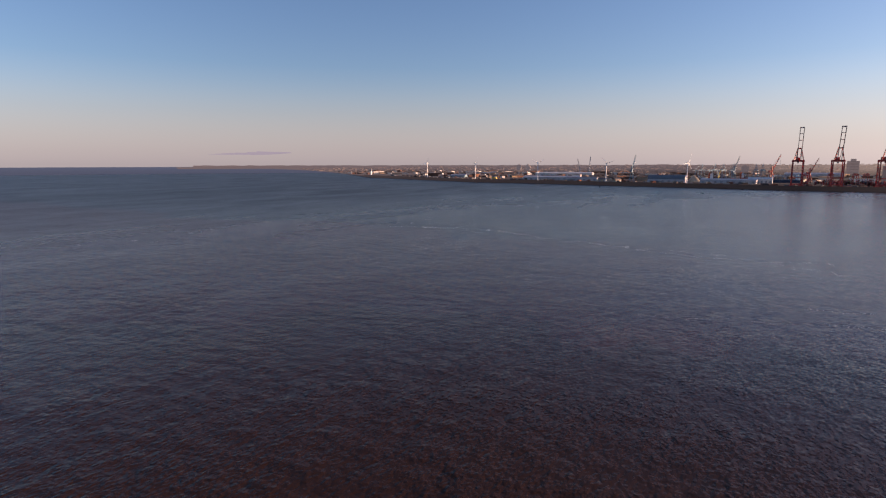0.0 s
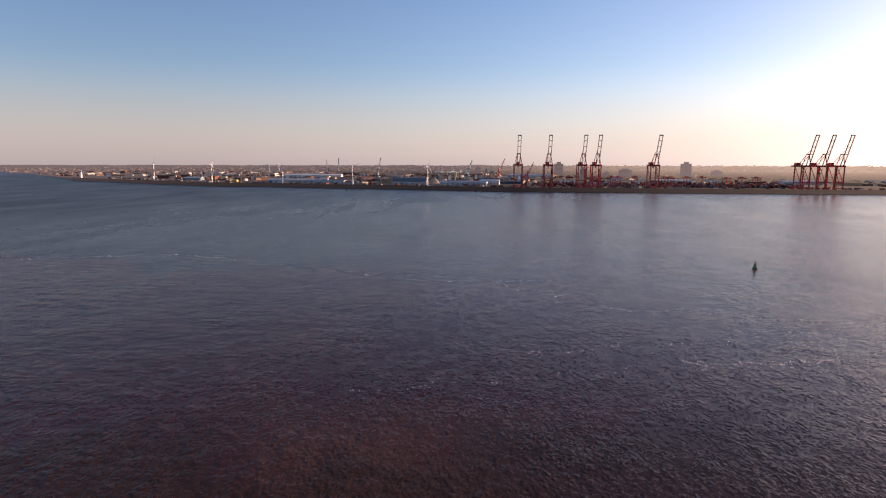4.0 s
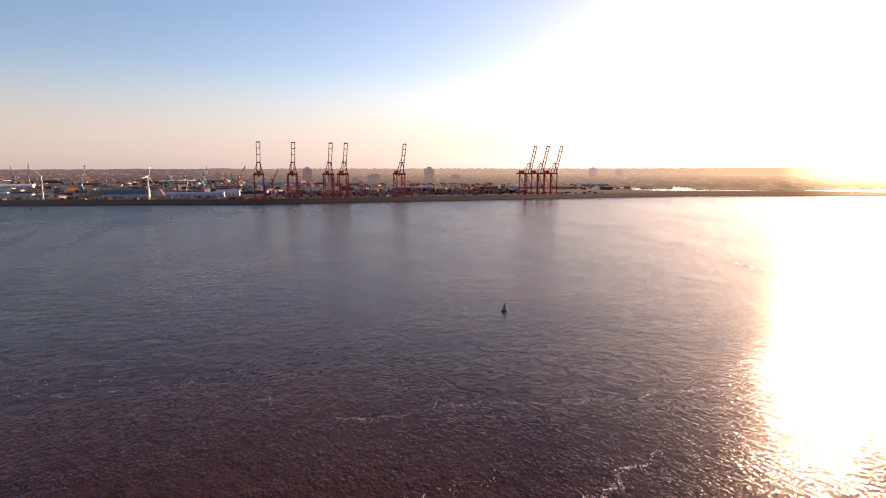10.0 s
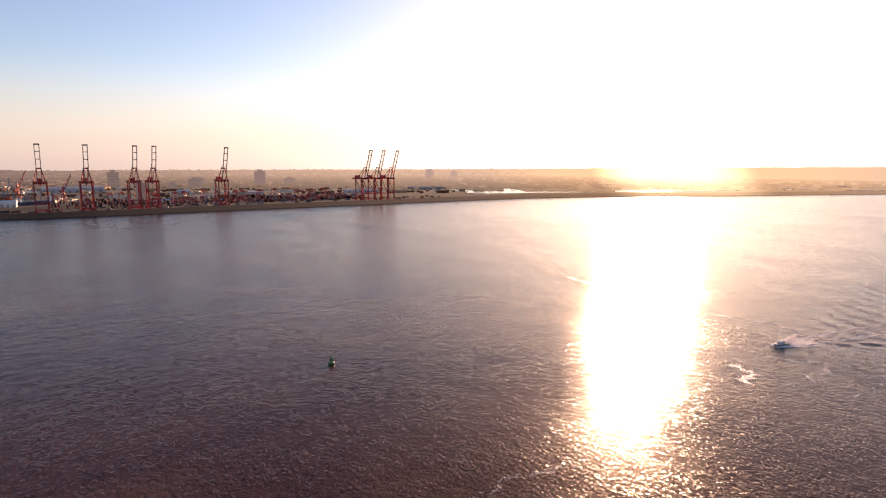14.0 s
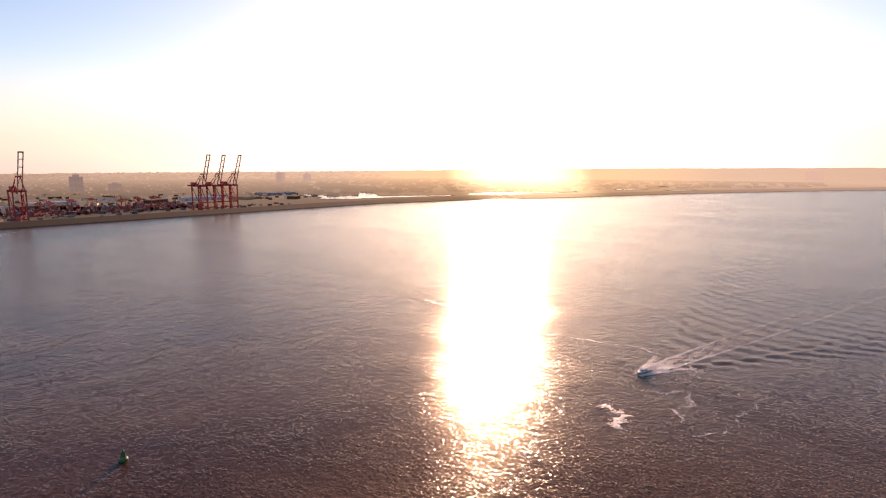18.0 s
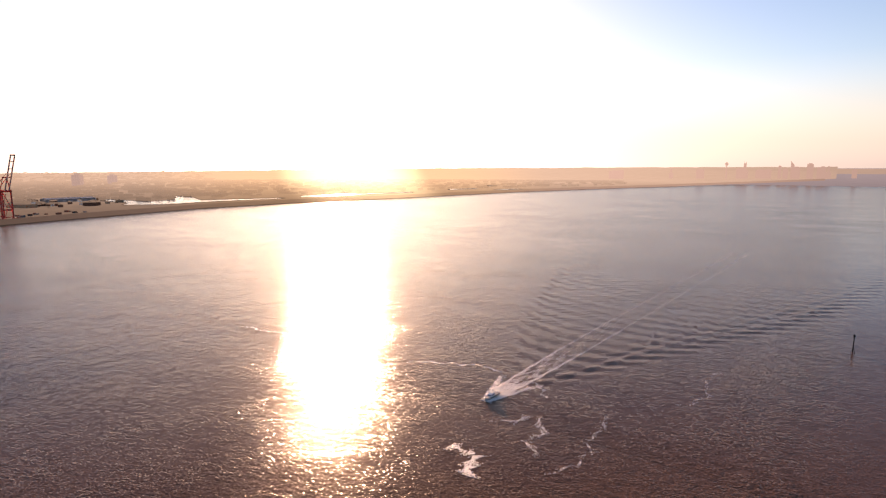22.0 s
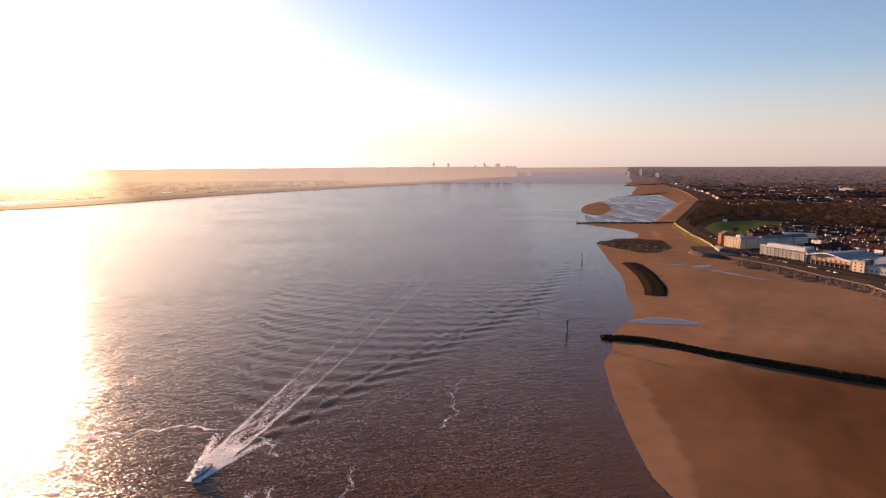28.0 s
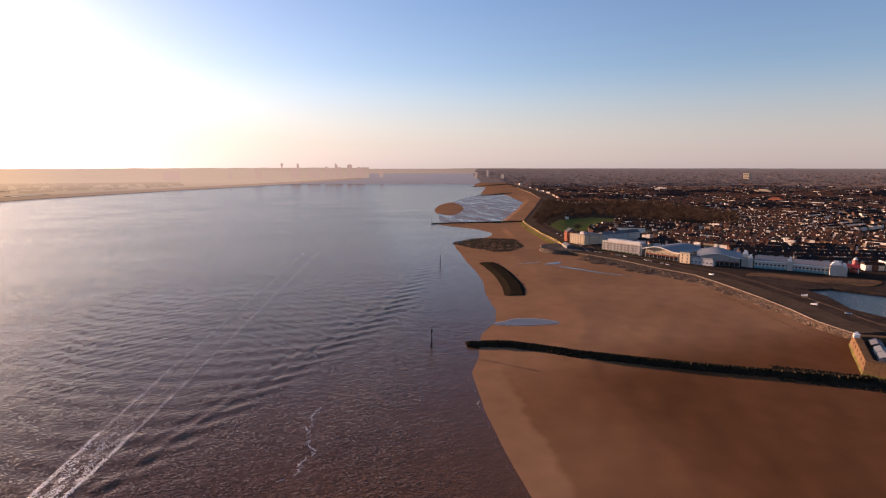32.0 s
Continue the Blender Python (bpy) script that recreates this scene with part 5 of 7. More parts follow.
def flecks(rows, seed):
    """Small ragged flakes of foam lying on the water; rows: x, y, size."""
    rows, g = np.array(rows), np.random.default_rng(seed)
    n = len(rows)
    a = np.linspace(0, 2 * np.pi, 6)[None, :5] + g.uniform(0, 6, (n, 1))
    q = rows[:, 2:3] * g.uniform(0.45, 1.0, (n, 5))
    u, w, tw = np.cos(a) * q * g.uniform(1.0, 2.4, (n, 1)), np.sin(a) * q, g.uniform(0, 3.14, (n, 1))
    x, y = rows[:, 0:1] + u * np.cos(tw) - w * np.sin(tw), rows[:, 1:2] + u * np.sin(tw) + w * np.cos(tw)
    z = np.repeat(surface(rows[:, 0], rows[:, 1])[:, None] + 0.07, 5, 1)
    x, y = np.concatenate([x, rows[:, 0:1]], 1), np.concatenate([y, rows[:, 1:2]], 1)
    z = np.concatenate([z, z[:, :1] + rows[:, 2:3] * g.uniform(0.03, 0.25, (n, 1))], 1)
    fan = np.array([(i, (i + 1) % 5, 5) for i in range(5)])
    m = Mesh()
    m.v, m.f = np.stack([x, y, z], -1).reshape(-1, 3).tolist(), (np.arange(n)[:, None, None] * 6 + fan[None]).reshape(-1, 3).tolist()
    return m


LINES = [([(427, 389), (437, 365), (439, 345), (432, 332)], 7.0, 0.42, 0.9), ([(345, 327), (341, 316), (332, 312), (326, 312)], 15.0, 0.55, 2.4),
         ([(373, 319), (385, 302), (377, 294), (360, 299), (351, 289)], 5.0, 0.42, 1.6), ([(401, 270), (385, 272), (370, 273), (363, 271), (338, 284)], 2.2, 0.4, 1.4),
         ([(485, 218), (479, 223), (462, 224), (439, 228), (425, 240)], 2.0, 0.4, 1.5), ([(61, 336), (70, 325), (98, 332), (128, 321), (152, 314), (187, 314), (204, 306)], 1.6, 0.36, 1.6),
         ([(72, 259), (99, 258), (117, 263), (137, 272), (151, 275)], 2.2, 0.38, 1.7), ([(-37, 220), (-20, 228), (10, 237), (42, 246), (57, 252), (94, 256), (136, 268)], 0.9, 0.26, 1.6),
         ([(447, 531), (446, 505), (442, 486)], 2.4, 0.42, 1.2), ([(-112, 421), (-49, 390), (-5, 381), (41, 396)], 0.7, 0.35, 2.5), ([(-323, 431), (-218, 461), (-112, 414), (-10, 396), (44, 354)], 0.4, 0.4, 3.5),
         ([(427, 318), (418, 304), (409, 300)], 5.0, 0.45, 1.2), ([(230, 330), (260, 322), (290, 330)], 1.4, 0.4, 1.8), ([(20, 262), (60, 275), (100, 282)], 0.9, 0.36, 2.4),
         ([(388, 160), (420, 155), (456, 148), (500, 137)], 1.6, 0.11, 0.25)]
rng = random.Random(3)
rows = []
for line, thick, size, spread in LINES:
    for (x0, y0), (x1, y1) in zip(line, line[1:]):
        d = math.hypot(x1 - x0, y1 - y0)
        for i in range(int(d * thick * 4.6)):
            u = rng.random()
            sway = (1.6 if spread > 0.3 else 0.1) * math.sin(u * d * 0.21 + x0) + 0.9 * math.sin(u * d * 0.55 + y0)
            if math.sin(u * d * 0.33 + x0 * 0.7) + rng.uniform(-0.8, 1.0) < -0.45:
                continue
            nx, ny = -(y1 - y0) / d, (x1 - x0) / d
            o = sway + rng.gauss(0, spread * 0.5) * (1 + 0.7 * math.sin(u * d * 0.9 + y0))
            rows.append((x0 + (x1 - x0) * u + nx * o, y0 + (y1 - y0) * u + ny * o, size * rng.uniform(0.2, 0.6)))
tagged(part("foam_lines", flecks(rows, 1), FOAM), "thin broken lines of white foam along the tide", "foam", "", "stuff")
rows = []
for i in range(60000):
    s = 4 + 600 * rng.random() ** 2.0
    half = 3.6 + 4.6 * (1 - math.exp(-s / 60))
    k = rng.random()
    if k < 0.26 * (1 if s < 150 else 0.6):
        n = rng.choice((-1, 1)) * (half + rng.gauss(0, 0.35 + 0.0025 * s))
    else:
        n = rng.uniform(-half, half)
        if rng.random() > math.exp(-s / 130) * (0.5 + 0.5 * math.sin(s * 0.33 + 1.7 * math.sin(n * 0.9 + s * 0.11))) + (0.6 if s < 22 else 0):
            continue
    p = BOAT + WAY * s + SIDE * n
    rows.append((p.x, p.y, rng.uniform(0.08, 0.30) * (1.0 if s < 90 else 0.62)))
for i in range(5500):
    s = rng.uniform(-6, 30)
    n = rng.choice((-1, 1)) * (1.4 + 0.36 * max(s + 4, 0) * rng.uniform(0.55, 1.0) ** 0.5 + rng.gauss(0, 0.7))
    if rng.random() < math.exp(-max(s, 0) / 16):
        p = BOAT + WAY * s + SIDE * n
        rows.append((p.x, p.y, rng.uniform(0.12, 0.4)))
tagged(part("wake_foam", flecks(rows, 2), FOAM), "churned white foam trail behind the launch", "foam", "", "stuff")

launch = thing("motor_launch", pose(BOAT.x, BOAT.y, 0.4, 0, 0, math.degrees(math.atan2(-WAY.y, -WAY.x))) @ Matrix.Diagonal((0.70, 0.70, 0.56, 1)), "low grey motor launch with white wheelhouse under way", "boat")
hull, st = Mesh(), [(-8, 2.1, 1.5), (-4, 2.3, 1.5), (1, 2.3, 1.6), (4.5, 1.8, 1.9), (7, 0.9, 2.2), (8.6, 0.05, 2.5)]
vs = []
for x, w, h in st:
    vs += [(x, 0, -0.9), (x, -w * 0.75, -0.4), (x, -w, h * 0.6), (x, -w, h), (x, w, h), (x, w, h * 0.6), (x, w * 0.75, -0.4)]
hull.add(vs, [(7 * i + j, 7 * i + (j + 1) % 7, 7 * i + 7 + (j + 1) % 7, 7 * i + 7 + j) for i in range(5) for j in range(7)] + [tuple(range(6, -1, -1)), tuple(range(35, 42))])
part("hull", hull, STEEL, launch, "grey painted hull")
part("deck", Mesh().prism([(-7.9, -2.0), (1, -2.2), (4.5, -1.6), (7, -0.7), (8.2, 0), (7, 0.7), (4.5, 1.6), (1, 2.2), (-7.9, 2.0)], 1.52, 1.72), STEEL, launch)
house = part("wheelhouse", Mesh().box(0.6, 0, 1.7, 5.4, 3.2, 2.0, 0, 0.92).box(-0.2, 0, 3.7, 3.8, 2.9, 0.9, 0, 0.85), WHITE, launch, "white wheelhouse")
for sy in (-1, 1):
    part("window", Mesh().box(0.6, sy * 1.55, 2.5, 4.2, 0.12, 0.8), GLASS, house)
    part("fender", Mesh().tube((-7.6, sy * 2.35, 1.2), (4.0, sy * 2.2, 1.4), 0.22, 0.22, 6), BLACK, launch)
    part("rail", Mesh().tube((3.6, sy * 1.9, 2.7), (7.4, sy * 0.6, 3.2), 0.05, 0.05, 5).tube((3.6, sy * 1.9, 1.8), (3.6, sy * 1.9, 2.7), 0.05, 0.05, 5).tube((7.4, sy * 0.6, 2.2), (7.4, sy * 0.6, 3.2), 0.05, 0.05, 5), STEEL, launch)
part("windscreen", Mesh().box(3.2, 0, 2.5, 0.12, 2.6, 0.85), GLASS, house)
part("mast", Mesh().tube((-1.2, 0, 4.5), (-1.6, 0, 8.2), 0.09, 0.05, 6).tube((-1.4, -0.9, 6.4), (-1.4, 0.9, 6.4), 0.05, 0.05, 5).tube((-1.2, 0, 5.0), (-1.2, 0, 5.25), 0.5, 0.5, 8), STEEL, launch)
spray = Mesh()
rows = []
for i in range(600):
    s, side = 1 + 17 * rng.random() ** 1.5, rng.choice((-1, 1))
    p = BOAT + WAY * s + SIDE * (side * (0.6 + 0.2 * s) + rng.gauss(0, 0.9))
    rows.append((p.x, p.y, 0.5 + abs(rng.gauss(0, 1.0)) * math.exp(-(s - 4) / 9), rng.uniform(0.12, 0.42)))
for i in range(110):
    p = BOAT - WAY * rng.uniform(-3, 6) + SIDE * rng.choice((-1, 1)) * rng.uniform(1.2, 2.8)
    rows.append((p.x, p.y, 0.4 + abs(rng.gauss(0, 0.3)), rng.uniform(0.12, 0.34)))
tagged(part("bow_spray", scatter_lumps(spray, rows), FOAM), "white spray thrown up round the launch", "spray", "", "stuff")


def buoy(x, y, s, paint, label):
    b = thing("navigation_buoy", pose(x, y, 0, 2, -2, 30) @ Matrix.Diagonal((s, s, s, 1)), label, "buoy")
    part("float", Mesh().tube((0, 0, -0.6), (0, 0, 0.75), 1.55, 1.6, 16).tube((0, 0, 0.75), (0, 0, 1.05), 1.6, 1.1, 16), paint, b)
    for k in range(4):
        a = 0.785 + 1.571 * k
        part("strut", Mesh().beam((math.cos(a) * 1.0, math.sin(a) * 1.0, 0.9), (math.cos(a) * 0.35, math.sin(a) * 0.35, 3.5), 0.12), paint, b)
        part("panel", Mesh().add([(math.cos(a) * 0.9, math.sin(a) * 0.9, 1.3), (math.cos(a + 1.571) * 0.9, math.sin(a + 1.571) * 0.9, 1.3), (math.cos(a + 1.571) * 0.42, math.sin(a + 1.571) * 0.42, 3.1), (math.cos(a) * 0.42, math.sin(a) * 0.42, 3.1)], [(0, 1, 2, 3), (3, 2, 1, 0)][:1]), paint, b)
    part("platform", Mesh().tube((0, 0, 3.45), (0, 0, 3.6), 0.6, 0.6, 10), paint, b)
    part("lantern", Mesh().tube((0, 0, 3.6), (0, 0, 4.05), 0.18, 0.14, 8), GLASS, b)
    part("topmark", Mesh().tube((0, 0, 4.1), (0, 0, 4.75), 0.42, 0.03, 10), paint, b)


buoy(179.2, 446.2, 1.08, GREENP, "green conical lattice navigation buoy afloat")
buoy(-348, 1430, 1.1, BLACK, "small dark navigation buoy off the sea wall")


def perch(x, y, h, label):
    p = thing("marker_post", pose(x, y, -1.5), label, "post", "marker posts off the groynes")
    part("post", Mesh().tube((0, 0, 0), (0, 0, h + 0.5), 0.38, 0.28, 8), BLACK, p)
    for k in range(3):
        a = 2.094 * k
        part("stay", Mesh().tube((math.cos(a) * 1.5, math.sin(a) * 1.5, 0), (0, 0, h * 0.55), 0.16, 0.12, 6), BLACK, p)
    part("ladder", Mesh().box(0.45, 0, 1.5, 0.08, 0.5, h * 0.75), STEEL, p)
    part("topmark", Mesh().box(0, 0, h + 0.4, 1.0, 1.0, 1.2).tube((0, 0, h + 1.6), (0, 0, h + 2.2), 0.15, 0.1, 6), BLACK, p)


perch(554, 140.6, 11.5, "tall dark timber marker post standing in the river")
perch(834.3, 39.4, 11.5, "tall dark timber marker post standing in the river")
perch(1284, -96, 10, "dark marker post at the groyne's end")


# ---- the sands ----
def groyne(path, width, height, rows, label, teeth=0.0):
    """A rock bank along a path, with boulders over it and, where there are teeth, blocks set along its crest."""
    g = thing("groyne", pose(0, 0, 0), label, "groyne", "groynes across the sands", "structure")
    core = Mesh()
    left, crest_l, crest_r, right = [], [], [], []
    for i, (x, y) in enumerate(path):
        q, p = path[min(i + 1, len(path) - 1)], path[max(i - 1, 0)]
        d = Vector((q[0] - p[0], q[1] - p[1])).normalized()
        z = max(high(x, y), -0.6)
        k = 0.55 if i in (0, len(path) - 1) else 1.0
        left.append((x - d.y * width / 2, y + d.x * width / 2, z - 0.8))
        crest_l.append((x - d.y * width * 0.2, y + d.x * width * 0.2, z + height * k))
        crest_r.append((x + d.y * width * 0.2, y - d.x * width * 0.2, z + height * k))
        right.append((x + d.y * width / 2, y - d.x * width / 2, z - 0.8))
    n = len(path)
    core.add(left + crest_l + crest_r + right, [(r * n + i, r * n + i + 1, r * n + n + i + 1, r * n + n + i) for r in range(3) for i in range(n - 1)] + [(0, n, 2 * n, 3 * n), (4 * n - 1, 3 * n - 1, 2 * n - 1, n - 1)])
    part("core", core, WEED, g)
    stones = []
    for i in range(rows):
        u = random.uniform(0, n - 1.001)
        k, f = int(u), u - int(u)
        (x0, y0), (x1, y1) = path[k], path[k + 1]
        d = Vector((x1 - x0, y1 - y0)).normalized()
        o = random.uniform(-0.5, 0.5)
        x, y = x0 + (x1 - x0) * f - d.y * o * width, y0 + (y1 - y0) * f + d.x * o * width
        z = max(high(x, y), -0.4)
        stones.append((x, y, z + height * max(0.0, 1 - abs(o) * 1.9) * 0.95, random.uniform(1.1, 2.2) * (0.6 + 0.2 * height)))
    tagged(part("boulders", scatter_lumps(Mesh(), stones), WEED, g), kind="stuff")
    if teeth:
        m = Mesh().box(0, 0, -0.6, 1.5, 2.2, 1.5, 0, 0.85)
        first = None
        for (x0, y0), (x1, y1) in zip(path[1:], path[2:]):
            d = math.hypot(x1 - x0, y1 - y0)
            a = math.degrees(math.atan2(y1 - y0, x1 - x0))
            for i in range(int(d / teeth)):
                u = (i + 0.5) * teeth / d
                x, y = x0 + (x1 - x0) * u + math.sin(radians(a)) * width * 0.18, y0 + (y1 - y0) * u - math.cos(radians(a)) * width * 0.18
                if first is None:
                    first = part("block", m, WEED, g)
                    ob = first
                else:
                    ob = new("block", first.data)
                    ob.parent = g
                ob.matrix_basis = pose(x, y, high(x, y) + height + random.uniform(-0.15, 0.1), 0, 0, a + random.uniform(-6, 6))
    return g


groyne([(551, 118), (547, 106), (540, 93), (526, 80), (506, 64), (487, 41), (469, 18), (453, -5), (440, -24), (428, -40), (418, -56)], 9.5, 2.6, 1500, "long dark weed-covered rock groyne across the sand", 4.2)
groyne([(1289, -98), (1282, -140), (1272, -190), (1258, -250), (1248, -295)], 8, 2.0, 300, "dark weedy groyne across the sand")
groyne([(2276, -601), (2330, -700), (2411, -818)], 14, 2.4, 120, "distant dark groyne")
groyne([(3239, -971), (3350, -1150), (3461, -1328)], 18, 3.0, 120, "distant dark groyne")
groyne([(830, -18), (800, -14), (760, -6), (720, 5), (690, 15), (664, 26)], 26, 1.2, 40, "broad dark bank of weed-covered rock on the sand")
groyne([(447, -20), (434, -36), (421, -52), (408, -64)], 24, 1.1, 700, "weedy boulders at the foot of the fort")

SKEAR = [(1002, -36), (1046, -63), (1057, -96), (1033, -123), (1012, -141), (931, -118), (893, -78), (903, -58), (949, -45)]
rng = random.Random(8)
g = np.random.default_rng(8)
cand = np.stack([g.uniform(885, 1060, 14000), g.uniform(-142, -30, 14000)], 1)
cand = cand[inside(cand[:, 0], cand[:, 1], SKEAR) & (ripple(cand[:, 0] * 7, cand[:, 1] * 11, 0.3) > -0.45)][:5600]
stones = [(x, y, high(x, y) + 0.1, rng.uniform(0.7, 1.9) * rng.uniform(0.6, 1.4)) for x, y in cand.tolist()]
tagged(part("rock_ledge", scatter_lumps(Mesh(), stones), mat("weedy_ledge", (0.060, 0.043, 0.026), 0.8, vary=0.3, size=3, bump=0.2, hue=(0.105, 0.075, 0.045), island=True, objrand=0.25)), "low ledge of weedy brown rocks at the tide's edge", "rocks", "", "stuff")


def pool(outline, label, lift=0.05):
    n, k = len(outline), 6
    cx, cy = sum(p[0] for p in outline) / n, sum(p[1] for p in outline) / n
    flat = [(cx + (x - cx) * r / k, cy + (y - cy) * r / k, r) for r in range(1, k + 1) for x, y in outline]
    vs = [(x, y, high(x, y) + (lift if r < k else -0.02)) for x, y, r in flat] + [(cx, cy, high(cx, cy) + lift)]
    m = Mesh().add(vs, [(r * n + i, r * n + (i + 1) % n, r * n + n + (i + 1) % n, r * n + n + i) for r in range(k - 1) for i in range(n)] + [(i, (i + 1) % n, k * n) for i in range(n)])
    tagged(part("water_pool", m, POOL), label, "water", "", "structure")


def blob(cx, cy, a, b, turn, n=22, seed=1):
    rng = random.Random(seed)
    c, s = math.cos(radians(turn)), math.sin(radians(turn))
    ph = [rng.uniform(0, 6) for _ in range(3)]
    out = []
    for i in range(n):
        t = 6.2832 * i / n
        k = 1 + 0.16 * math.sin(2 * t + ph[0]) + 0.12 * math.sin(3 * t + ph[1])
        u, w = a * k * math.cos(t), b * k * math.sin(t)
        out.append((cx + u * c - w * s, cy + u * s + w * c))
    return out


pool(blob(584, 58, 25, 10, 62, seed=2), "shallow still pool left on the sand", 0.12)
pool(blob(794, -86, 12, 6, 110, seed=3), "shallow still pool left on the sand", 0.1)
pool(blob(752, -92, 34, 3.4, 25, seed=5), "thin runnel of water across the sand", 0.12)
pool(blob(716, -110, 22, 2.0, 40, seed=6), "thin runnel of water across the sand", 0.12)
pool(blob(806, -60, 16, 2.0, 100, seed=7), "thin runnel of water across the sand", 0.1)

# ---- the sea front ----
LINE = WALL[1:21]


def offset(line, d):
    out = []
    for i, (x, y) in enumerate(line):
        q, p = line[min(i + 1, len(line) - 1)], line[max(i - 1, 0)]
        v = Vector((q[0] - p[0], q[1] - p[1])).normalized()
        out.append((x + v.y * d, y - v.x * d))
    return out


def ribbon(name, line, inner, outer, z0, z1, material, label, category, step=0.0):
    """A raised strip between two offsets of a line (inner, outer: metres towards the land)."""
    a, b = offset(line, inner), offset(line, outer)
    m, n = Mesh(), len(line)
    sa, sb = [far(*p) for p in a], [far(*p) for p in b]
    vs = [(float(p[0]), float(p[1]), float(p[2]) + z) for row, z in ((sa, z0), (sa, z1), (sb, z1 + step), (sb, z0)) for p in row]
    m.add(vs, [(r * n + i, r * n + i + 1, (r + 1) * n + i + 1, (r + 1) * n + i) for r in range(3) for i in range(n - 1)] + [(0, n, 2 * n, 3 * n)])
    return tagged(part(name, m, material), label, category, "", "structure")


ribbon("pavement", LINE, 0.0, 24.0, 0.0, 6.55, PAVING, "pale paved promenade above the sands", "promenade")
ribbon("road", LINE, 24.0, 37.0, 5.0, 6.50, ASPHALT, "sea-front road", "road")
ribbon("kerb", LINE, 36.9, 40.0, 5.0, 6.66, PAVING, "kerb and footway by the sea-front road", "kerb")
ribbon("parapet", LINE, -0.3, 0.3, 6.4, 7.1, CONCRETE, "long low concrete sea-front parapet", "parapet")
ribbon("apron", LINE[10:15], -7.0, -0.5, -0.5, 2.6, ALGAE, "green-yellow weedy sloping apron of the sea wall", "sea wall", 2.2)
ribbon("apron", LINE[:2], -3.5, -0.5, -0.5, 2.6, ALGAE, "green weedy foot of the sea wall", "sea wall", 1.0)
rail = thing("railing", pose(0, 0, 0), "yellow promenade railing along the sea wall", "railing", "", "structure")
for (x0, y0), (x1, y1) in zip(LINE[10:14], LINE[11:15]):
    d = math.hypot(x1 - x0, y1 - y0)
    part("bar", Mesh().beam((x0, y0, 8.7), (x1, y1, 8.7), 0.22).beam((x0, y0, 8.2), (x1, y1, 8.2), 0.16), YELLOW, rail)
    for i in range(int(d / 6)):
        u = i * 6 / d
        part("post", Mesh().box(x0 + (x1 - x0) * u, y0 + (y1 - y0) * u, 7.6, 0.16, 0.16, 1.1), YELLOW, rail)

stones = []
rng = random.Random(21)
REV = LINE[:9]
toe = [2, 5, 6, 9, 12, 15, 24, 24, 22]
for i in range(4600):
    u = rng.uniform(0, len(REV) - 1.001)
    k, f = int(u), u - int(u)
    (x0, y0), (x1, y1) = REV[k], REV[k + 1]
    d = Vector((x1 - x0, y1 - y0)).normalized()
    w = (toe[k] * (1 - f) + toe[k + 1] * f) * (0.85 + 0.15 * math.sin(u * 5.3) + 0.12 * math.sin(u * 17 + 1))
    o = rng.random()
    x, y = x0 + (x1 - x0) * f - d.y * o * w, y0 + (y1 - y0) * f + d.x * o * w
    stones.append((x, y, 5.6 - 3.0 * o + rng.uniform(-0.3, 0.3), rng.uniform(1.0, 2.5)))
tagged(part("rock_revetment", scatter_lumps(Mesh(), stones), BOULDER), "sloping bank of pale armour boulders below the promenade", "boulders", "", "stuff")
bed = Mesh()
a, b = REV, [(x, y) for x, y in (Vector(p) - (Vector(q) - Vector(p)).normalized() * w for p, q, w in zip(REV, offset(REV, 1.0), toe))]
n = len(a)
bed.add([(x, y, 5.4) for x, y in a] + [(x, y, 1.8) for x, y in b], [(i, i + 1, n + i + 1, n + i) for i in range(n - 1)])
tagged(part("revetment_bed", bed, BOULDER), "packed rubble under the armour boulders", "boulders", "", "structure")

# the strandline of weed left by the last tide
wrack = []
for (x0, y0), (x1, y1) in zip(offset(LINE[:8], -15), offset(LINE[1:9], -19)):
    d = math.hypot(x1 - x0, y1 - y0)
    for i in range(int(d * 2.2)):
        u = rng.random()
        x, y = x0 + (x1 - x0) * u + rng.gauss(0, 0.7), y0 + (y1 - y0) * u + rng.gauss(0, 0.7) + 0.8 * math.sin(u * d * 0.11)
        wrack.append((x, y, high(x, y) + 0.03, rng.uniform(0.15, 0.4)))
tagged(part("strandline", scatter_lumps(Mesh(), wrack), WEED), "thin dark line of stranded weed along the sand", "seaweed", "", "stuff")

# bastion on the promenade
bast = thing("bastion", pose(872, -158, 0, 0, 0, -18), "grey stone round-ended promenade bastion", "bastion", "", "structure")
shape = [(34 * math.cos(t), 15 + 26 * math.sin(t)) for t in np.linspace(0, math.pi, 15)] + [(-34, -6), (34, -6)]
part("base", Mesh().prism([(x * 1.05, y * 1.04) for x, y in shape], 0.5, 5.2), WALLROCK, bast)
part("deck", Mesh().prism(shape, 5.2, 7.2), WALLROCK, bast)
for i, t in enumerate(np.linspace(0, math.pi, 19)):
    part("pier", Mesh().box(33.4 * math.cos(t), 15 + 25.4 * math.sin(t), 7.2, 1.3, 1.3, 1.6), WALLROCK, bast)
part("shelter", Mesh().box(0, 6, 7.2, 26, 8, 3.6).gable(0, 6, 10.8, 26, 8, 1.8), SLATE, bast)

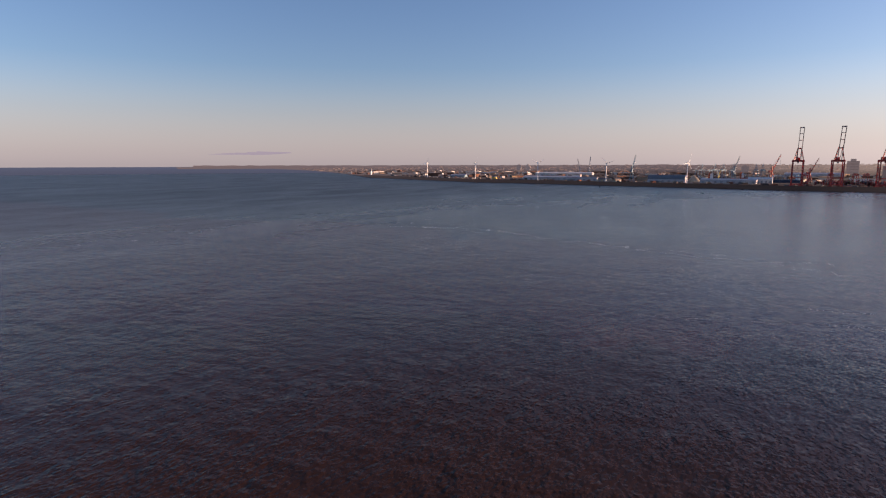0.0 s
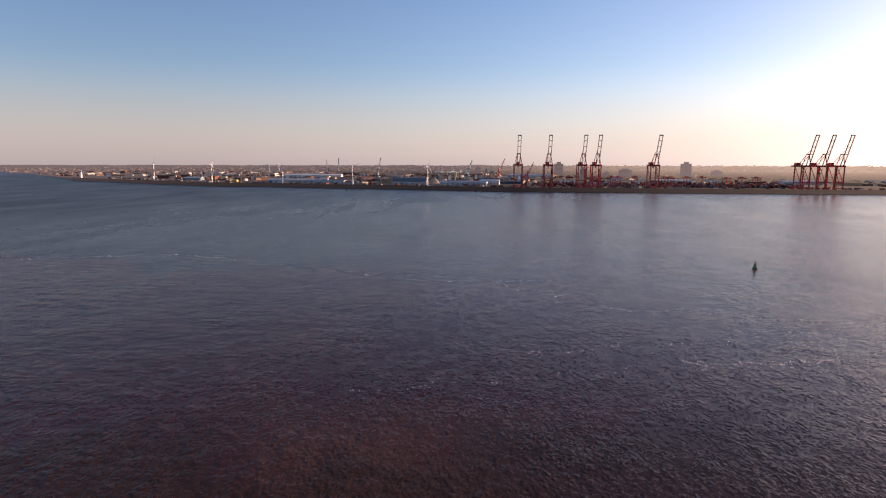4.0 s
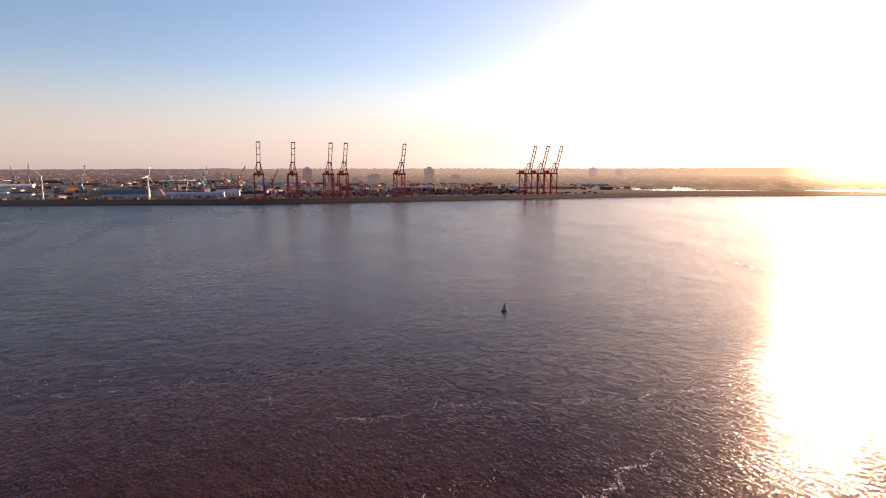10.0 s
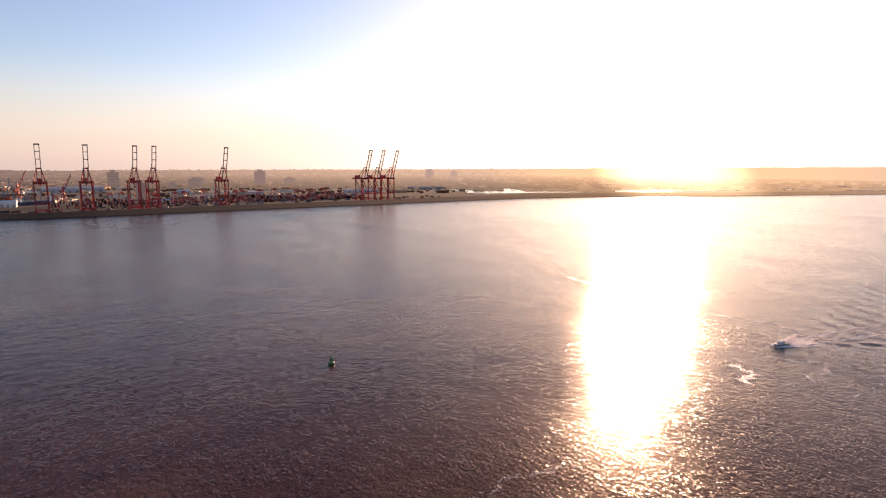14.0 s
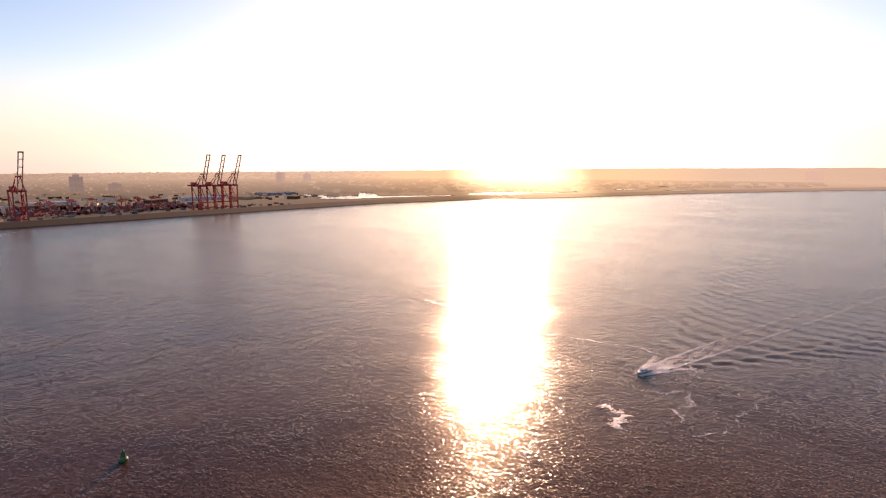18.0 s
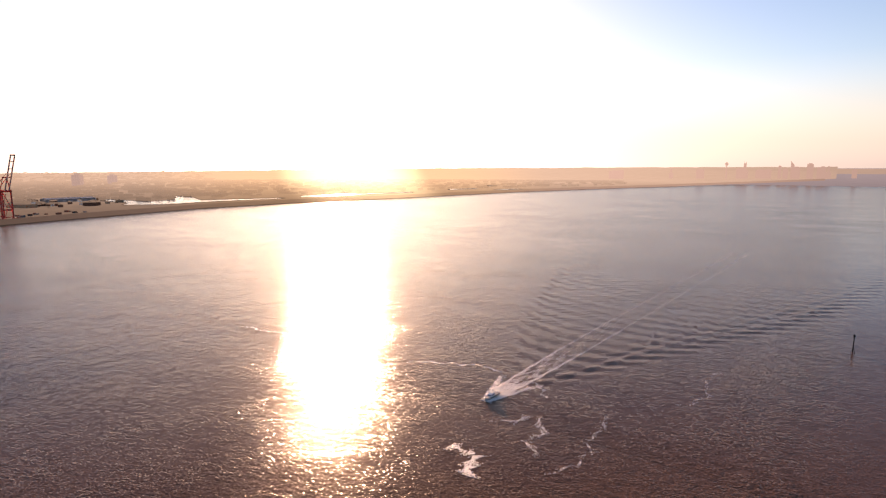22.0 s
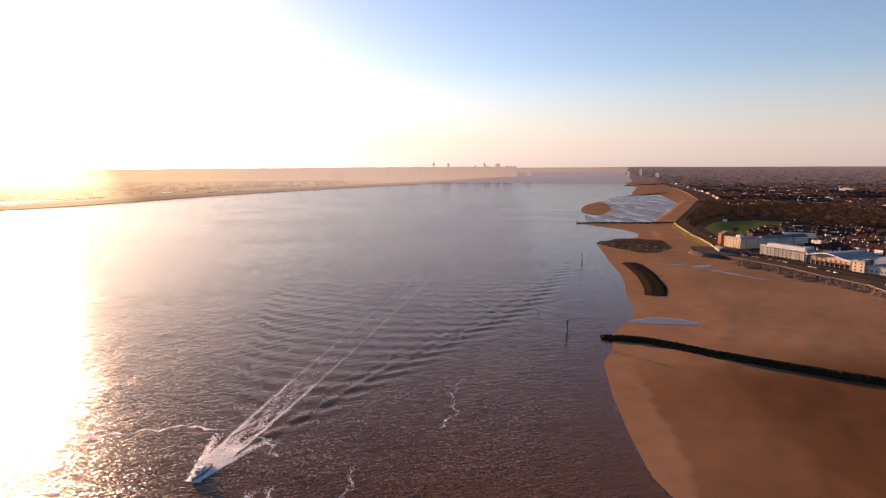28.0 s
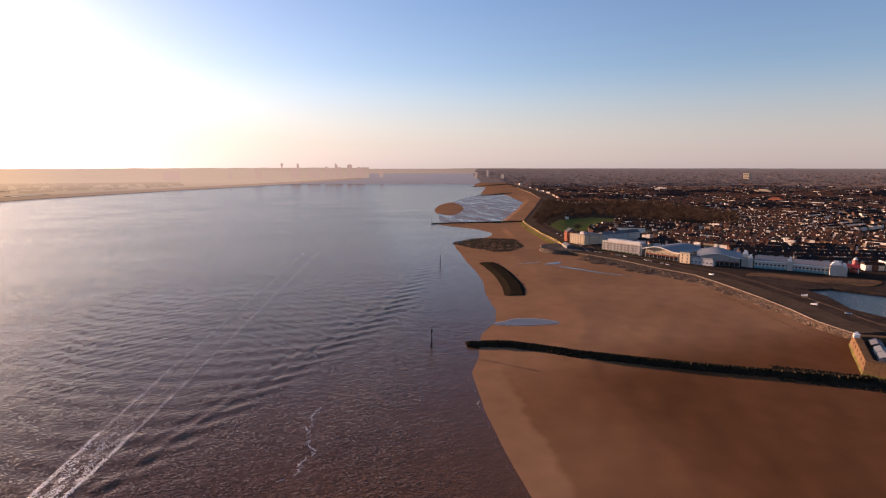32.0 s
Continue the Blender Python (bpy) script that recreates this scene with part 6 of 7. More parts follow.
# marine lake
tagged(part("water_lake", Mesh().prism(LAKE, 4.0, 5.3), STILL), "still dark blue marine lake", "water", "", "structure")
cope = Mesh()
for p, q in zip(LAKE, LAKE[1:] + LAKE[:1]):
    d = (Vector(q) - Vector(p)).normalized()
    cope.prism([(p[0] - d.y * 4, p[1] + d.x * 4), (p[0] + d.y * 4, p[1] - d.x * 4), (q[0] + d.y * 4, q[1] - d.x * 4), (q[0] - d.y * 4, q[1] + d.x * 4)], 3.5, 6.46)
tagged(part("trim", cope, ASPHALT), "broad paved rim round the marine lake", "paving", "", "structure")

# a long trodden verge between the lake and the arcade
strip = [(660, -241), (641, -256), (623, -272), (604, -296), (585, -321), (570, -281), (578, -272), (596, -255), (619, -241), (638, -229), (650, -213)]
tagged(part("ground_verge", Mesh().prism(rounded(strip, 2), 6.1, 6.74), VERGE), "brown trodden sandy verge beside the marine lake", "verge", "", "structure")

# the fort
fort = thing("sandstone_fort", pose(0, 0, 0), "squat red sandstone coastal fort with sloping walls", "fort")
plan = [(467, -108), (429, -64), (418, -68), (392, -104), (404, -140), (440, -150)]
cx, cy = 428, -106


def ringwall(k0, z0, k1, z1, m):
    n = len(plan)
    vs = [(cx + (x - cx) * k0, cy + (y - cy) * k0, z0) for x, y in plan] + [(cx + (x - cx) * k1, cy + (y - cy) * k1, z1) for x, y in plan]
    return m.add(vs, [(i, (i + 1) % n, n + (i + 1) % n, n + i) for i in range(n)][::1])


part("plinth", ringwall(1.10, 0.5, 1.03, 3.4, Mesh()), ALGAE, fort, "green weedy stone plinth")
part("wall", ringwall(1.0, 9.6, 0.86, 9.6, ringwall(1.03, 3.4, 1.0, 9.6, Mesh())), SANDSTONE, fort)
part("inner_wall", ringwall(0.86, 9.6, 0.86, 6.6, Mesh()), SANDSTONE, fort)
part("courtyard", Mesh().prism([(cx + (x - cx) * 0.9, cy + (y - cy) * 0.9) for x, y in plan], 5.5, 6.7), ASPHALT, fort)
for i in range(7):
    u = (i + 0.5) / 7
    part("embrasure", Mesh().box(467 + (429 - 467) * u, -108 + (-64 + 108) * u, 6.4, 1.1, 1.1, 1.3, 131), BLACK, fort)
for x, y, sx, sy, h, wall in ((450, -104, 12, 6, 2.6, SANDSTONE), (440, -93, 11, 6, 2.4, SHEDW), (432, -84, 11, 6, 2.4, SHEDW), (424, -78, 10, 5, 3.2, SANDSTONE), (420, -112, 16, 8, 4, SANDSTONE)):
    hut = part("barrack", Mesh().box(x, y, 6.6, sx, sy, h, 131), wall, fort)
    part("roof", Mesh().gable(x, y, 6.6 + h, sx, sy, 1.6, 131), ROOFMETAL if wall is not SANDSTONE else SLATE, hut)
hut = part("lookout", Mesh().box(461, -103, 9.4, 3.6, 2.8, 2.0, 131), WHITE, fort, "white lookout turret")
part("cap", Mesh().box(461, -103, 11.4, 4.0, 3.2, 0.3, 131).box(462, -104, 11.7, 1.6, 1.4, 0.9, 131), WHITE, hut)


# ---- sea-front buildings ----
def facade(parent, p, q, z0, h, floors, bays, wall, w=1.3, hh=1.5, proud=0.08):
    """Windows in rows along a wall from p to q (its outer side to the right of p -> q)."""
    p, q = Vector(p), Vector(q)
    d = (q - p).normalized()
    a = math.degrees(math.atan2(d.y, d.x))
    out = Vector((d.y, -d.x))
    for f in range(floors):
        for k in range(bays):
            c = p.lerp(q, (k + 0.5) / bays) + out * proud
            z = z0 + h * (f + 0.3) / floors
            win = part("window", Mesh().box(c.x, c.y, z, w, 0.24, hh, a), GLASS, parent)
            part("sill", Mesh().box(c.x + out.x * 0.1, c.y + out.y * 0.1, z - 0.18, w * 1.15, 0.4, 0.16, a), wall, win)


def slab(name, p, q, depth, h, wall, label, category, floors, bays, roof="flat", roofmat=None, group="", z=6.45):
    """A building with its front from p to q, the front on the right hand side."""
    p, q = Vector(p), Vector(q)
    d, L = (q - p).normalized(), (q - p).length
    a = math.degrees(math.atan2(d.y, d.x))
    b = thing(name, pose(p.x, p.y, z, 0, 0, a), label, category, group)
    part("wall", Mesh().box(L / 2, depth / 2, 0, L, depth, h), wall, b)
    if roof == "gable":
        part("roof", Mesh().gable(L / 2, depth / 2, h, L, depth, depth * 0.32), roofmat or SLATE, b)
    else:
        part("roof", Mesh().box(L / 2, depth / 2, h, L + 0.6, depth + 0.6, 0.5), roofmat or SLATE, b)
        part("parapet", Mesh().box(L / 2, -0.05, h + 0.5, L + 0.4, 0.5, 0.8), wall, b)
    facade(b, (0, 0), (L, 0), 0, h, floors, bays, wall)
    facade(b, (L, 0), (L, depth), 0, h, floors, max(2, bays * 2 // 5), wall)
    facade(b, (0, depth), (0, 0), 0, h, floors, max(2, bays * 2 // 5), wall)
    return b


def front(name, p, q, *rest, **kw):
    return slab(name, q, p, *rest, **kw)


# cream hotel, brick corner house and the terrace behind
hotel = front("seafront_hotel", (889, -188), (918, -183), 36, 12.6, CREAM, "cream four-storey sea-front hotel with flat roof", "hotel", 4, 6)
part("lift_house", Mesh().box(14, 12, 13.1, 7, 6, 3.2), RENDER_W, hotel)
front("corner_house", (930, -186), (943, -189), 14, 14, BRICK, "tall red brick corner house", "house", 4, 3, roof="gable")
for p, q in (((902, -228), (907.5, -252)), ((908, -254), (913, -277)), ((913.5, -279), (919, -303))):
    slab("terrace_row", p, q, 12, 11, RENDER_W, "pale rendered three-storey terrace with slate roof", "terrace", 3, 6, roof="gable", group="sea-front terrace")

# white flats with long balconies
flats = front("apartment_block", (786, -201), (841, -184), 18, 11.8, RENDER_W, "cream apartment block with long curved balconies", "apartments", 4, 11)
for f in range(4):
    bal = part("balcony", Mesh().box(28.5, -1.1, 2.55 + 2.95 * f, 55, 2.2, 0.3), RENDER_W, flats)
    part("balustrade", Mesh().box(28.5, -2.1, 2.8 + 2.95 * f, 55, 0.14, 1.0), RENDER_W, bal)
for k in range(7):
    part("fin", Mesh().box(1 + 9.2 * k, -1.2, 0, 0.5, 2.3, 12.2), RENDER_W, flats)
part("penthouse", Mesh().box(28, 10, 12.3, 48, 10, 2.6), SHED, flats)
hedge = scatter_lumps(Mesh(), [(788 + 55 * u / 90 + random.uniform(-1, 1) + 1.5, -202 + 16 * u / 90 + random.uniform(3, 6), 7.0, random.uniform(1.4, 2.6)) for u in range(90)])
tagged(part("hedge", hedge, mat("hedge_leaves", (0.04, 0.055, 0.02), 0.9, vary=0.4, size=0.6, bump=0.2, bsize=0.3)), "dark clipped hedge in front of the apartments", "hedge", "", "stuff")


def wave_hall(p, q, depth, h, rise, label, wall, phase):
    p, q = Vector(p), Vector(q)
    d, L = (q - p).normalized(), (q - p).length
    b = thing("leisure_hall", pose(p.x, p.y, 6.45, 0, 0, math.degrees(math.atan2(d.y, d.x))), label, "leisure hall", "wave-roofed halls")
    part("wall", Mesh().box(L / 2, depth / 2, 0, L * 0.97, depth * 0.96, h), wall, b)
    n, m = 20, Mesh()
    def zz(u):
        return h + rise * (0.35 + 0.65 * math.sin(math.pi * min(max(u * 1.15 + phase, 0), 1)) ** 1.5)
    vs = [(L * (-0.06 + 1.12 * i / n), y, zz(i / n) + e) for e in (0, 0.8) for y in (-4.5, depth + 3) for i in range(n + 1)]
    k = n + 1
    fs = []
    for i in range(n):
        fs += [(2 * k + i, 2 * k + i + 1, 3 * k + i + 1, 3 * k + i), (i + 1, i, k + i, k + i + 1)]
    part("roof", m.add(vs, fs), ROOFMETAL, b, "curved blue-grey metal roof")
    part("fascia", Mesh().add(vs, [(i, i + 1, 2 * k + i + 1, 2 * k + i) for i in range(n)] + [(k + i + 1, k + i, 3 * k + i, 3 * k + i + 1) for i in range(n)] + [(0, 2 * k, 3 * k, k), (n, k + n, 3 * k + n, 2 * k + n)]), WHITE, b, "white roof edge")
    gable = [(L * 0.02, 0.1, h)] + [(L * (0.02 + 0.95 * i / n), 0.1, zz((0.02 + 0.95 * i / n + 0.06) / 1.12)) for i in range(n + 1)] + [(L * 0.97, 0.1, h)]
    part("gable_wall", Mesh().add(gable, [tuple(range(len(gable)))]), wall, b)
    for i in range(9):
        part("column", Mesh().box(L * (0.03 + 0.94 * i / 8), -0.5, 0, 0.6, 0.6, h), STEEL, b)
        if i < 8:
            part("glazing", Mesh().box(L * (0.03 + 0.94 * (i + 0.5) / 8), -0.12, 0.4, L * 0.1, 0.2, h * 0.5), GLASS, b)
    part("canopy", Mesh().box(L / 2, -2.5, h * 0.62, L * 0.9, 4.5, 0.35), BRICK, b)


wave_hall((781, -202), (738, -215), 52, 7.5, 6.0, "tan-fronted leisure hall with a curved metal roof", CREAM, 0.0)
wave_hall((716, -222), (688, -252), 46, 7.5, 5.5, "glazed leisure hall with a curved metal roof", SHED, 0.0)
front("entrance_tower", (721, -214), (733, -211), 10, 10.5, CREAM, "cream square entrance tower", "tower", 3, 2)
front("low_hall", (700, -226), (722, -216), 26, 7, SHED, "low grey linking hall", "hall", 1, 6, roofmat=ROOFMETAL)

# white arcade with corner tower
arc = thing("amusement_arcade", pose(0, 0, 6.45), "white long seaside amusement arcade with a corner tower", "arcade")
pts = [(692, -258), (680, -262), (656, -283), (626, -302), (618, -307)]
for (a0, b0), h, dep in ((((680, -262), (656, -283)), 7.2, 34), (((655, -284), (627, -301.5)), 6.4, 30)):
    p, q = Vector(a0), Vector(b0)
    d, L = (q - p).normalized(), (q - p).length
    nrm = Vector((d.y, -d.x))
    ang = math.degrees(math.atan2(d.y, d.x))
    c = p.lerp(q, 0.5) - nrm * dep / 2
    wall = part("wall", Mesh().box(c.x, c.y, 0, L, dep, h, ang), RENDER_W, arc)
    part("hall_roof", Mesh().gable(c.x, c.y, h, L * 0.96, dep * 0.94, 4.2, ang), ROOFMETAL, arc, "grey low pitched hall roof")
    part("coping", Mesh().box((p.lerp(q, 0.5) + nrm * 0.1).x, (p.lerp(q, 0.5) + nrm * 0.1).y, h, L, 0.5, 0.9, ang), WHITE, arc)
    foot = p.lerp(q, 0.5) + nrm * 0.2
    part("plinth", Mesh().box(foot.x, foot.y, 0, L, 0.34, 1.2, ang), TEAL, wall, "turquoise painted plinth")
    n = int(L / 3.2)
    for k in range(n):
        e = p.lerp(q, (k + 0.5) / n) + nrm * 0.1
        part("window", Mesh().box(e.x, e.y, h * 0.5, 1.9, 0.3, 1.5, ang), GLASS, wall)
        part("shopfront", Mesh().box(e.x, e.y, 0.3, 2.5, 0.3, 2.2, ang), TEAL, wall, "turquoise painted shopfront")
for x, y, w, h in ((690, -260, 6.5, 13.5), (684, -261, 5, 10), (656, -284, 5, 9.5), (622, -304, 10, 10.5), (617, -308, 6, 9)):
    tow = part("tower", Mesh().box(x, y, 0, w, w, h, 40), RENDER_W, arc)
    part("tower_cap", Mesh().box(x, y, h, w * 0.7, w * 0.7, 2.2, 40).box(x, y, h + 2.2, w * 0.4, w * 0.4, 1.6, 40), WHITE, tow)
    part("tower_window", Mesh().box(x + w * 0.33, y + w * 0.39, h * 0.45, w * 0.4, 0.3, h * 0.35, -50), GLASS, tow)
for x, y, sx, sy, h, m, lab in ((640, -318, 22, 14, 9, TEAL, "turquoise fairground ride shelter"), (628, -330, 18, 12, 9, RED, "red fairground ride shelter")):
    r = thing("fairground_shelter", pose(x, y, 6.45, 0, 0, 40), lab, "fairground ride")
    part("canopy", Mesh().gable(0, 0, h - 3, sx, sy, 3), m, r)
    for a in (-0.45, 0.45):
        for b in (-0.45, 0.45):
            part("post", Mesh().box(a * sx, b * sy, 0, 0.5, 0.5, h - 3), WHITE, r)
slide = thing("helter_skelter", pose(627, -338, 6.45), "red fairground helter-skelter tower", "fairground ride")
part("tower", Mesh().tube((0, 0, 0), (0, 0, 13), 4.2, 1.6, 12), RED, slide)
part("cap", Mesh().tube((0, 0, 13), (0, 0, 16), 2.2, 0.1, 12), WHITE, slide)
chute = Mesh()
for k in range(40):
    a0, a1 = k * 0.45, (k + 1) * 0.45
    z0, z1 = 12 - k * 0.29, 12 - (k + 1) * 0.29
    r0, r1 = 2.4 + (12 - z0) * 0.24, 2.4 + (12 - z1) * 0.24
    chute.beam((math.cos(a0) * r0, math.sin(a0) * r0, z0), (math.cos(a1) * r1, math.sin(a1) * r1, z1), 1.0, 0.4)
part("chute", chute, CREAM, slide)
front("leisure_store", (575, -342), (634, -384), 40, 8, RENDER_W, "long white flat-roofed store by the lake", "store", 1, 12, roofmat=SHEDW)


# ---- vehicles ----
def car(x, y, turn, paint, label, s=1.0, van=False):
    c = thing("van" if van else "car", pose(x, y, high(x, y) + 0.12, 0, 0, turn) @ Matrix.Diagonal((s, s, s, 1)), label, "van" if van else "car", "parked vehicles")
    h = 1.9 if van else 0.75
    part("body", Mesh().add([(-2.2, -0.9, 0.3), (2.2, -0.9, 0.3), (2.2, 0.9, 0.3), (-2.2, 0.9, 0.3), (-2.15, -0.85, h), (2.1, -0.85, h if not van else 1.1), (2.1, 0.85, h if not van else 1.1), (-2.15, 0.85, h)],
                            [(3, 2, 1, 0), (4, 5, 6, 7), (0, 1, 5, 4), (1, 2, 6, 5), (2, 3, 7, 6), (3, 0, 4, 7)]), paint, c)
    part("cabin", Mesh().box(-0.1 if not van else 0.7, 0, h if not van else 1.2, 2.4 if not van else 1.6, 1.6, 0.6, 0, 0.78), GLASS, c)
    for a in (-1.35, 1.35):
        for b in (-0.85, 0.85):
            part("wheel", Mesh().tube((a, b - 0.1, 0.31), (a, b + 0.1, 0.31), 0.31, 0.31, 10), BLACK, c)


car(671, -175, 10, WHITE, "white panel van parked on the promenade", 1.25, True)
car(661, -186, 10, WHITE, "white panel van parked on the promenade", 1.05, True)
car(563, -188, 30, WHITE, "white van parked by the marine lake", 1.05, True)
car(538, -167, 20, WHITE, "white van parked by the marine lake", 1.05, True)
car(510, -165, 40, WHITE, "white car parked by the marine lake")
rng = random.Random(6)
shades = [(WHITE, "white"), (STEEL, "grey"), (NAVY, "dark blue"), (RED, "red"), (SHED, "silver grey")]
for i in range(30):
    k = 6 + i % 6
    (x0, y0), (x1, y1) = offset(LINE, 26)[k], offset(LINE, 26)[k + 1]
    u = rng.uniform(0.05, 0.95)
    m, lab = rng.choice(shades)
    car(x0 + (x1 - x0) * u, y0 + (y1 - y0) * u, math.degrees(math.atan2(y1 - y0, x1 - x0)), m, lab + " car parked along the sea-front road")

# ---- park trees and woods ----
tree_mesh = [(stem(11, 6, i), crown(40 + i, 11, 6, 300)) for i in range(3)]
parents = []
for k, (sm, cm) in enumerate(tree_mesh):
    t = thing("tree", pose(1150 + 26 * k, -268 - 20 * k, 6.4), "bare winter tree at the edge of the park", "tree", "park trees")
    part("trunk", sm, BARK, t)
    part("crown", cm, TWIG, t, "bare brown twigs")
    parents.append(t)
for i, (x, y) in enumerate([(1030, -300), (1040, -325), (1052, -345), (1064, -372), (1090, -396), (1116, -416), (1142, -440), (1170, -466), (1262, -435), (1244, -390), (1236, -340), (1180, -292), (1120, -250), (1250, -410), (1034, -270), (1196, -488)]):
    copy_thing(parents[i % 3], pose(x, y, 6.4, 0, 0, 40 * i) @ Matrix.Diagonal((1, 1, 0.9 + 0.05 * (i % 5), 1)))
WOOD = [(1684, -564), (1640, -760), (1590, -880), (1212, -780), (1010, -600), (1040, -545), (1140, -460), (1207, -492), (1262, -450), (1238, -350), (1120, -245), (1220, -285), (1450, -430)]
woods = Mesh()
rng = random.Random(15)
crowns = [crown(60 + i, 11, 6, 120) for i in range(5)]
g = np.random.default_rng(15)
cand = np.stack([g.uniform(1000, 1700, 6000), g.uniform(-890, -240, 6000)], 1)
cand = cand[inside(cand[:, 0], cand[:, 1], WOOD) & ~inside(cand[:, 0], cand[:, 1], PARK)][:1500]
for i, (x, y) in enumerate(cand.tolist()):
    z, s, c = high(x, y), rng.uniform(0.7, 1.25), crowns[i % 5]
    woods.add([(x + p[0] * s, y + p[1] * s, z + p[2] * s) for p in c.v], c.f)
tagged(part("woodland", woods, TWIG), "dense bare brown winter woodland behind the park", "woodland", "", "stuff")

# ---- the town on this bank ----
def loose(name, mesh, material):
    data = bpy.data.meshes.new(name)
    data.from_pydata(mesh.v, [], mesh.f)
    data.materials.append(material)
    return data


HMESH = []
for w, d, h, r in ((6.0, 9.0, 5.6, 3.0), (6.4, 8.5, 6.0, 3.2), (8.0, 9.0, 5.4, 3.4), (9.5, 10.0, 5.8, 3.8)):
    HMESH.append([loose("wall", Mesh().box(0, 0, -1, w, d, h + 1).add([(-w / 2, -d / 2, h), (-w / 2, d / 2, h), (-w / 2, 0, h + r)], [(0, 2, 1)]).add([(w / 2, -d / 2, h), (w / 2, d / 2, h), (w / 2, 0, h + r)], [(0, 1, 2)]), HOUSEWALL),
                  loose("roof", Mesh().gable(0, 0, h, w, d, r, 0, 0.25), HOUSEROOF),
                  loose("chimney", Mesh().box(-w / 2 + 0.6, 0, h + r - 0.8, 0.6, 0.9, 1.5), HOUSEWALL),
                  loose("bay_window", Mesh().box(w * 0.2, -d / 2 - 0.4, 0.3, 2.0, 1.0, h - 0.9), RENDER_W)])
rng = random.Random(31)
spots = []
for gx in range(440, 3900, 170):
    for gy in range(-3700, -200, 170):
        turn = rng.choice((19, 19, 109, 64, 19, 100))
        lane = rng.uniform(24, 31)
        c, s = math.cos(radians(turn)), math.sin(radians(turn))
        r = math.hypot(gx - C0[0], gy - C0[1])
        step = 6.4 if r < 1300 else (9.5 if r < 2200 else 15.0)
        for row in np.arange(-84, 84, lane):
            skip = rng.random() < 0.06
            for col in np.arange(-84, 84, step):
                if skip or rng.random() < 0.09:
                    continue
                spots.append((gx + 85 + col * c - row * s, gy + 85 + col * s + row * c, turn + rng.choice((0, 0, 0, 180)) + (90 if rng.random() < 0.06 else 0), step, rng.random()))
sp = np.array(spots)
r, b = np.hypot(sp[:, 0] - C0[0], sp[:, 1] - C0[1]), np.degrees(np.arctan2(sp[:, 0] - C0[0], sp[:, 1] - C0[1]))
wd = edge(sp[:, 0], sp[:, 1], WALL[:-5])
BUILT = [(1030, -250), (1000, -285), (945, -318), (890, -318), (870, -262), (800, -258), (770, -275), (700, -315), (640, -355), (560, -410), (540, -330), (640, -200), (780, -170), (950, -170)]
ok = inside(sp[:, 0], sp[:, 1], WALL) & (wd > 62) & (b > 103) & (b < 156) & (r < 3650) & ~inside(sp[:, 0], sp[:, 1], PARK) & ~inside(sp[:, 0], sp[:, 1], WOOD) & ~inside(sp[:, 0], sp[:, 1], BUILT) & ~inside(sp[:, 0], sp[:, 1], LOT)
sp, r = sp[ok], r[ok]
order = np.argsort(r)
sp, r = sp[order], r[order]
zz = beach(sp[:, 0], sp[:, 1])
for (x, y, a, st, q), z in zip(sp[:300], zz[:300]):
    model = HMESH[int(q * 4) % 4]
    hs = thing("town_house", pose(x, y, z, 0, 0, a), "brick town house with slate roof", "house", "houses of the town")
    for piece in model:
        new(piece.name.split(".")[0], piece).parent = hs
walls, roofs, shrubs, midway = Mesh(), Mesh(), Mesh(), Mesh()
small = [crown(80 + i, 7, 4, 36) for i in range(4)]
for i, ((x, y, a, st, q), z) in enumerate(zip(sp[300:], zz[300:])):
    k = int(q * 997) % 100
    if k < 24:
        c, s = small[i % 4], 0.7 + 0.007 * k * 5
        shrubs.add([(x + p[0] * s, y + p[1] * s, z + p[2] * s) for p in c.v], c.f)
        continue
    w, d, h, rise = st * 0.98, 8 + 3 * q, 5.2 + 1.6 * ((k * 7) % 10) / 10, 2.6 + 1.2 * ((k * 3) % 10) / 10
    if k > 96:
        w, d, h, rise = 26 + 20 * q, 14, 8, 1.5
    if r[i + 300] > 2500 + 900 * q and k < 80:
        midway.box(x, y, z - 1, w, d, h + 1, a)
        midway.gable(x, y, z + h, w, d, rise, a, 0.25)
        continue
    walls.box(x, y, z - 1, w, d, h + 1, a)
    cs, sn = math.cos(radians(a)), math.sin(radians(a))
    for e in (-1, 1):
        tri = [(e * w / 2, -d / 2, h), (e * w / 2, d / 2, h), (e * w / 2, 0, h + rise)]
        walls.add([(x + p * cs - t * sn, y + p * sn + t * cs, z + u) for p, t, u in tri], [(0, 1, 2) if e > 0 else (0, 2, 1)])
    roofs.gable(x, y, z + h, w, d, rise, a, 0.25)
    if r[i + 300] < 1500:
        walls.box(x - (w / 2 - 0.6) * cs, y - (w / 2 - 0.6) * sn, z + h + rise - 0.8, 0.9, 1.3, 2.0, a)
haze_town = Mesh()
rows = np.array([(rng.uniform(107, 153), 1 / rng.uniform(1 / 14000, 1 / 3500)) for i in range(7000)])
x, y = C0[0] + rows[:, 1] * np.sin(np.radians(rows[:, 0])), C0[1] + rows[:, 1] * np.cos(np.radians(rows[:, 0]))
ok = inside(x, y, WALL)
x, y, rows = x[ok], y[ok], rows[ok]
px, py, pz = far(x, y, beach(x, y) - 1)
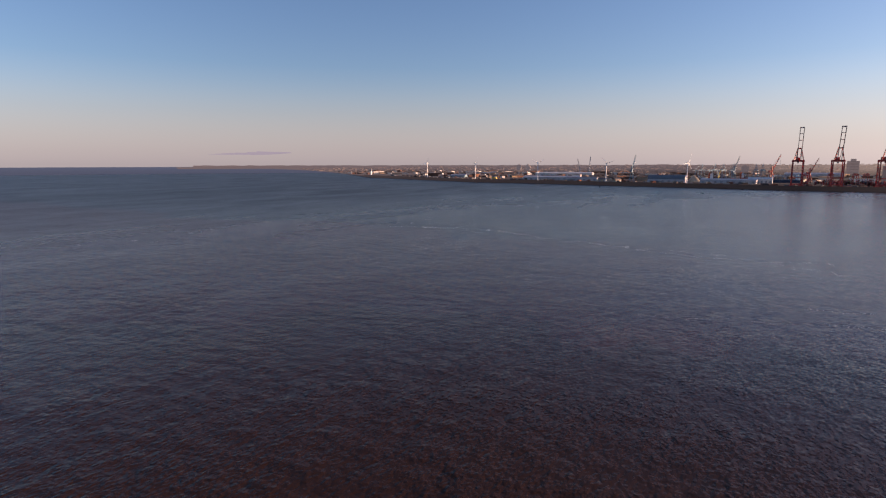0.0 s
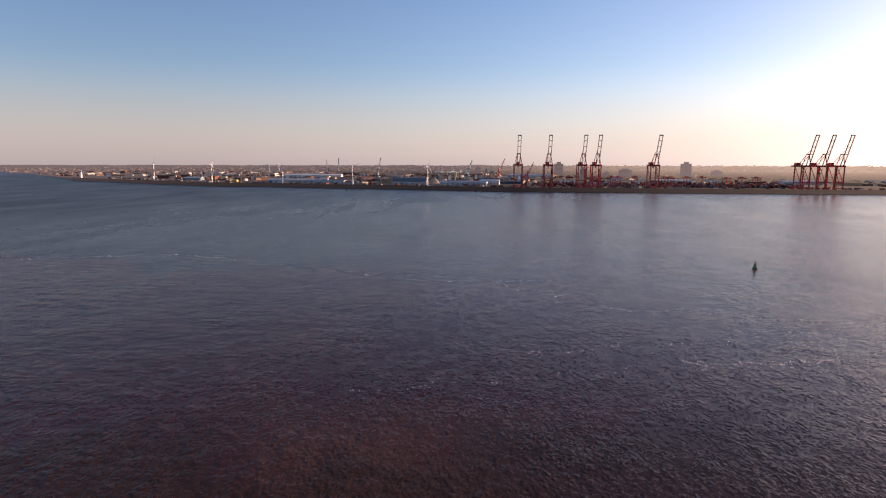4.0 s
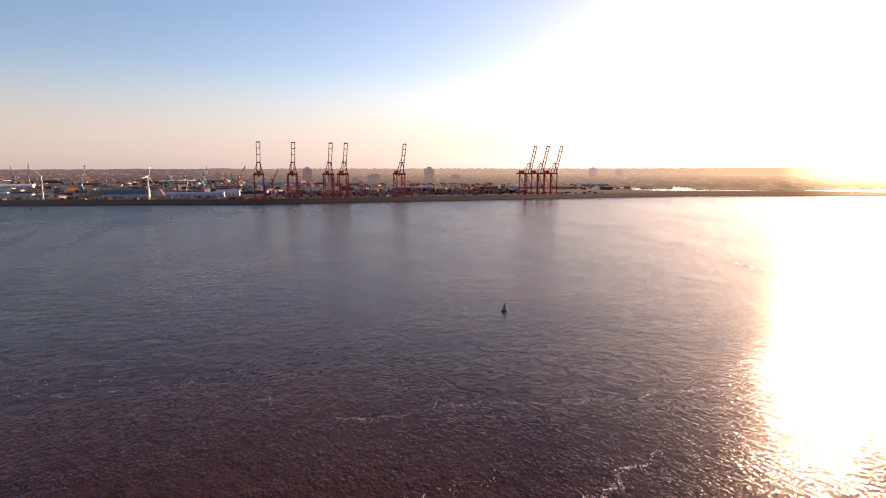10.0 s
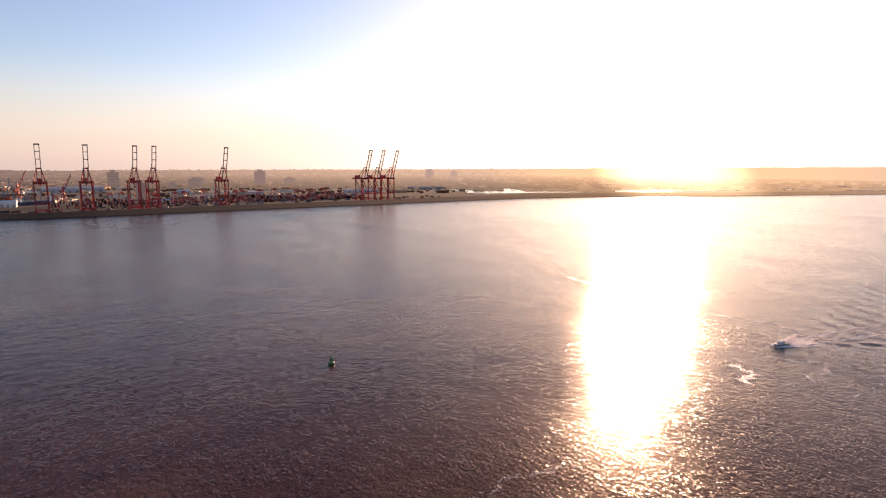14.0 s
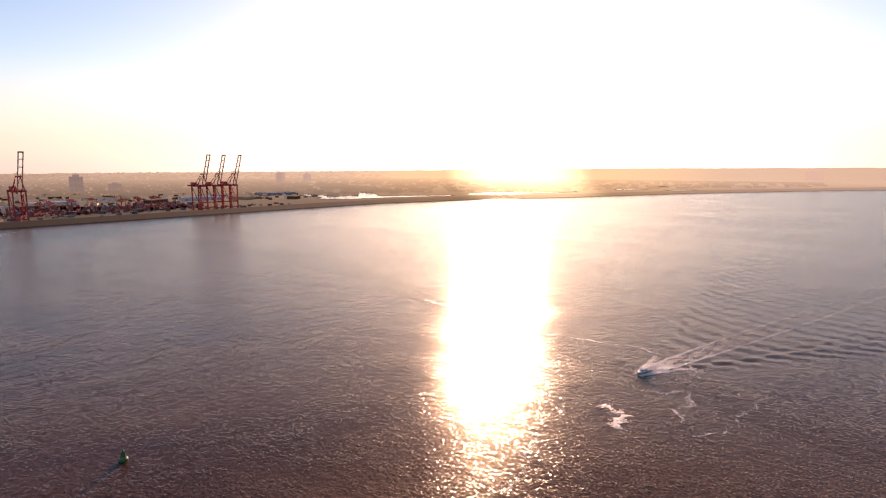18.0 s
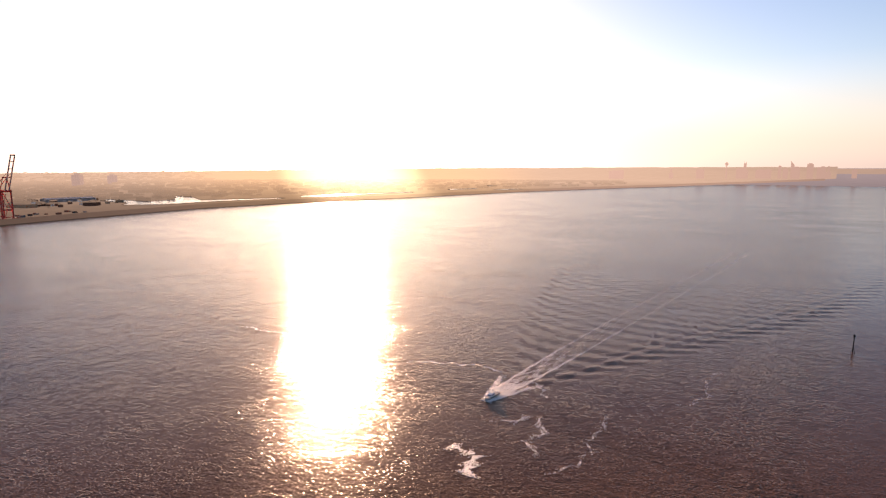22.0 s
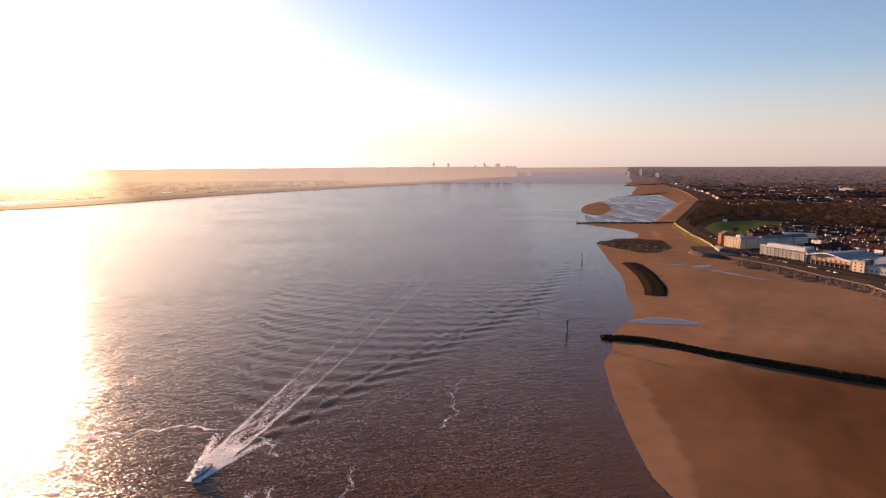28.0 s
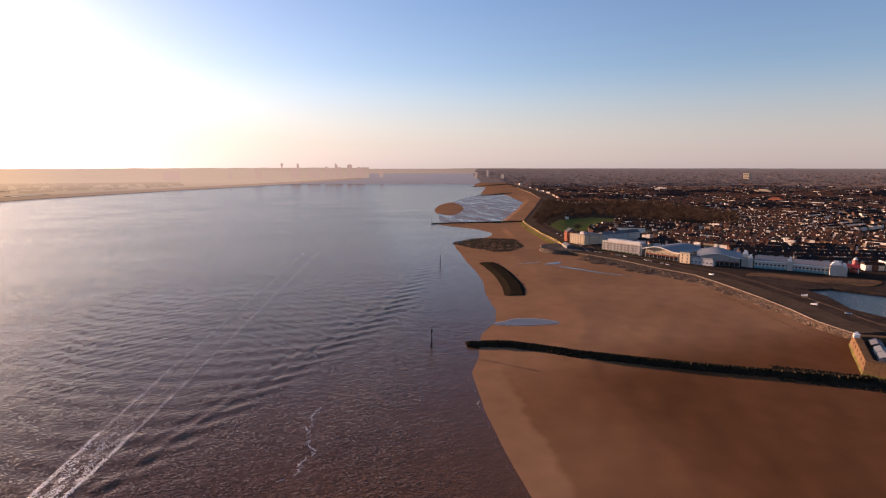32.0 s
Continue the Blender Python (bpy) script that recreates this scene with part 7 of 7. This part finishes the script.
for i, (x, y, z, k) in enumerate(zip(px.tolist(), py.tolist(), pz.tolist(), (np.hypot(px - C0[0], py - C0[1]) / rows[:, 1]).tolist())):
    a, w, d, h = rng.choice((19, 109, 64)), rng.uniform(8, 24) * k, rng.uniform(8, 12) * k, rng.uniform(5.5, 9) * k
    if rng.random() < 0.3:
        c, s = small[i % 4], 2.2 * k
        shrubs.add([(x + p[0] * s * 2, y + p[1] * s * 2, z + p[2] * s) for p in c.v], c.f)
    else:
        haze_town.box(x, y, z, w, d, h * 0.8, a)
        haze_town.gable(x, y, z + h * 0.8, w, d, 2.6 * k, a, 0.2)
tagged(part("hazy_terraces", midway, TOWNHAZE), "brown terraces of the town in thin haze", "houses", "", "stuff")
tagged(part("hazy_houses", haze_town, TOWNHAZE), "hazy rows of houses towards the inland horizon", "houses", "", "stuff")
houses = thing("town_houses", pose(0, 0, 0), "thousands of brick and rendered houses reaching inland", "houses", "", "stuff")
part("walls", walls, TOWNWALL, houses)
part("roofs", roofs, TOWNROOF, houses)
tagged(part("garden_trees", shrubs, TWIG), "bare garden trees between the houses", "trees", "", "stuff")
for x, y, sx, sy, h, m, lab in ((3365, -3141, 40, 30, 46, CREAM, "pinkish residential tower block inland"), (1900, -1650, 60, 14, 14, CREAM, "long pale school building"), (2300, -1500, 50, 16, 14, RENDER_W, "long pale hospital building"),
                                (5539, -1933, 24, 22, 54, CITY, "hazy grey waterfront tower block"), (5816, -2180, 16, 16, 66, CITY, "slender hazy church tower"), (4741, -1858, 20, 20, 40, CITY, "hazy grey residential block"), (1500, -1250, 40, 14, 12, BRICK, "red brick school building")):
    z = high(x, y)
    t = thing("inland_block", place(x, y, z, 20), lab, "building")
    part("outer_wall", Mesh().box(0, 0, -2, sx, sy, h + 2), m, t)
    part("roof", Mesh().box(0, 0, h, sx * 0.5, sy * 0.6, 3), m, t)
    for k in range(4):
        part("window_band", Mesh().box(0, sy / 2, h * (k + 0.4) / 4, sx * 0.9, 0.4, h * 0.08), GLASS, t)
